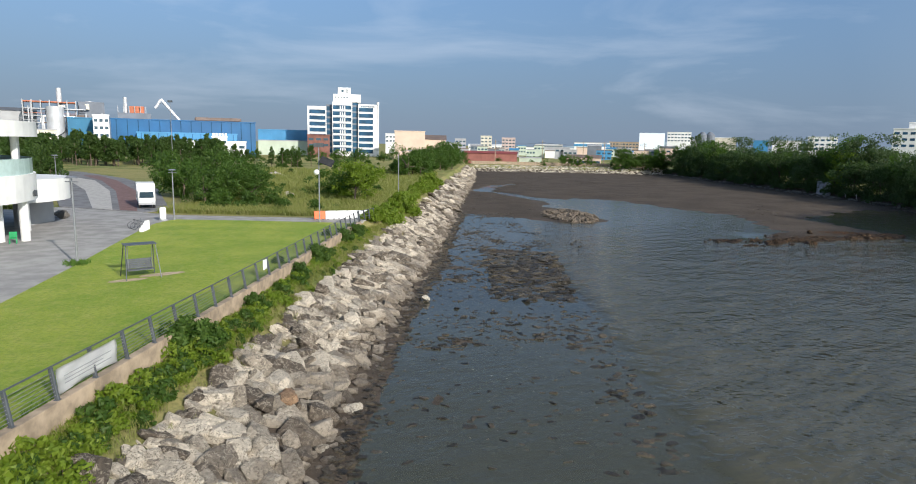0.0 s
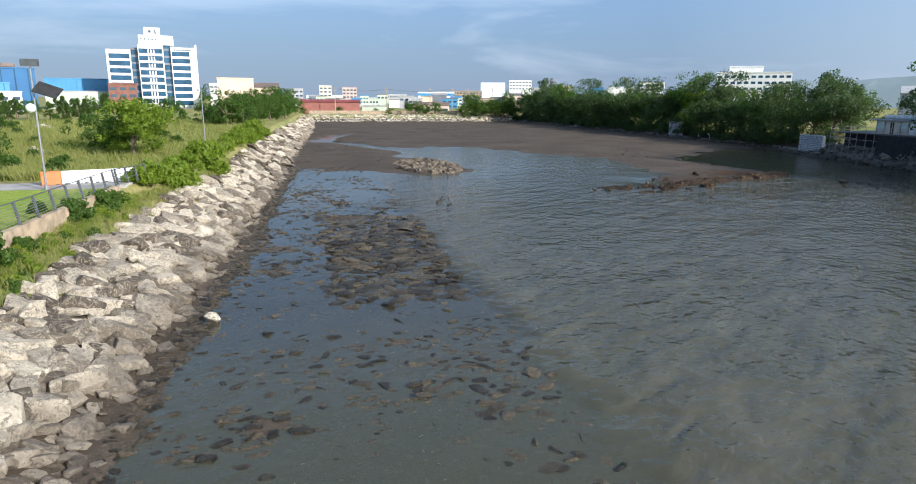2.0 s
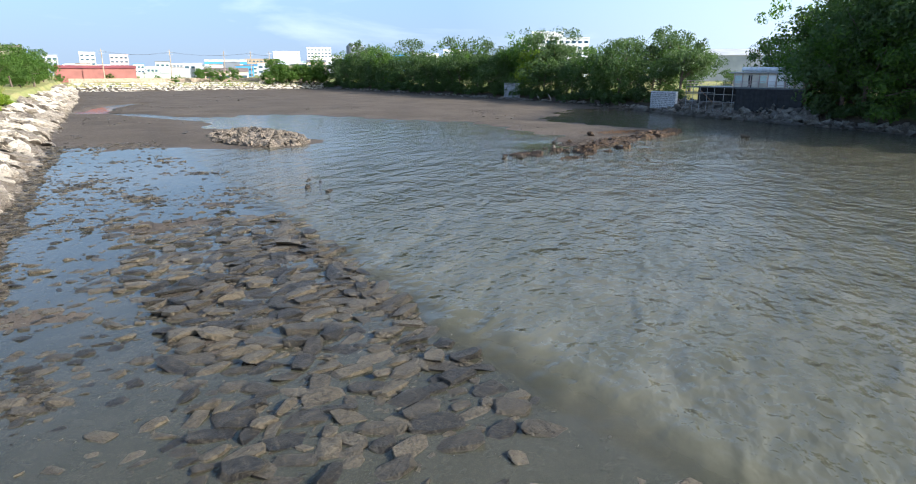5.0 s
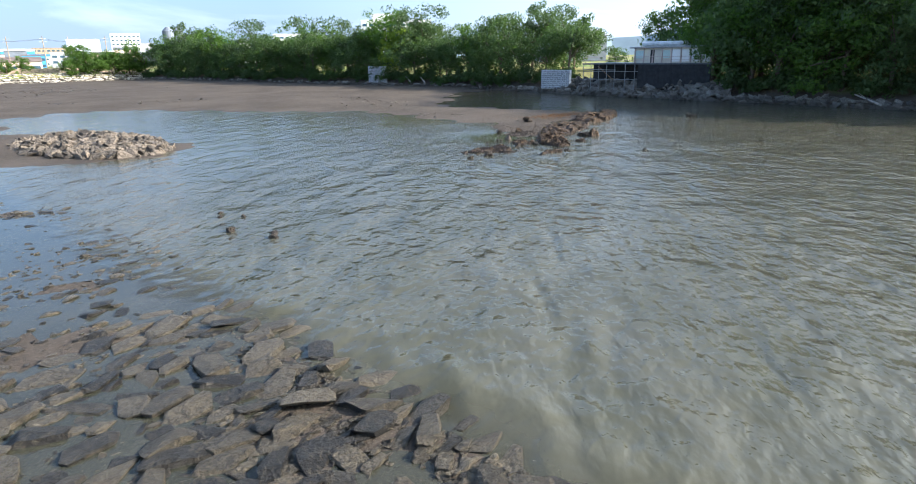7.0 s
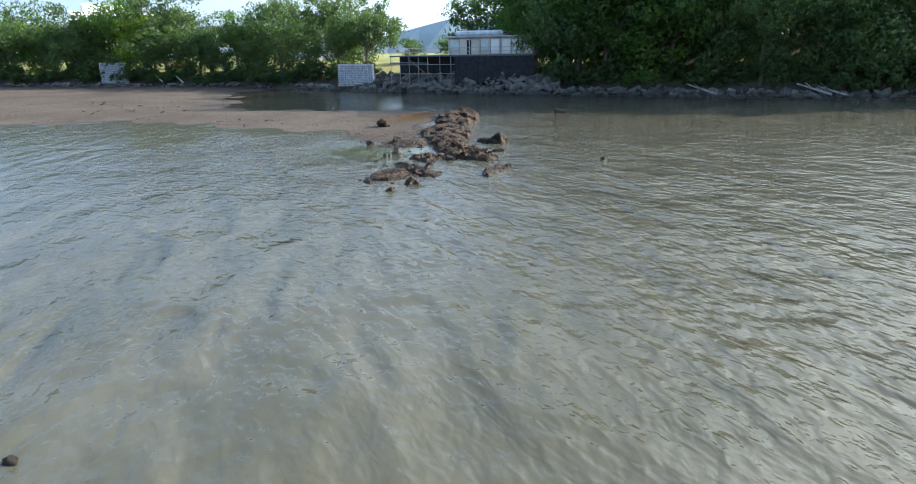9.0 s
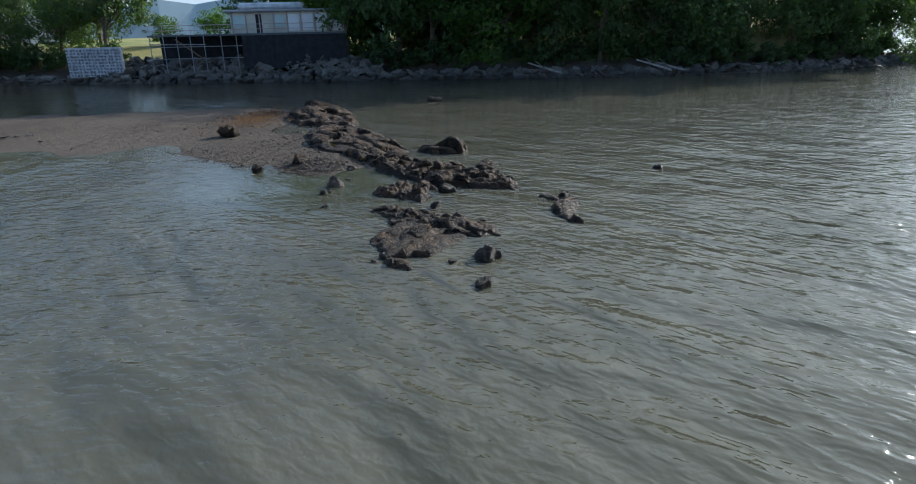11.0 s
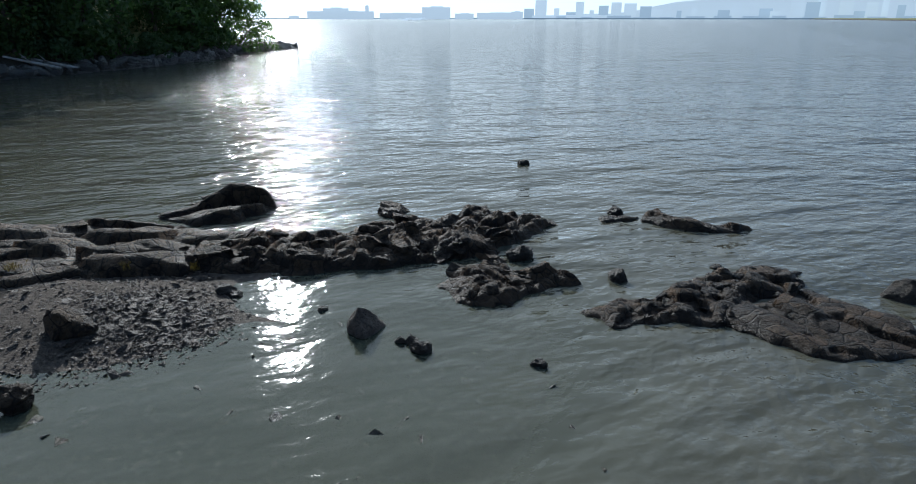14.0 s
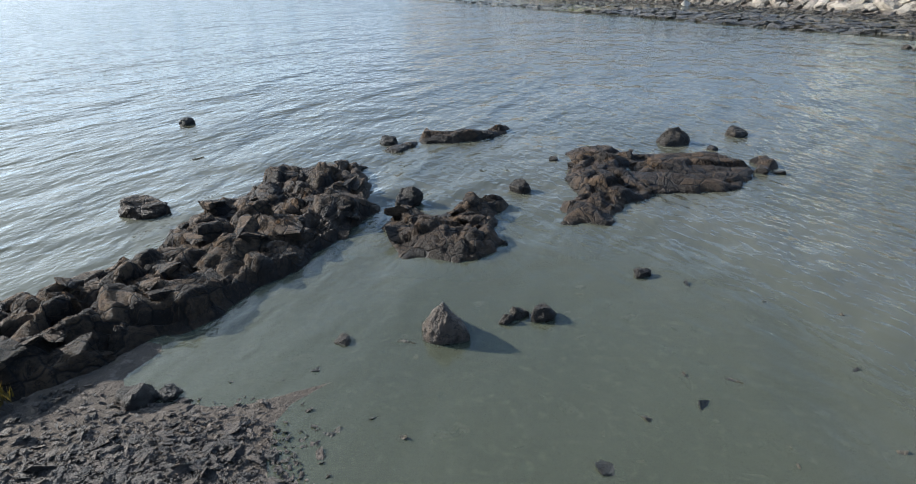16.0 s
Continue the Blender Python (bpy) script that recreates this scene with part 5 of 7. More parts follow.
lamp_post(-25.6, 43.9, 6.0, "slim grey steel lamp post with a flat disc head")
lamp_post(-30.0, 69.1, 5.4, "slim grey steel lamp post with a flat disc head")
mast = lamp_post(-14.3, 69.7, 8.2, "tall grey lamp mast with a solar panel and a white globe", "flood", ball=5.5)
panel = part("solar_panel", box(bmesh.new(), 0.0, 1.5, -0.6, 0.6, 0.0, 0.06, 0.01), MATS["black_net"], mast)
panel.matrix_basis = pose(0.15, 0, 6.9, 35, 20, 0)
lamp_post(-9.6, 113, 7.0, "grey street lamp with a curved arm", "arm")
lamp_post(-66, 150, 17.0, "tall grey floodlight mast above the trees", "flood")
lamp_post(-57.0, 92, 6.0, "slim grey steel lamp post with a flat disc head")

# ---- things on the plaza and lawn ----
swing = thing("swing_bench", -19.4, 40.3, 3.82, 38, "dark steel swing bench with a flat canopy on the lawn", "swing")
part("canopy", box(bmesh.new(), -0.95, 0.95, -0.5, 0.5, 2.12, 2.17, 0.02), MATS["dark_steel"], swing)
for sx in (-0.9, 0.9):
    for sy in (-0.75, 0.75):
        part("leg", tube(bmesh.new(), (sx * 1.12, sy * 1.25, 0), (sx * 0.95, sy * 0.45, 2.12), 0.032), MATS["dark_steel"], swing)
bm = bmesh.new()
for k in range(5):
    box(bm, -0.78, 0.78, -0.27 + k * 0.12, -0.16 + k * 0.12, 0.46, 0.52)
part("seat", bm, MATS["dark_steel"], swing)
bm = bmesh.new()
for k in range(5):
    box(bm, -0.78, 0.78, 0.30 + k * 0.02, 0.35 + k * 0.02, 0.54 + k * 0.12, 0.65 + k * 0.12)
part("backrest", bm, MATS["dark_steel"], swing)
for sx in (-0.7, 0.7):
    part("chain", tube(bmesh.new(), (sx, 0, 0.5), (sx, 0, 2.2), 0.018, seg=5), MATS["steel"], swing)
for sx, sy, w in ((-0.9, -0.7, 0.9), (1.3, 0.1, 1.1)):
    bm = bmesh.new()
    bmesh.ops.create_circle(bm, cap_ends=True, segments=20, radius=w)
    for v in bm.verts:
        v.co = Vector((v.co.x * 1.3 + sx, v.co.y * 0.45 + sy, 0.006 + 0.012 * (v.index % 2) * 0.2))
    part("worn_patch", bm, MATS["sand"], swing, "bare sandy patch worn in the lawn")


def truck():
    t = thing("box_truck", -38.6, 80.6, 3.9, 28, "white box truck parked on the paving", "truck")
    part("cargo_box", box(bmesh.new(), -1.05, 1.05, 0.0, 3.9, 0.75, 3.0, 0.05), MATS["white"], t)
    bm = box(bmesh.new(), -0.95, 0.95, -1.7, -0.12, 0.55, 2.15, 0.06)
    for v in bm.verts:
        if v.co.z > 1.4 and v.co.y < -1.0:
            v.co.y += 0.4
    cab = part("cab", bm, MATS["white"], t)
    bm = bmesh.new()
    q = [bm.verts.new(p) for p in ((-0.82, -1.72, 1.36), (0.82, -1.72, 1.36), (0.76, -1.34, 2.02), (-0.76, -1.34, 2.02))]
    bm.faces.new(q)
    bmesh.ops.solidify(bm, geom=bm.faces[:], thickness=-0.03)
    part("windscreen", bm, MATS["window"], cab, "dark windscreen")
    part("bumper", box(bmesh.new(), -0.95, 0.95, -1.82, -1.66, 0.45, 0.75, 0.03), MATS["grey"], cab)
    for sx in (-0.75, 0.75):
        part("headlight", box(bmesh.new(), sx - 0.15, sx + 0.15, -1.74, -1.68, 0.82, 1.0, 0.02), MATS["glass_pale"], cab)
        part("mirror", box(bmesh.new(), sx * 1.5 - 0.08, sx * 1.5 + 0.08, -1.5, -1.42, 1.35, 1.75, 0.02), MATS["dark_steel"], cab)
        for y in (-1.0, 2.7):
            wheel = part("wheel", tube(bmesh.new(), (sx * 1.28, y, 0.38), (sx * 0.9, y, 0.38), 0.38, seg=18), MATS["rubber"], t)
            part("rim", tube(bmesh.new(), (sx * 1.30, y, 0.38), (sx * 1.2, y, 0.38), 0.22, seg=14), MATS["steel"], wheel)
    part("chassis", box(bmesh.new(), -0.45, 0.45, -1.4, 3.8, 0.45, 0.75), MATS["dark_steel"], t)


truck()


def bicycle(x, y, rz):
    t = thing("bicycle", x, y, 3.8, rz, "dark bicycle leaning by white boards", "bicycle")
    for wx in (-0.52, 0.52):
        bm = bmesh.new()
        for k in range(18):
            a, b = k * 0.3491, (k + 1) * 0.3491
            tube(bm, (wx + 0.33 * math.cos(a), 0, 0.34 + 0.33 * math.sin(a)), (wx + 0.33 * math.cos(b), 0, 0.34 + 0.33 * math.sin(b)), 0.022, seg=5)
        part("wheel", bm, MATS["rubber"], t)
    bm = bmesh.new()
    for a, b in (((-0.52, 0, 0.34), (-0.1, 0, 0.32)), ((-0.1, 0, 0.32), (0.35, 0, 0.75)), ((-0.1, 0, 0.32), (-0.22, 0, 0.82)), ((-0.2, 0, 0.75), (0.33, 0, 0.8)), ((0.33, 0, 0.95), (0.52, 0, 0.34)), ((-0.52, 0, 0.34), (-0.2, 0, 0.75))):
        tube(bm, a, b, 0.02, seg=6)
    part("frame", bm, MATS["dark_steel"], t)
    part("handlebar", tube(bmesh.new(), (0.33, -0.28, 0.98), (0.33, 0.28, 0.98), 0.018, seg=6), MATS["dark_steel"], t)
    part("saddle", box(bmesh.new(), -0.34, -0.1, -0.08, 0.08, 0.82, 0.89, 0.03), MATS["rubber"], t)


bicycle(-29.9, 61.4, 25)
bicycle(-30.6, 62.2, 38)
for k in range(4):
    b = thing("sign_board", -28.9 - 0.1 * k, 59.7 + 0.55 * k, 3.8, 62, "low white board standing at the lawn edge", "sign board", "white boards")
    part("panel", box(bmesh.new(), -0.26, 0.26, -0.025, 0.025, 0.04, 0.42 + 0.16 * k, 0.012), MATS["white"], b)
    part("foot", box(bmesh.new(), -0.1, 0.1, -0.2, 0.2, 0.0, 0.05), MATS["grey"], b)
board = thing("sign_board", -31.0, 68.6, 3.8, 60, "upright white signboard on the paving", "sign board")
part("panel", box(bmesh.new(), -0.35, 0.35, -0.04, 0.04, 0.15, 1.45, 0.1), MATS["white"], board)
part("foot", box(bmesh.new(), -0.3, 0.3, -0.25, 0.25, 0.0, 0.15), MATS["grey"], board)


def barrier(x, y, rz, mat, label):
    t = thing("road_barrier", x, y, 3.8, rz, label, "road barrier", "road barriers")
    bm = box(bmesh.new(), -0.62, 0.62, -0.28, 0.28, 0.0, 0.95, 0.03)
    for v in bm.verts:
        f = 1.0 if v.co.z < 0.3 else 0.5
        v.co.y *= f
    part("body", bm, mat, t)
    for k in (-0.35, 0.35):
        part("slot", box(bmesh.new(), k - 0.12, k + 0.12, -0.31, 0.31, 0.0, 0.09), MATS["dark_steel"], t)


for k in range(5):
    barrier(-14.9 + 1.2 * k, 72.5 + 0.42 * k, 19, MATS["orange"] if k == 0 else MATS["white"], "orange plastic road barrier closing the path" if k == 0 else "white plastic road barrier closing the path")


# ---- pavilion at the plaza ----
def ring(bm, cx, cy, r_out, r_in, z0, z1, seg=64, a0=0.0, a1=6.28319):
    for k in range(seg):
        a, b = a0 + (a1 - a0) * k / seg, a0 + (a1 - a0) * (k + 1) / seg
        p = [(cx + r * math.cos(t), cy + r * math.sin(t)) for r, t in ((r_in, a), (r_out, a), (r_out, b), (r_in, b))]
        lo, hi = [bm.verts.new((*q, z0)) for q in p], [bm.verts.new((*q, z1)) for q in p]
        bm.faces.new(hi)
        bm.faces.new(lo[::-1])
        bm.faces.new((lo[1], lo[2], hi[2], hi[1]))
        bm.faces.new((lo[3], lo[0], hi[0], hi[3]))
    bmesh.ops.remove_doubles(bm, verts=bm.verts, dist=0.002)
    return bm


pav = thing("pavilion", -47, 50, 3.8, 0, "round white pavilion with columns, balcony and glass balustrade", "building")
balcony = part("balcony", ring(bmesh.new(), 0, 0, 12.5, 0.5, 3.4, 5.6), MATS["white"], pav)
part("canopy", ring(bmesh.new(), 3.2, 11.2, 6.4, 0.5, 2.7, 4.8), MATS["white"], pav)
part("roof", ring(bmesh.new(), 0, 0, 12.8, 0.3, 8.7, 9.95), MATS["white"], pav)
part("balustrade", ring(bmesh.new(), 0, 0, 12.3, 12.26, 5.6, 6.9), MATS["glass_pale"], balcony, "green-tinted glass balustrade")
part("glazing", ring(bmesh.new(), 0, 0, 9.3, 9.2, 0.0, 3.4, 40), MATS["teal_glass"], pav, "dark teal ground-floor glazing")
part("upper_glazing", ring(bmesh.new(), 0, 0, 9.3, 9.2, 5.6, 8.7, 40), MATS["teal_glass"], pav)
for a in (17, 50, 75, 100, -15, -45, -75):
    c, s = math.cos(radians(a)), math.sin(radians(a))
    part("column", tube(bmesh.new(), (11.9 * c, 11.9 * s, 0), (11.9 * c, 11.9 * s, 3.4), 0.36, seg=20), MATS["white"], pav)
    part("column", tube(bmesh.new(), (11.6 * c, 11.6 * s, 5.6), (11.6 * c, 11.6 * s, 8.7), 0.26, seg=16), MATS["white"], pav)
part("column", tube(bmesh.new(), (9.9, 2.5, 0), (9.9, 2.5, 3.4), 0.36, seg=20), MATS["white"], pav)
part("end_wall", box(bmesh.new(), 5.2, 5.6, 11.0, 16.5, 0, 2.7), MATS["grey"], pav)
for k in range(6):
    part("lettering", box(bmesh.new(), 12.0 + 0.02 * k - 0.3, 12.05 - 0.06 * k - 0.25, 3.2 + 0.28 * k, 3.38 + 0.28 * k, 3.7, 4.05 + 0.08 * (k % 3)), MATS["dark_steel"], balcony)
for x, y, mat, what in ((-37.6, 50.6, "green_plastic", "green plastic garden chair"), (-36.6, 50.2, "wood", "brown wooden chair"), (-35.6, 51.9, "green_plastic", "green plastic garden chair")):
    c = thing("chair", x, y, 3.8, 30, what + " under the pavilion", "chair", "pavilion chairs")
    part("seat", box(bmesh.new(), -0.28, 0.28, -0.26, 0.26, 0.42, 0.47, 0.02), MATS[mat], c)
    part("backrest", box(bmesh.new(), -0.28, 0.28, 0.24, 0.28, 0.47, 0.95, 0.02), MATS[mat], c)
    for sx in (-0.24, 0.24):
        for sy in (-0.22, 0.22):
            part("leg", box(bmesh.new(), sx - 0.025, sx + 0.025, sy - 0.025, sy + 0.025, 0, 0.43), MATS[mat], c)
for x, y, s in ((-41.8, 68.5, 0.9), (-42.6, 69.3, 0.7)):
    boulder(x, y, s * 1.6, int(x * -10), "grey ornamental boulder on the plaza", 0.9, 4.2, MATS["bank_rock"], 3)

# ---- bank house and walls on the wooded shore ----
house = thing("bank_house", 95.4, 95.6, 0, 0, "small pale prefabricated house on a black-netted platform", "house")
deck = part("platform", box(bmesh.new(), 0.0, 9, -0.2, 20.6, 4.72, 4.92, 0.02), MATS["dark_steel"], house)
bm = bmesh.new()
for k in range(23):
    box(bm, -0.05 + 0.04 * (k % 2), 0.1, -0.2 + k * 0.48, 0.28 + k * 0.48, 1.3, 4.72)
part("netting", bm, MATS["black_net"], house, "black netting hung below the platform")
# near-black box closing the back behind the open struts
part("back_wall", box(bmesh.new(), 3.4, 3.7, 10.5, 20.6, 1.3, 4.72), MATS["black_net"], house, "near-black wall set back under the platform")
for z in (2.5, 3.7):
    part("scaffold_rail", tube(bmesh.new(), (0.02, 10.8, z), (0.02, 20.5, z), 0.04, seg=6), MATS["steel"], house)
front = part("wall", box(bmesh.new(), 0.7, 6.5, 0.0, 12.0, 4.92, 7.05, 0.03), MATS["cream"], house)
top_roof = part("roof", box(bmesh.new(), 0.2, 7.0, -0.4, 12.6, 7.05, 7.3, 0.06), MATS["grey"], house)
bm = box(bmesh.new(), 1.2, 5.2, 4.2, 11.2, 7.3, 7.95, 0.2)
for v in bm.verts:
    v.co.z += 0.25 * noise.noise(v.co * 0.8)
part("tarpaulin", bm, MATS["tarp"], top_roof, "pale crumpled tarpaulin on the roof")
for k in range(9):
    y = 0.15 + k * 1.45
    part("post", box(bmesh.new(), 0.55, 0.68, y, y + 0.1, 4.92, 7.05), MATS["pink"], front)
for y0, y1 in ((0.4, 1.5), (1.85, 2.95), (3.3, 4.4), (4.75, 5.9)):
    part("panel", box(bmesh.new(), 0.62, 0.69, y0, y1, 5.1, 6.8), MATS["white"], front)
for y0, y1 in ((6.3, 7.3), (10.4, 11.7)):
    part("window", box(bmesh.new(), 0.62, 0.69, y0, y1, 5.6, 6.7), MATS["glass_pale"], front)
# no opening is cut: the doorway's inner shade is a solid black panel
part("door", box(bmesh.new(), 0.61, 0.69, 8.7, 9.3, 4.95, 6.8), MATS["black_net"], front, "black panel standing for the shade in an open doorway")
for z in (5.35, 5.85):
    part("rail", tube(bmesh.new(), (0.05, 0, z), (0.05, 20.5, z), 0.03, seg=6), MATS["pink"], deck)
for k in range(15):
    y = k * 1.46
    part("rail_post", tube(bmesh.new(), (0.05, y, 4.9), (0.05, y, 5.85), 0.03, seg=6), MATS["pink"], deck)
for k, y in enumerate((11.4, 13.0, 14.8, 16.2, 17.6, 19.0, 20.4)):
    part("strut", tube(bmesh.new(), (0.0, y, 1.0), (0.0, y, 4.75), 0.05, seg=6), MATS["steel"], house)
part("brace", tube(bmesh.new(), (0.0, 15.0, 2.4), (0.0, 17.8, 4.5), 0.06, seg=6), MATS["wood"], house)
part("brace", tube(bmesh.new(), (-0.1, 14.6, 3.9), (-0.1, 20.5, 4.0), 0.05, seg=6), MATS["steel"], house)


def pebble_wall(x, y0, y1, z0, z1, seed):
    r = random.Random(seed)
    t = thing("stone_wall", x, (y0 + y1) / 2, z0, 0, "white-mortared cobble wall holding up the bank", "wall", "bank walls")
    w = y1 - y0
    bm = box(bmesh.new(), -0.1, 0.5, -w / 2, w / 2, 0, z1 - z0)
    part("mortar", bm, MATS["white_stone"], t)
    me = hull_stone(900, 0.7, 12)
    me.materials.append(MATS["cobble"])
    for k in range(int(w / 0.36)):
        for j in range(int((z1 - z0) / 0.33)):
            s = r.uniform(0.24, 0.36)
            shared("stone", me, t, Matrix.LocRotScale((-0.1, -w / 2 + 0.2 + k * 0.36 + r.uniform(-0.07, 0.07), 0.17 + j * 0.33), Euler((r.uniform(0, 3), r.uniform(0, 3), r.uniform(0, 3))), (s * 0.6, s, s)))


pebble_wall(98.2, 120.4, 126.2, 0.7, 3.8, 1)
pebble_wall(102.6, 173.0, 179.0, 0.7, 4.4, 2)
for k, (y, z) in enumerate(((116.5, 1.2), (165.0, 1.6), (160.5, 1.5), (75.0, 0.9), (64.0, 1.0), (62.5, 0.9))):
    x = float(interp(y, SHORE))
    log = thing("driftwood_log", x + 0.4, y, z, 0, "bleached driftwood log lying on the shore rocks", "log", "driftwood")
    bm = tube(bmesh.new(), (-1.0, -1.6, -0.5), (0.8, 1.5, 0.5), 0.13, 0.08, 8)
    tube(bm, (0, 0, 0), (-0.2, 0.9, 0.7), 0.06, 0.02, 6)
    part("stem", bm, MATS["driftwood"], log)

# ---- vegetation ----
rng = np.random.RandomState(77)
bank_trees = [tree("tree", 9.5, 6.0 + 0.5 * (i % 3), MATS["leaf_mid"] if i == 4 else MATS["leaf_dark"] if i % 2 else MATS["leaf_bank"], 200 + i, "dense dark green broadleaf tree on the shaded bank", 96, 54, 0.23, 0.05, "tree", "bank trees") for i in range(6)]
spots = []
for y in np.arange(124, 300, 5.2):
    sx = float(interp(y, SHORE))
    spots.append((sx + rng.uniform(2.5, 5), y + rng.uniform(-2, 2), rng.uniform(0.55, 1.0)))
    spots.append((sx + rng.uniform(7, 13), y + rng.uniform(-2.5, 2.5), rng.choice((0.8, 0.95, 1.1, 1.25, 1.55))))
for y in np.arange(34, 96, 4.4):
    sx = float(interp(y, SHORE))
    spots.append((sx + rng.uniform(2.0, 4.5), y + rng.uniform(-1.5, 1.5), rng.uniform(0.9, 1.2)))
    spots.append((sx + rng.uniform(7, 12), y + rng.uniform(-2, 2), rng.uniform(1.2, 1.6)))
    if y > 70:
        spots.append((sx + rng.uniform(13, 18), y + rng.uniform(-2, 2), rng.uniform(1.4, 1.75)))
spots += [(103, 92.5, 1.7), (107, 87, 1.75), (100, 85, 1.45), (107, 100, 1.3), (106, 107, 1.1), (112, 96, 1.4), (104, 94.5, 1.2), (118, 104, 1.2), (116, 122, 0.55), (120, 116, 0.5), (97.5, 30.5, 0.75), (103, 30, 0.9), (110, 31, 1.0)]
spots = [q for q in spots if not (q[0] > 96 and 63.5 < math.degrees(math.atan2(q[0] - 16, q[1] - 80)) < 71.5 and q[2] > 0.6)]
plant(bank_trees, spots, rng)
willow = tree("tree", 8.5, 6.0, MATS["leaf_bright"], 260, "light green willow among the dark bank trees", 90, 70, 0.25, 0.2, "tree", "bank trees")
plant([willow], [(108, 172, 1.0), (110, 181, 0.8), (106, 250, 0.7), (-14.5, 95, 0.78), (-13.0, 98, 0.6)], rng)


def shrub(name, w, h, mat, seed, label, clumps=26, leaves=70, leaf=0.12, group="shrubs"):
    r = np.random.RandomState(seed)
    t = thing(name, 0, 0, 0, 0, label, "shrub", group)
    centres, bm = [], bmesh.new()
    for _ in range(clumps):
        a, q = r.uniform(0, 6.28), math.sqrt(r.uniform(0, 1))
        z = h * r.uniform(0.15, 0.85) * (1.05 - 0.6 * q * q)
        centres.append((w * 0.42 * q * math.cos(a), w * 0.42 * q * math.sin(a), z, w * r.uniform(0.10, 0.19)))
    for c in centres[:9]:
        tube(bm, (0, 0, -0.1), c[:3], 0.02 * w * 0.5, 0.006, 5)
    part("stem", bm, MATS["bark"], t)
    leaf_cloud("leaves", centres, leaves, leaf, mat, t, r)
    return t


bank_shrubs = [shrub("shrub", 4.2, 3.0, MATS["leaf_dark"] if i else MATS["leaf_bank"], 280 + i, "dark shrub overhanging the shaded shore", 30, 50, 0.22, "bank shrubs") for i in range(3)]
spots = [(float(interp(y, SHORE)) + rng.uniform(0.8, 3.0), y, rng.uniform(0.7, 1.15)) for y in list(np.arange(123, 300, 3.1)) + list(np.arange(34, 94, 3.4))]
plant(bank_shrubs, spots, rng)

bright = [shrub("shrub", 3.4, 2.2, MATS["leaf_bright"], 300 + i, "bright yellow-green shrub on top of the revetment", 34, 50, 0.18) for i in range(3)]
crest_spots = []
for y in list(np.arange(73.5, 84, 1.5)) + list(np.arange(84, 150, 3.6)):
    crest_spots.append((float(interp(y, CREST)) - rng.uniform(-0.4, 2.2), y, rng.uniform(0.6, 1.15)))
plant(bright, crest_spots, rng)
low_green = [shrub("shrub", 1.5, 0.75, MATS["leaf_bright"] if i else MATS["leaf_mid"], 320 + i, "low leafy weeds at the foot of the retaining wall", 22, 40, 0.095, "wall weeds") for i in range(3)]
weed_spots = []
for y in np.arange(14, 71, 0.62):
    f = 1.0 if y < 30 else (0.8 if y < 45 else 0.65)
    weed_spots.append((float(wall_x(y)) + rng.uniform(0.45, 1.0), y, f * rng.uniform(0.75, 1.35)))
    if y < 36 or rng.uniform() < 0.35:
        weed_spots.append((float(wall_x(y)) + rng.uniform(1.0, 1.9), y + 0.3, f * rng.uniform(0.7, 1.2)))
plant(low_green, weed_spots, rng)
big_weed = [shrub("shrub", 2.6, 1.9, MATS["leaf_mid"], 330, "dense green bush against the retaining wall", 44, 90, 0.13)]
plant(big_weed, [(-11.6, 28.7, 1.0), (-11.2, 30.0, 0.7), (-10.6, 45.5, 0.6), (-10.3, 61.5, 0.75), (-12.2, 46.0, 0.42), (-11.5, 60.0, 0.4), (-10.9, 36.5, 0.6), (-10.6, 51.0, 0.75), (-10.2, 54.0, 0.6), (-9.9, 65.5, 0.8), (-9.6, 68.0, 0.7)], rng)

meadow_trees = [tree("tree", 7.0, 5.2, MATS["leaf_mid"], 340 + i, "rounded green broadleaf tree in the meadow", 66, 52, 0.22, 0.1, "tree", "meadow trees") for i in range(4)]
spots = [(d * math.sin(radians(a)), d * math.cos(radians(a)), f) for a, d, f in ((-28.6, 112, 0.95), (-27.6, 106, 1.0), (-26.6, 102, 0.95), (-25.4, 104, 1.0), (-24.2, 108, 1.0), (-22.9, 104, 0.9), (-21.6, 110, 0.9), (-20.2, 118, 0.85), (-27.4, 117, 0.8), (-26.2, 114, 0.84), (-25.0, 113, 0.86), (-27, 132, 0.85), (-25.6, 130, 0.85), (-24.2, 128, 0.85), (-23.0, 132, 0.8), (-23.5, 87, 0.66), (-22.3, 89, 0.7), (-21.1, 91, 0.66), (-21.5, 140, 0.75), (-19.6, 150, 0.7), (-17.8, 160, 0.7))]
spots += [(-20.5, 107, 0.8), (-16.5, 101, 0.75), (-41, 104, 0.7), (-36, 97, 0.72), (-33, 90, 0.7), (-31, 96, 0.75), (-28, 90, 0.68), (-38.5, 110, 0.75)]
for k in range(26):
    spots.append((rng.uniform(-16, -3) + k * 0.16, 160 + k * 5 + rng.uniform(-4, 4), rng.uniform(0.7, 1.15)))
for k in range(10):
    spots.append((rng.uniform(-80, -30), rng.uniform(200, 300), rng.uniform(0.6, 0.9)))
spots += [(78 + 1.9 * k, 302.5 + 2.6 * (k % 3), 0.75 + 0.13 * (k * 7 % 5)) for k in range(13)]
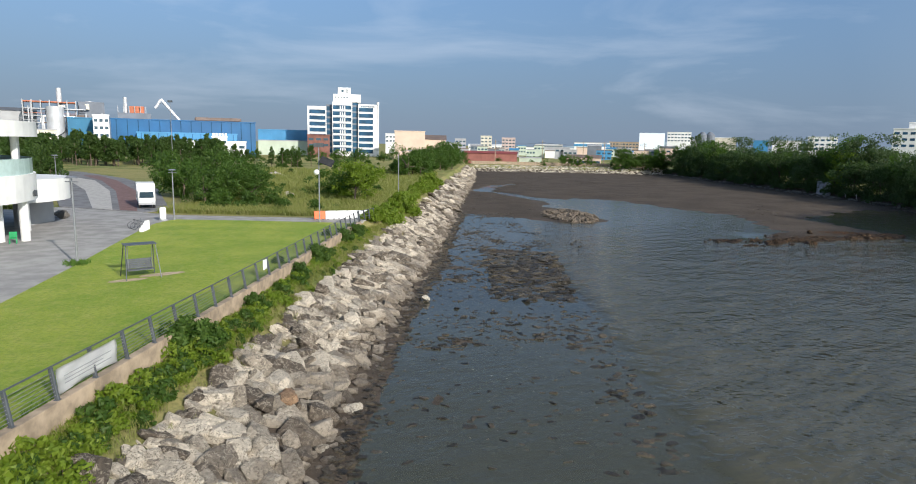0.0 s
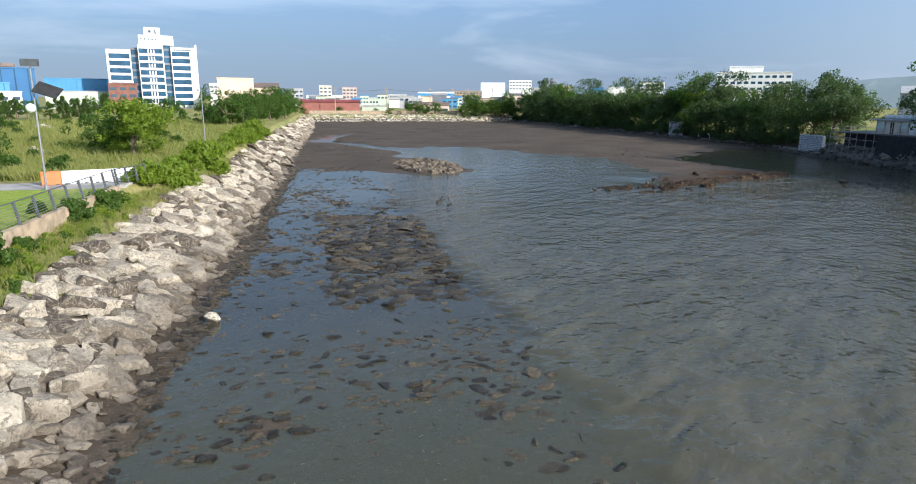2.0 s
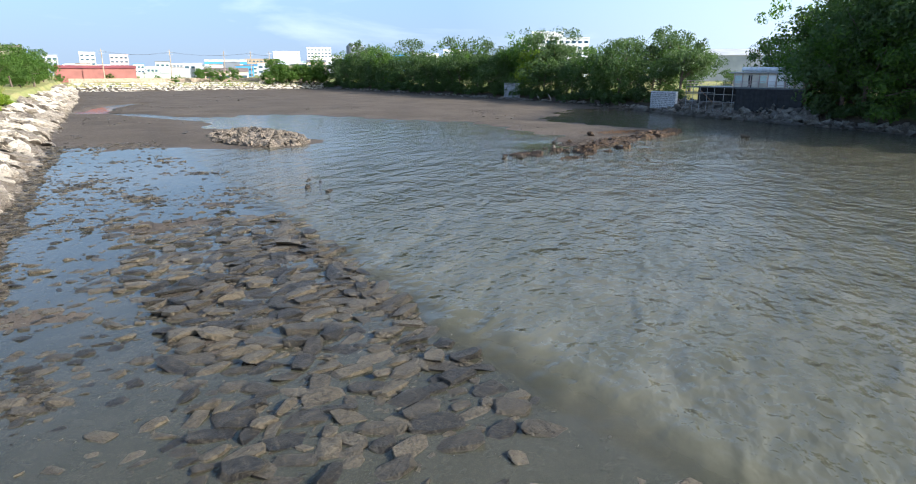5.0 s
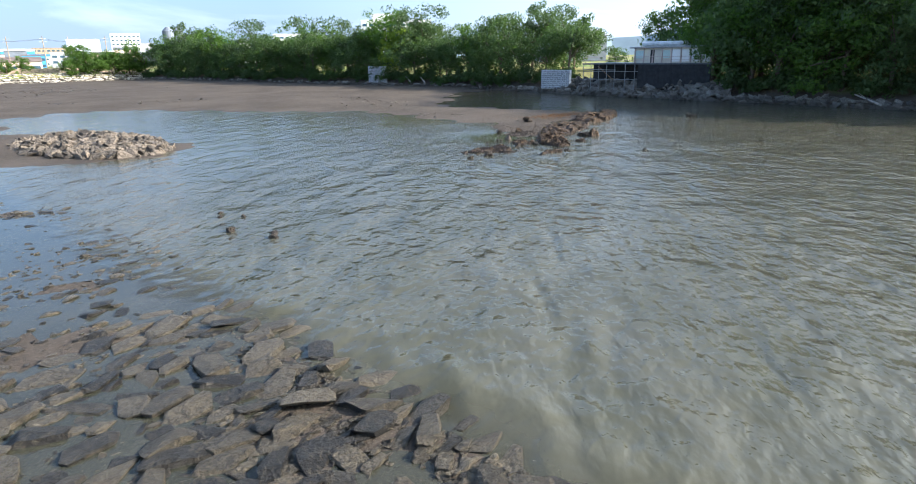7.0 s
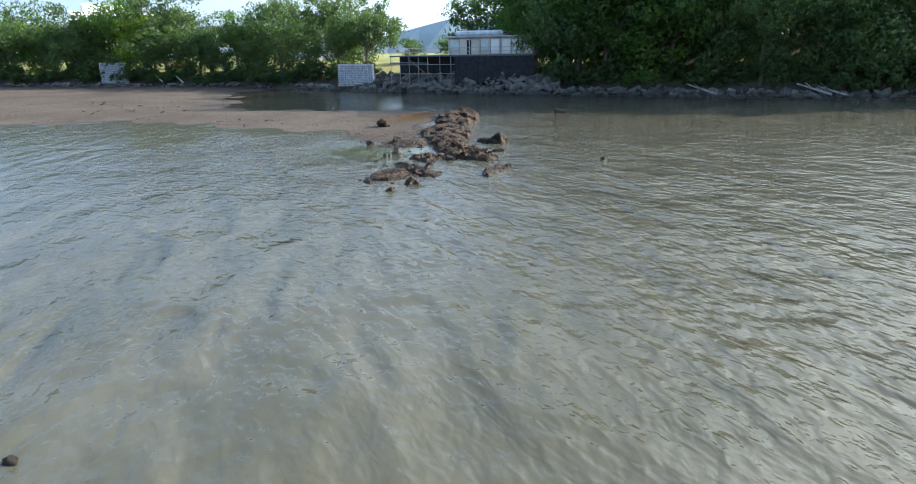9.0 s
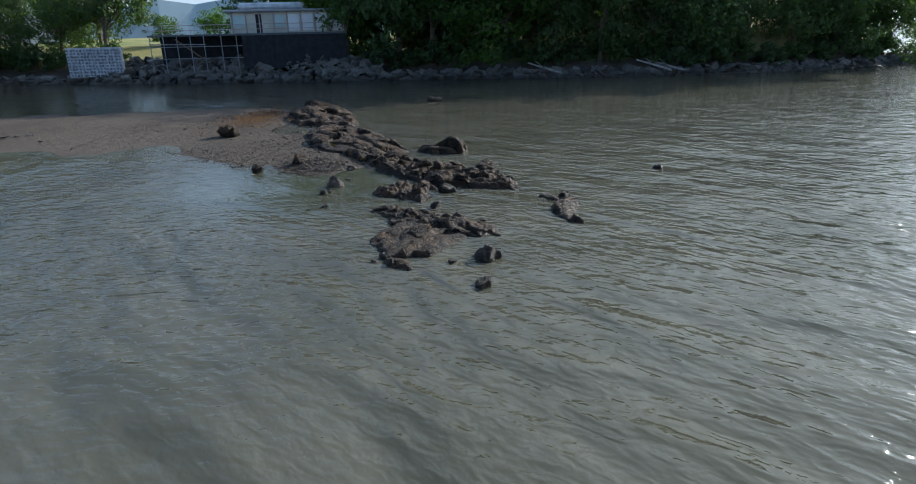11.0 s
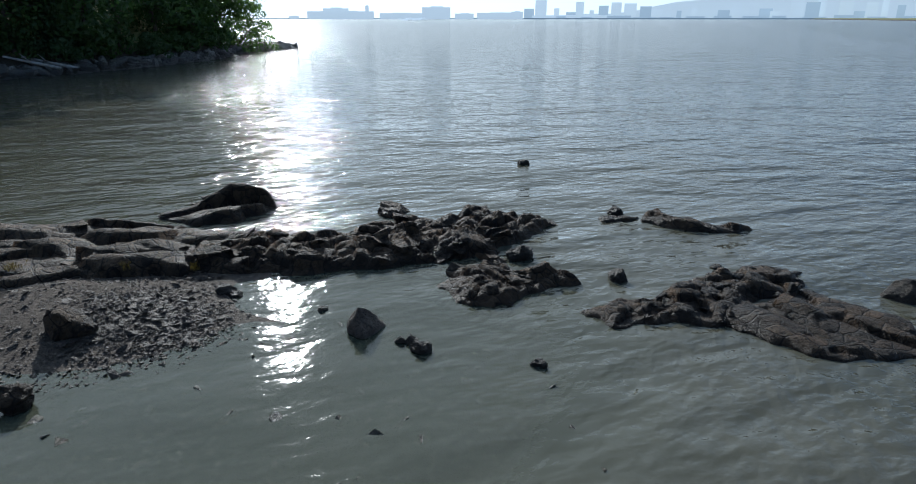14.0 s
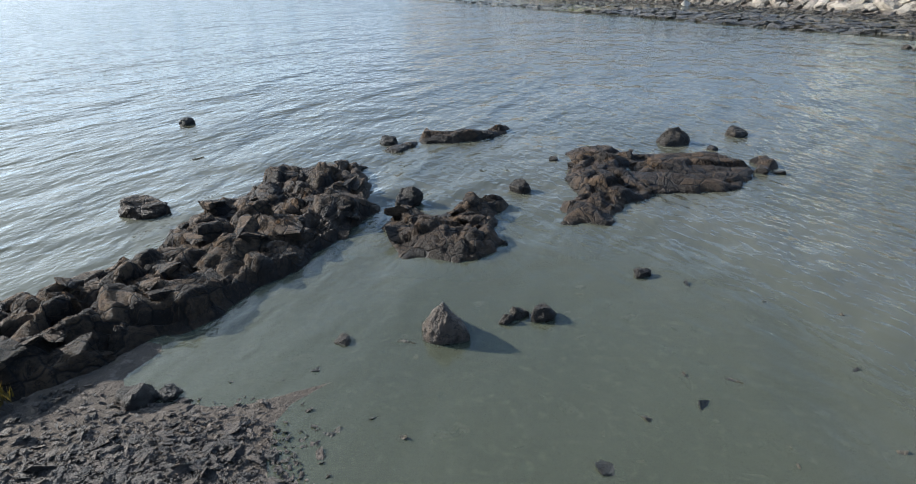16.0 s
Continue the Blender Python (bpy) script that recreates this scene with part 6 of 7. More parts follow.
spots += [(6 + 4.1 * k, 326 + 22 * (k * 5 % 4), 0.42 + 0.09 * (k * 3 % 4)) for k in range(26)]
spots += [(55, 309, 0.95), (60, 310, 0.8), (64, 311, 0.8), (86, 308, 0.7), (93, 306, 0.8), (43, 312, 0.5), (76, 310, 0.45)]
spots = [q for q in spots if q[1] > 200 or float(near_line(np.array(q[0]), np.array(q[1]), ROAD)) > 8.5]
plant(meadow_trees, spots, rng)
dark_bush = [shrub("shrub", 4.0, 2.6, MATS["leaf_mid"], 350 + i, "dark green bush in the rough meadow", 40, 44, 0.2) for i in range(3)]
spots = [(-24, 86, 0.9), (-27, 85, 1.0), (-29.5, 82, 0.9), (-22, 84, 0.7), (-32, 79, 0.7), (-19, 88, 0.6), (-17, 80, 0.5)]
spots += [(rng.uniform(-75, -8), rng.uniform(85, 260), rng.uniform(0.3, 0.8)) for _ in range(70)]
plant(dark_bush, [q for q in spots if q[0] < float(interp(q[1], CREST)) - 3 and float(near_line(np.array(q[0]), np.array(q[1]), ROAD)) > 9], rng)


def pine(seed):
    r = np.random.RandomState(seed)
    t = thing("pine_tree", 0, 0, 0, 0, "dark green pine in a planted belt", "tree", "pines")
    bm = tube(bmesh.new(), (0, 0, -0.2), (0.3, 0.2, 6.5), 0.16, 0.05)
    centres = []
    for k in range(46):
        z = r.uniform(1.8, 7.6)
        a, q = r.uniform(0, 6.28), (8.3 - z) * 0.42 * math.sqrt(r.uniform(0.1, 1))
        centres.append((q * math.cos(a), q * math.sin(a), z, r.uniform(0.45, 0.8)))
        if k % 4 == 0:
            tube(bm, (0.04 * z, 0.03 * z, z - 0.4), (q * math.cos(a), q * math.sin(a), z), 0.04, 0.015, 5)
    part("trunk", bm, MATS["bark"], t)
    leaf_cloud("crown", centres, 30, 0.30, MATS["pine"], t, r)
    return t


pines = [pine(370 + i) for i in range(3)]
spots = []
for k in range(130):
    az, d = -35.5 + 15.5 * k / 130 + rng.uniform(-0.3, 0.3), rng.uniform(225, 292)
    spots.append((d * math.sin(radians(az)), d * math.cos(radians(az)), rng.uniform(0.9, 1.12)))
for k in range(44):
    az, d = rng.uniform(-37, -32.0), rng.uniform(112, 215)
    spots.append((d * math.sin(radians(az)), d * math.cos(radians(az)), rng.uniform(0.75, 1.15)))
for k in range(18):
    az, d = rng.uniform(-20, -12), rng.uniform(205, 290)
    spots.append((d * math.sin(radians(az)), d * math.cos(radians(az)), rng.uniform(0.55, 0.9)))
plant(pines, spots, rng)


def blades(name, n, place, h, mat, label, category, seed, wide=0.012):
    """Thin leaning grass blades; place gives a spot and its ground."""
    r = np.random.RandomState(seed)
    verts, faces = [], []
    for _ in range(n):
        x, y, z, f = place(r)
        for _ in range(7):
            a, lean, hh = r.uniform(0, 6.28), r.uniform(0.1, 0.55), h * f * r.uniform(0.6, 1.2)
            bx, by = x + r.normal(0, 0.09 * f), y + r.normal(0, 0.09 * f)
            dx, dy = math.cos(a), math.sin(a)
            w = wide * f
            k = len(verts)
            verts += [(bx - dy * w, by + dx * w, z), (bx + dy * w, by - dx * w, z), (bx + dx * lean * hh * 0.4, by + dy * lean * hh * 0.4, z + hh * 0.6), (bx + dx * lean * hh, by + dy * lean * hh, z + hh)]
            faces += [(k, k + 1, k + 2), (k + 2, k + 3, k)]
    return tagged(mesh_object(name, verts, faces, mat), label, category, kind="stuff")


def meadow_spot(r):
    while True:
        y = 76 + 110 * r.uniform(0, 1) ** 1.7
        x = r.uniform(-62, -5)
        if x < float(interp(y, CREST)) - 0.3 and not (x < -35 and abs(x + 0.66 * y - 14) < 12):
            return x, y, drop(x, y) - 0.02, 1.0 + y * 0.006


blades("meadow_grass", 11000, meadow_spot, 0.55, MATS["grass"], "tall yellow-green wild grass of the meadow", "grass", 8, 0.035)


def slope_spot(r):
    y = r.uniform(14, 100)
    x = float(interp(y, CREST)) + abs(r.normal(0.7, 0.7)) * (1 if y < 72 else 0.6)
    return x, y, drop(x, y) + 0.15, 0.8


blades("slope_grass", 3600, slope_spot, 0.4, MATS["grass"], "tufts of grass among the upper revetment stones", "grass", 9, 0.014)


def lawn_edge(r):
    k = r.uniform(0, 1)
    return (-25.6 + r.normal(0, 0.35), 43.9 + r.normal(0, 0.35), 3.82, 0.6) if k < 0.1 else (wall_x(8 + 62 * k) - 0.35 + r.normal(0, 0.1), 8 + 62 * k, 3.82, 0.35)


blades("lawn_edge_grass", 1300, lawn_edge, 0.5, MATS["grass_green"], "longer grass left along the fence and lamp foot", "grass", 10, 0.016)


def salt_spot(r):
    return 57 + r.normal(0, 2.2) + 4, 97.2 + r.normal(0, 0.8), 0.28, 0.6


blades("salt_plants", 420, salt_spot, 0.16, MATS["salt_red"], "low red saltmarsh plants beside the rocks", "plants", 11, 0.03)
for k, (x, y, z) in enumerate(((47.95, 90.15, 0.12), (48.9, 90.7, 0.2), (50.4, 91.6, 0.3), (5.0, 47.5, 0.0), (5.6, 46.6, 0.0))):
    blades("salt_plant", 5, lambda r, x=x, y=y, z=z: (x + r.normal(0, 0.04), y + r.normal(0, 0.04), z, 0.4), 0.35, MATS["salt_orange"], "small orange saltwort growing in shallow water", "plant", 12 + k, 0.02)

# ---- buildings beyond ----
def at_bearing(az, dist):
    return 0.7 + dist * math.sin(radians(az)), 0.7 + dist * math.cos(radians(az))


def px_z(el, dist):
    return 12.64 + dist * math.tan(radians(el))


def tower():
    t = thing("office_tower", *at_bearing(-10.1, 400), 3.5, 10.1, "white ten-storey office tower with blue ribbon windows", "building")
    for x0, x1, y0, top in ((-21.1, -10.0, -8, 29.8), (-6.5, 5.3, -9, 32.6), (8.8, 20.4, -8, 31.6)):
        wall_part = part("wall", box(bmesh.new(), x0, x1, y0, 8, 0, top, 0.1), MATS["white"], t)
        for k in range(8):
            z = top - 4.4 - 3.55 * k
            part("window", box(bmesh.new(), x0 + (1.2 if x0 < -15 else 0.4), x1 - (2.6 if x1 > 15 else 0.5), y0 - 0.12, y0 + 0.4, z, z + 2.35), MATS["window_blue"], wall_part)
            if -10 < x0 < 0:
                for j in range(3):
                    part("pier", box(bmesh.new(), -2.0 + j * 1.3, -1.4 + j * 1.3, y0 - 0.2, y0, z, z + 1.9), MATS["white"], wall_part)
    for x0, x1, top in ((-10.0, -6.5, 30.2), (5.3, 8.8, 33.0)):
        recess = part("glazed_recess", box(bmesh.new(), x0, x1, -6, 8, 0, top), MATS["window_blue"], t)
        for k in range(9):
            part("spandrel", box(bmesh.new(), x0, x1, -6.15, -6, 1.5 + 3.55 * k, 2.6 + 3.55 * k), MATS["slate"], recess)
    part("fin", box(bmesh.new(), 20.4, 21.3, -8.4, 8, 0, 33.2), MATS["white"], t)
    part("crown_block", box(bmesh.new(), -5.8, 10.5, -7, 7, 32.6, 37.3, 0.1), MATS["white"], t)
    for k in range(5):
        part("window", box(bmesh.new(), -4.9 + 1.7 * k, -4.1 + 1.7 * k, -7.1, -6.8, 35.0, 35.7), MATS["window"], t)
    part("penthouse", box(bmesh.new(), -3.1, 4.5, -6, 6, 37.3, 41.2, 0.1), MATS["white"], t)
    part("window", box(bmesh.new(), -1.0, 0.4, -6.1, -5.8, 38.6, 39.8), MATS["window"], t)
    part("window", box(bmesh.new(), 2.0, 2.6, -6.1, -5.8, 38.0, 40.4), MATS["window"], t)
    for k in range(8):
        part("lettering", box(bmesh.new(), 10.5 + 1.05 * k, 11.2 + 1.05 * k, -8.15, -8.0, 29.9, 30.6), MATS["window_blue"], t)


tower()


def hall(az0, az1, dist, top_el, mat, label, depth=30.0, roof=None, bands=(), windows=0, win_mat="window", ridge=0.0, ribs=0, rib_mat=None, base=3.0, cat="building", group="far buildings"):
    """A building whose front spans two bearings at a distance, with its roof edge at an elevation."""
    x0, y0 = at_bearing(az0, dist)
    x1, y1 = at_bearing(az1, dist)
    w, top = math.hypot(x1 - x0, y1 - y0), px_z(top_el, dist) - base
    t = thing(cat.replace(" ", "_"), (x0 + x1) / 2, (y0 + y1) / 2, base, math.degrees(math.atan2(y1 - y0, x1 - x0)), label, cat, group)
    bm = box(bmesh.new(), -w / 2, w / 2, 0, depth, 0, top)
    wall_part = part("wall", bm, MATS[mat], t)
    if ridge:
        bm = bmesh.new()
        v = [bm.verts.new(p) for p in ((-w / 2 - 0.3, -0.4, top), (w / 2 + 0.3, -0.4, top), (w / 2 + 0.3, depth / 2, top + ridge), (-w / 2 - 0.3, depth / 2, top + ridge), (-w / 2 - 0.3, depth + 0.4, top), (w / 2 + 0.3, depth + 0.4, top))]
        for f in ((0, 1, 2, 3), (3, 2, 5, 4), (0, 3, 4), (1, 5, 2), (0, 4, 5, 1)):
            bm.faces.new([v[i] for i in f])
        bmesh.ops.recalc_face_normals(bm, faces=bm.faces)
        part("roof", bm, MATS[roof or "grey"], t)
    else:
        part("roof", box(bmesh.new(), -w / 2 - 0.25, w / 2 + 0.25, -0.25, depth + 0.25, top, top + 0.5), MATS[roof or mat], t)
    for z0, z1, m in bands:
        part("band", box(bmesh.new(), -w / 2, w / 2, -0.12, 0.2, top * z0, top * z1), MATS[m], wall_part)
    for row in range(windows):
        n = max(3, int(w / 3.4))
        zz = top - 2.2 - row * 3.3
        for k in range(n):
            cx = -w / 2 + (k + 0.5) * w / n
            if zz > 0.6:
                part("window", box(bmesh.new(), cx - w / n * 0.32, cx + w / n * 0.32, -0.08, 0.2, zz - 0.6, zz + 0.7), MATS[win_mat], wall_part)
    for k in range(ribs):
        cx = -w / 2 + (k + 0.5) * w / ribs
        part("rib", box(bmesh.new(), cx - 0.15, cx + 0.15, -0.25, 0.1, 0, top), MATS[rib_mat or mat], wall_part)
    return t, w, top


# blue works on the far side of the trees
f, w, top = hall(-28.4, -17.5, 338, 1.38, "blue", "long bright blue steel factory hall", 40, "blue", ribs=14, rib_mat="window_blue", cat="factory hall")
part("roof_monitor", box(bmesh.new(), w / 2 - 28, w / 2 - 6, 8, 14, top + 0.5, top + 2.4, 0.5), MATS["brown_roof"], f)
f, w, top = hall(-26.6, -19.0, 328, 0.38, "light_blue", "light blue lean-to along the factory hall", 9, "light_blue", ribs=12, rib_mat="blue", cat="factory hall")
f, w, top = hall(-23.8, -18.3, 312, -0.25, "white", "low white office wing in front of the factory", 10, "white", windows=1, cat="office")
f, w, top = hall(-21.0, -19.8, 311, 0.15, "white", "white entrance block of the factory office", 6, "white", windows=1, cat="office")
for k in range(5):
    part("roof_letter", box(bmesh.new(), -w / 2 + 0.3 + 1.3 * k, -w / 2 + 1.2 + 1.3 * k, 0, 0.3, top + 0.5, top + 1.8), MATS["white"], f)
hall(-17.3, -12.4, 420, 0.85, "light_blue", "pale blue workshop with a stepped roof", 30, "light_blue", bands=((0.45, 0.62, "blue"),), ribs=16, cat="factory hall")
hall(-17.3, -12.0, 405, -0.05, "pale_green", "pale green low workshop", 10, "grey", ribs=8, cat="factory hall")
hall(-29.6, -28.5, 330, 1.62, "white", "white stair block with small windows", 10, "white", windows=3, cat="factory hall")
hall(-31.3, -29.4, 345, 1.35, "teal", "teal clad plant building", 20, "teal", ribs=5, cat="factory hall")
hall(-37.5, -33.2, 370, 1.75, "grey", "long grey works shed", 30, "dark_roof", ridge=2.0, cat="factory hall")
hall(-36.5, -32.0, 335, 0.4, "cream", "pale low works building behind the trees", 12, "grey", windows=1, cat="factory hall")


def works():
    """Steel process structure with a silo, pipes and stack."""
    t = thing("process_plant", *at_bearing(-31.8, 355), 3.5, 31.8, "grey process plant of steel frames, silo, pipes and stack", "industrial plant")
    for k in range(8):
        z = 3.2 * k + 2
        part("deck", box(bmesh.new(), -14, 7, 0, 10, z, z + 0.5), MATS["grey" if k < 7 else "orange_steel"], t)
    for x in (-14, -10.5, -7, -3.5, 0, 3.5, 7):
        for y in (0, 10):
            part("column", box(bmesh.new(), x - 0.22, x + 0.22, y - 0.22, y + 0.22, 0, 25.5), MATS["grey"], t)
    part("silo", tube(bmesh.new(), (-1.5, -3, 4), (-1.5, -3, 22.5), 3.6, seg=28), MATS["silo"], t, "bright galvanised cylindrical silo")
    bm = bmesh.new()
    for a in range(24):
        t0, t1 = a * 0.26, (a + 1) * 0.26
        tube(bm, (-1.5 + 3.75 * math.cos(t0 + 3.6), -3 + 3.75 * math.sin(t0 + 3.6), 6 + a * 0.6), (-1.5 + 3.75 * math.cos(t1 + 3.6), -3 + 3.75 * math.sin(t1 + 3.6), 6.6 + a * 0.6), 0.25, seg=5)
    part("spiral_stair", bm, MATS["dark_steel"], t)
    for sx in (-4, 1):
        part("silo_leg", box(bmesh.new(), sx - 0.4, sx + 0.4, -5, -1, 0, 4), MATS["grey"], t)
    part("chimney", tube(bmesh.new(), (0.5, 5, 22), (0.5, 5, 31.5), 1.1, seg=16), MATS["silo"], t)
    part("upper_house", box(bmesh.new(), 8, 19, 2, 14, 0, 25.5), MATS["slate"], t)
    part("upper_house", box(bmesh.new(), 4, 12, 1, 10, 12, 19), MATS["brown_roof"], t)
    part("pipe", tube(bmesh.new(), (3.5, -1, 2), (3.5, -1, 20), 0.7, seg=12), MATS["silo"], t)
    part("pipe", tube(bmesh.new(), (-6.2, -1, 1), (-6.2, -1, 18), 0.5, seg=12), MATS["silo"], t)
    part("pipe", tube(bmesh.new(), (-6.2, -1, 18), (6, -1, 18), 0.5, seg=12), MATS["silo"], t)
    part("tank", tube(bmesh.new(), (12, 0, 12), (16, 0, 12), 1.8, seg=16), MATS["silo"], t)
    wr = random.Random(17)
    for k in range(16):
        x, z0 = wr.uniform(-13.5, 18), wr.uniform(1, 10)
        part("pipe", tube(bmesh.new(), (x, -0.8 - wr.uniform(0, 1.5), z0), (x, -0.8, z0 + wr.uniform(6, 15)), wr.uniform(0.15, 0.45), seg=8), MATS["silo" if k % 3 else "grey"], t)
    for k in range(14):
        x, z = wr.uniform(-13, 8), wr.uniform(4, 23)
        part("duct", tube(bmesh.new(), (x, -1.2, z), (x + wr.uniform(3, 8), -1.2, z), wr.uniform(0.2, 0.5), seg=8), MATS["silo" if k % 2 else "brown_roof"], t)
    for k in range(12):
        x, z = -14 + 3.5 * wr.randint(0, 5), 2 + 3.2 * wr.randint(0, 6)
        part("brace", tube(bmesh.new(), (x, -0.3, z), (x + 3.5, -0.3, z + 3.2), 0.16, seg=5), MATS["grey"], t)
    for k in range(9):
        x, z = wr.uniform(-13, 15), 2.5 + 3.2 * wr.randint(0, 6)
        part("vessel", box(bmesh.new(), x, x + wr.uniform(1.5, 3.5), -0.2, 3, z, z + wr.uniform(1.4, 2.6), 0.15), MATS[wr.choice(("cream", "brown_roof", "slate", "silo"))], t)
    for k in range(5):
        part("guard_rail", box(bmesh.new(), -14, 7, -0.15, -0.05, 5.2 + 3.2 * k + 1.3, 5.2 + 3.2 * k + 1.5), MATS["orange_steel" if k == 4 else "grey"], t)
    u = thing("rooftop_plant", *at_bearing(-26.6, 362), 20.5, 26.6, "rooftop filters with orange railings and a bent duct", "industrial plant")
    part("frame", box(bmesh.new(), -8, 7, 0, 6, 0, 4.2), MATS["slate"], u)
    for k in range(6):
        part("railing", box(bmesh.new(), -8 + 2.5 * k, -7.7 + 2.5 * k, -0.3, 0, 4.2, 7.5), MATS["grey"], u)
    part("filter_bank", box(bmesh.new(), -3, 4, 1, 5, 4.2, 7.6), MATS["orange_steel"], u)
    part("chimney", tube(bmesh.new(), (-4.5, 3, 4), (-4.5, 3, 12), 0.9, seg=12), MATS["silo"], u)
    bm = tube(bmesh.new(), (9, 2, 7), (12, 2, 11.5), 0.8, seg=12)
    tube(bm, (12, 2, 11.5), (20, 2, 1.5), 0.8, seg=12)
    part("duct", bm, MATS["silo"], u)
    part("vent", tube(bmesh.new(), (-20, 3, 2), (-20, 3, 9), 2.0, seg=16), MATS["silo"], u)


works()
# town at the head of the inlet
hall(-13.2, -11.3, 372, 0.5, "brick_red", "red brick building in front of the tower", 12, "brick_red", windows=2)
f, w, top = hall(-5.6, -2.9, 352, 1.0, "peach", "peach rendered hall with a sloping dark roof", 22, "peach", windows=0)
f, w, top = hall(-2.9, -1.0, 356, 0.35, "peach", "lower peach rendered hall with a brown roof", 22, "brown_roof", ridge=2.6)
hall(-6.4, -5.5, 520, 0.75, "white", "white block behind the peach hall", 14, windows=2)
hall(0.6, 5.4, 330, -0.78, "red_wall", "long low building with a red sheet roof", 12, "red_roof", ridge=1.2)
hall(1.0, 5.2, 782, -0.1, "white", "long white works hall", 25, "white", ridge=2.0, windows=1)
hall(2.1, 3.1, 640, 0.75, "cream", "beige apartment block with small windows", 14, windows=4)
hall(4.0, 5.2, 660, 0.62, "pink", "pale pink apartment block", 14, windows=4)
hall(5.3, 7.0, 748, -0.2, "white", "white workshop with a row of windows", 14, windows=2)
hall(7.0, 9.4, 816, 0.1, "grey", "pale grey works hall", 18, "white", windows=1)
hall(-1.1, 0.5, 799, 0.05, "white", "white workshop with a flat roof", 14, windows=1)
hall(-0.2, 0.8, 560, 0.45, "grey", "grey works block with a flat roof", 14, windows=2)
hall(9.6, 11.0, 731, -0.2, "white", "white workshop with a flat roof", 14, windows=1)
hall(10.4, 13.5, 697, 0.35, "white", "white hall with a blue band", 22, "grey", bands=((0.72, 0.9, "light_blue"),), windows=1)
hall(9.8, 12.8, 335, -0.98, "peach", "low peach house with a brown roof", 9, "brown_roof", ridge=1.6, windows=1)
hall(5.6, 7.6, 336, -1.1, "pale_green", "low pale green shed by the bank", 6, "grey")
hall(13.4, 15.9, 748, 0.45, "concrete", "grey concrete factory with windows", 16, windows=4)
# the haze before these towers is the glow of their wall material
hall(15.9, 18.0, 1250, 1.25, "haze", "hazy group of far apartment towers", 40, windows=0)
hall(18.2, 20.1, 731, 1.35, "white", "white factory block with roof tanks", 16, windows=3)
hall(20.1, 21.0, 765, 0.75, "grey", "grey works block with a flat roof", 12)
hall(21.9, 23.6, 748, 0.95, "cream", "cream works block with a white roof", 16, "white")
hall(24.9, 26.0, 620, 0.75, "light_blue", "pale blue works roof behind trees", 14)
hall(26.3, 28.4, 560, 0.75, "white", "long white hall behind trees", 14)
hall(28.8, 30.8, 560, 1.1, "white", "white office with ribbon windows", 14, windows=3, win_mat="window_blue")
hall(34.3, 39.6, 420, 1.75, "white", "white office block with glazed front", 16, windows=3, win_mat="window_blue")
hall(35.2, 37.6, 426, 2.2, "white", "white rooftop storey of the office block", 10)
hall(45.8, 50.5, 300, 0.1, "grey", "wide warehouse with a curved grey roof", 40, "grey", ridge=3.0, base=3.0)
for az, d in ((21.0, 445), (21.6, 446)):
    x, y = at_bearing(az, d)
    t = thing("silo", x, y, 3.0, 0, "dark steel silo beside the factory", "silo", "silos")
    part("drum", tube(bmesh.new(), (0, 0, 0), (0, 0, px_z(1.15, d) - 3), 3.0, seg=16), MATS["slate"], t)
    part("cap", tube(bmesh.new(), (0, 0, px_z(1.15, d) - 3), (0, 0, px_z(1.15, d) - 1), 3.0, 1.0, 16), MATS["slate"], t)
town = random.Random(61)
ROOFS = {"white": "dull white", "grey": "grey", "cream": "cream", "pale_green": "pale green", "light_blue": "light blue", "peach": "peach", "slate": "slate grey"}
for k in range(30):
    az = -1.5 + 0.86 * k + town.uniform(-0.25, 0.25)
    wall_mat = town.choice(list(ROOFS))
    hall(az, az + town.uniform(0.7, 1.7), town.uniform(470, 640), town.uniform(-0.5, 0.1), wall_mat, "low " + ROOFS[wall_mat] + " workshop in the town beyond the bank", 12, town.choice(("white", "grey", "light_blue", "brown_roof", "dark_roof")), ridge=town.choice((0.0, 0.0, 1.6)), windows=town.choice((0, 1, 2)), group="town workshops")
bank_wall = thing("boundary_wall", 0, 318, 2.8, 0, "low beige concrete boundary wall behind the bank", "wall", kind="structure")
for k in range(20):
    boxed("panel", (8 + 4.6 * k, 12.55 + 4.6 * k, 0, 0.25, 0, 1.7), MATS["concrete"], bank_wall)
for k, (x, y) in enumerate(((20, 322), (44, 324), (66, 330), (75, 322), (84, 326), (94, 318))):
    p = thing("utility_pole", x, y, 2.8, 0, "grey concrete utility pole with cross-arms", "utility pole", "utility poles")
    part("pole", tube(bmesh.new(), (0, 0, 0), (0, 0, 12.5), 0.2, 0.13), MATS["concrete"], p)
    for z in (11.6, 10.6):
        part("cross_arm", box(bmesh.new(), -1.1, 1.1, -0.07, 0.07, z, z + 0.14), MATS["steel"], p)
cables = thing("power_cables", 0, 0, 0, 0, "thin black power lines strung between poles", "cable")
runs = ((20, 322), (44, 324), (75, 322), (94, 318))
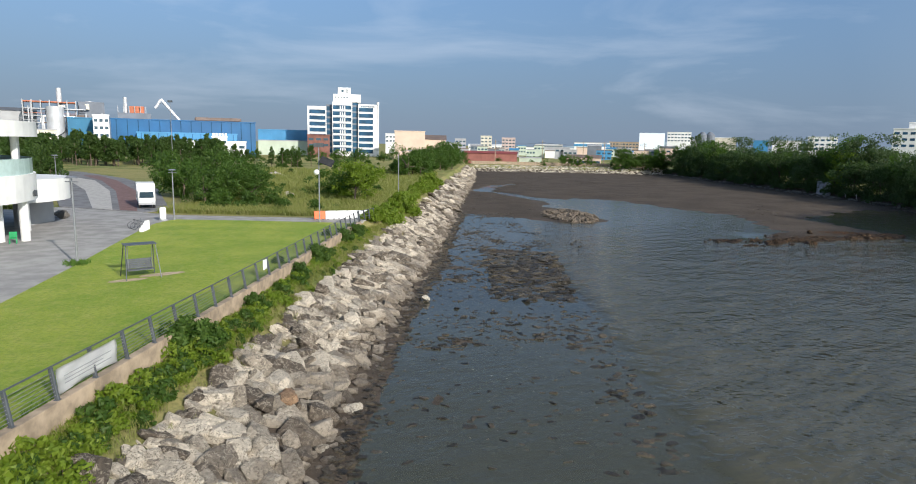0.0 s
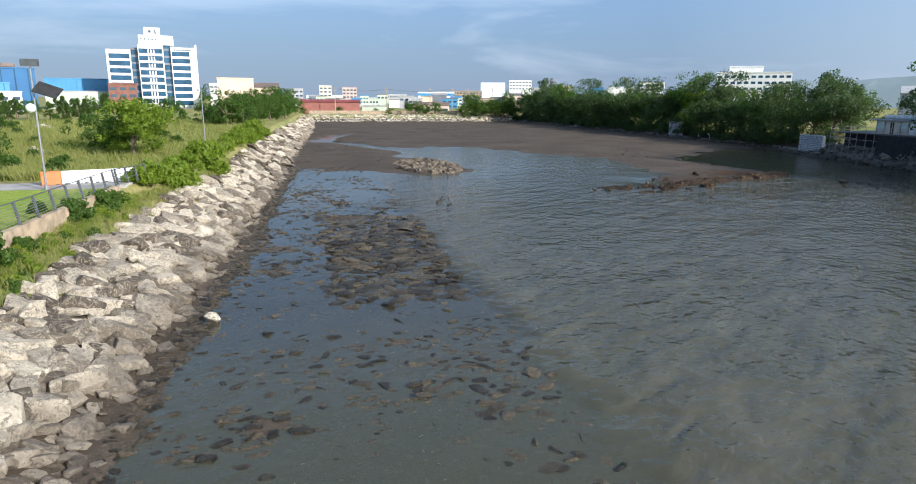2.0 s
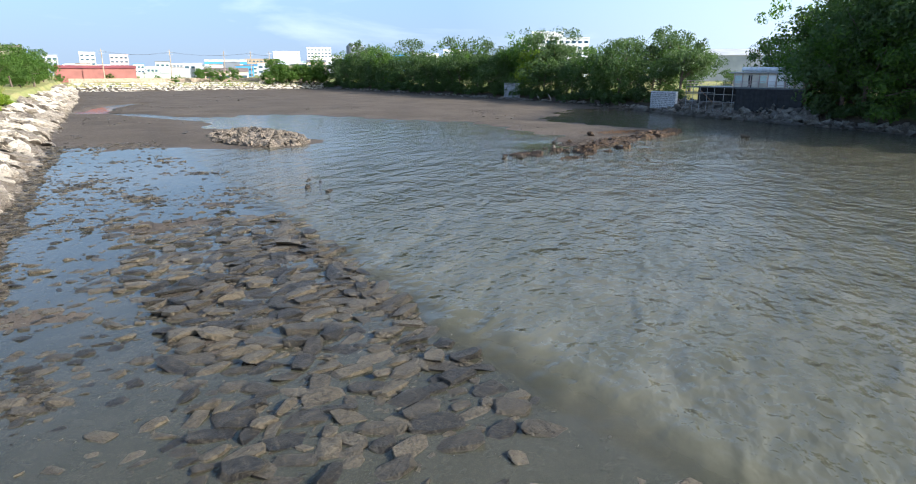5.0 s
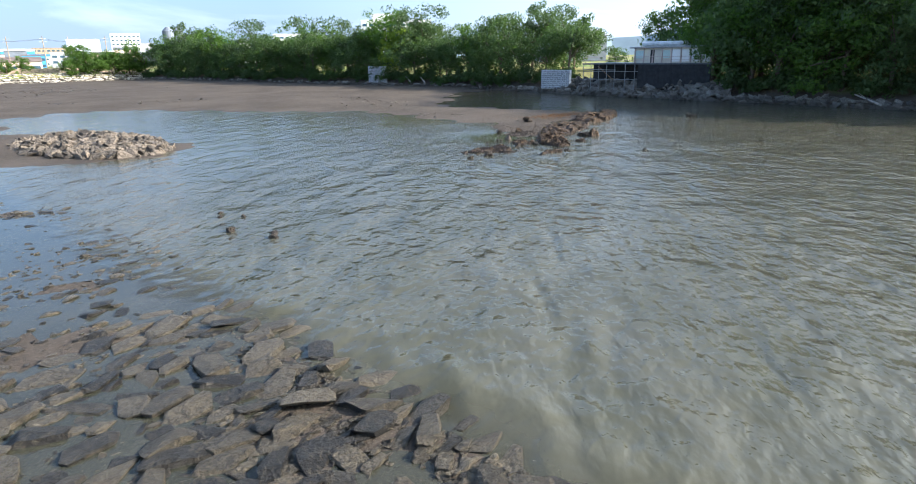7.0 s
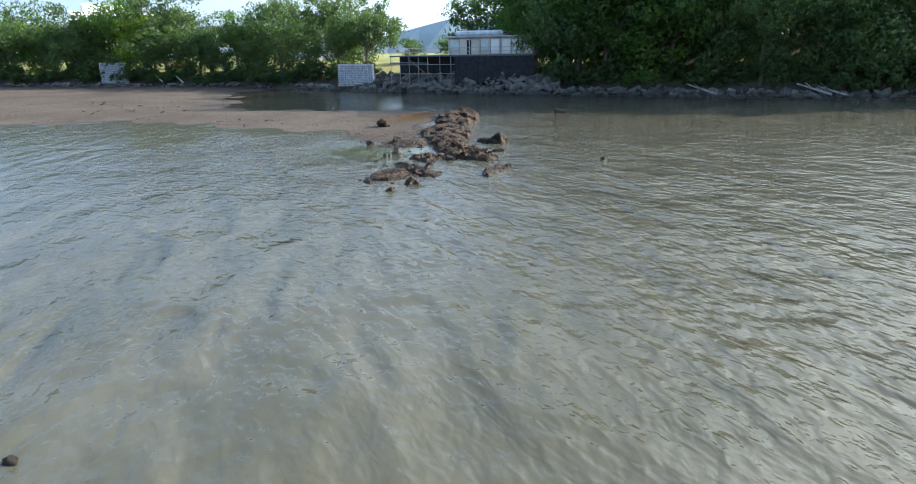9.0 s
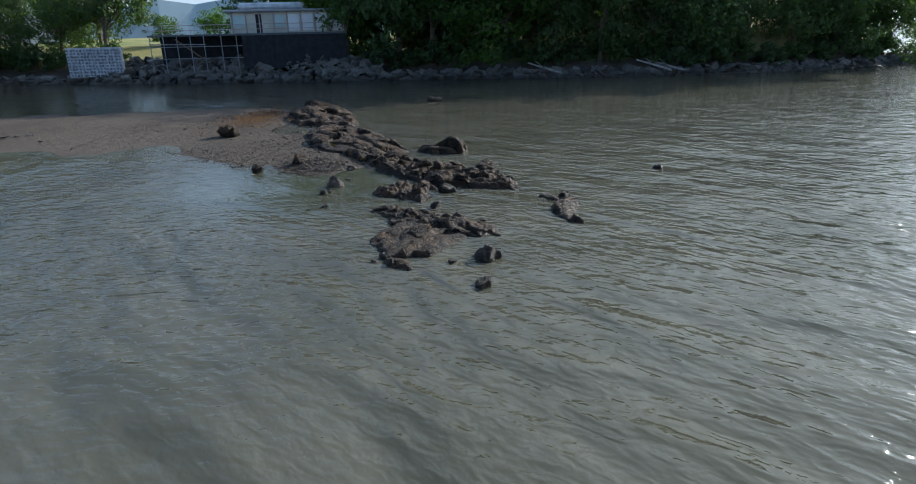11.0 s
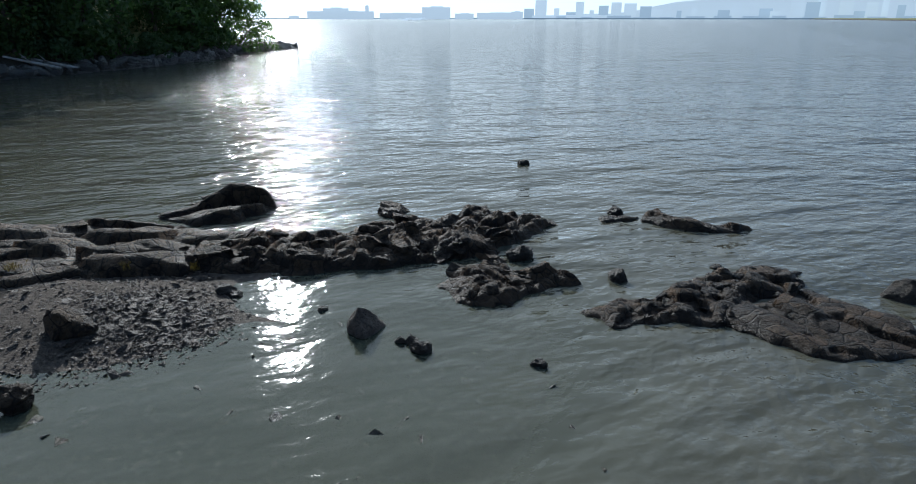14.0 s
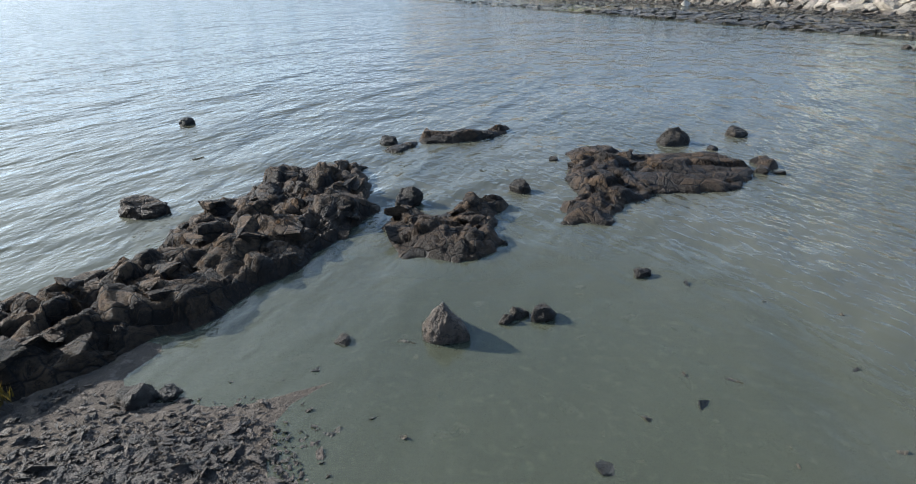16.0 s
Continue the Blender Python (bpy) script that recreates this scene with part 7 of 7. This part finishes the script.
for (xa, ya), (xb, yb) in zip(runs, runs[1:]):
    for off in (-0.9, 0.9):
        bm = bmesh.new()
        pts = [Vector((xa + (xb - xa) * k / 8 + off, ya + (yb - ya) * k / 8, 14.4 - 1.1 * 4 * (k / 8) * (1 - k / 8))) for k in range(9)]
        for a, b in zip(pts, pts[1:]):
            tube(bm, a, b, 0.03, seg=4)
        part("cable", bm, MATS["dark_steel"], cables)

# ---- far shore across the bay ----
mole = thing("breakwater", 0, 0, 0, 0, "long dark breakwater on the far side of the bay", "breakwater", kind="structure")
# the breakwater's haze is put in as its material's glow
part("bank", box(bmesh.new(), -2600, 2900, -2930, -2900, -2, 4.5), MATS["haze_breakwater"], mole)
cr = np.random.RandomState(12)


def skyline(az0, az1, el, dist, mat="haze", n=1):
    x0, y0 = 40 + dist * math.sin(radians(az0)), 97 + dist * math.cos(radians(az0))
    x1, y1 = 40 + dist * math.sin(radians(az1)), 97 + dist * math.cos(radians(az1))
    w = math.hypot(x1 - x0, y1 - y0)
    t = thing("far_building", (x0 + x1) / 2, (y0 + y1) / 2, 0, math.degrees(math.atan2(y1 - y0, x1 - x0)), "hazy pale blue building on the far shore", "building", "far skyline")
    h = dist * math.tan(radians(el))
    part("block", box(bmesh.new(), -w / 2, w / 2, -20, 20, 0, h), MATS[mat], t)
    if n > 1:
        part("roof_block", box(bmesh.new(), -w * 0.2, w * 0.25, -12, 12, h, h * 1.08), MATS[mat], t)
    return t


# skyline blocks glow blue-grey: distance haze is put into their material
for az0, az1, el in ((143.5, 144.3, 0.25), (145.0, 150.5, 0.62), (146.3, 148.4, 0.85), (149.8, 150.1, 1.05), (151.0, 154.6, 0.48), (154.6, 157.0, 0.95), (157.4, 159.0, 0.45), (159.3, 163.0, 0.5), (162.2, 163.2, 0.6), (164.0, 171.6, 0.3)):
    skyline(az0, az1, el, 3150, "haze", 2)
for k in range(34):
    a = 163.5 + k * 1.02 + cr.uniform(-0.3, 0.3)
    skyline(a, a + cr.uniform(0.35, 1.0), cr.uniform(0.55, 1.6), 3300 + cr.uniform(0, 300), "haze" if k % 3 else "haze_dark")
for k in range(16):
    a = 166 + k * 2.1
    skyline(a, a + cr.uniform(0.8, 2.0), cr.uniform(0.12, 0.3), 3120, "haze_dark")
# hills share the glowing haze colour of the skyline
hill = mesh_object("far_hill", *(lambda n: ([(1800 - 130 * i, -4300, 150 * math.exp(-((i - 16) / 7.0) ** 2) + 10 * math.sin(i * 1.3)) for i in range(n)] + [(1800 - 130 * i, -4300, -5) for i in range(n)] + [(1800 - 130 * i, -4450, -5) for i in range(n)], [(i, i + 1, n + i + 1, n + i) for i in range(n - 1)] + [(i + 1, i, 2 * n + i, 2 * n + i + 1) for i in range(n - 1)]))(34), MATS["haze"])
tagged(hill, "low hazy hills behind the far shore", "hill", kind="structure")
for k, (az, d) in enumerate(((18, 1500), (46, 900), (70, 900))):
    x, y = at_bearing(az, d)
    n = 25
    pts = [(x + (i - 12) * 40 * math.cos(radians(az)), y - (i - 12) * 40 * math.sin(radians(az)), (26 + 10 * k) * math.exp(-((i - 12) / 6.0) ** 2) * (1 + 0.12 * math.sin(i * 2.1))) for i in range(n)]
    back_pts = [(p[0] + 60 * math.sin(radians(az)), p[1] + 60 * math.cos(radians(az)), -2) for p in pts]
    front = [(p[0] - 40 * math.sin(radians(az)), p[1] - 40 * math.cos(radians(az)), -2) for p in pts]
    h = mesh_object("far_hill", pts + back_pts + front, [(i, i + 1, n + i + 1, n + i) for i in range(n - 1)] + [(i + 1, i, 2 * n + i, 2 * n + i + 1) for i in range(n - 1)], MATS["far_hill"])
    tagged(h, "distant wooded hill, pale blue-grey with haze put into its colour", "hill", kind="structure")
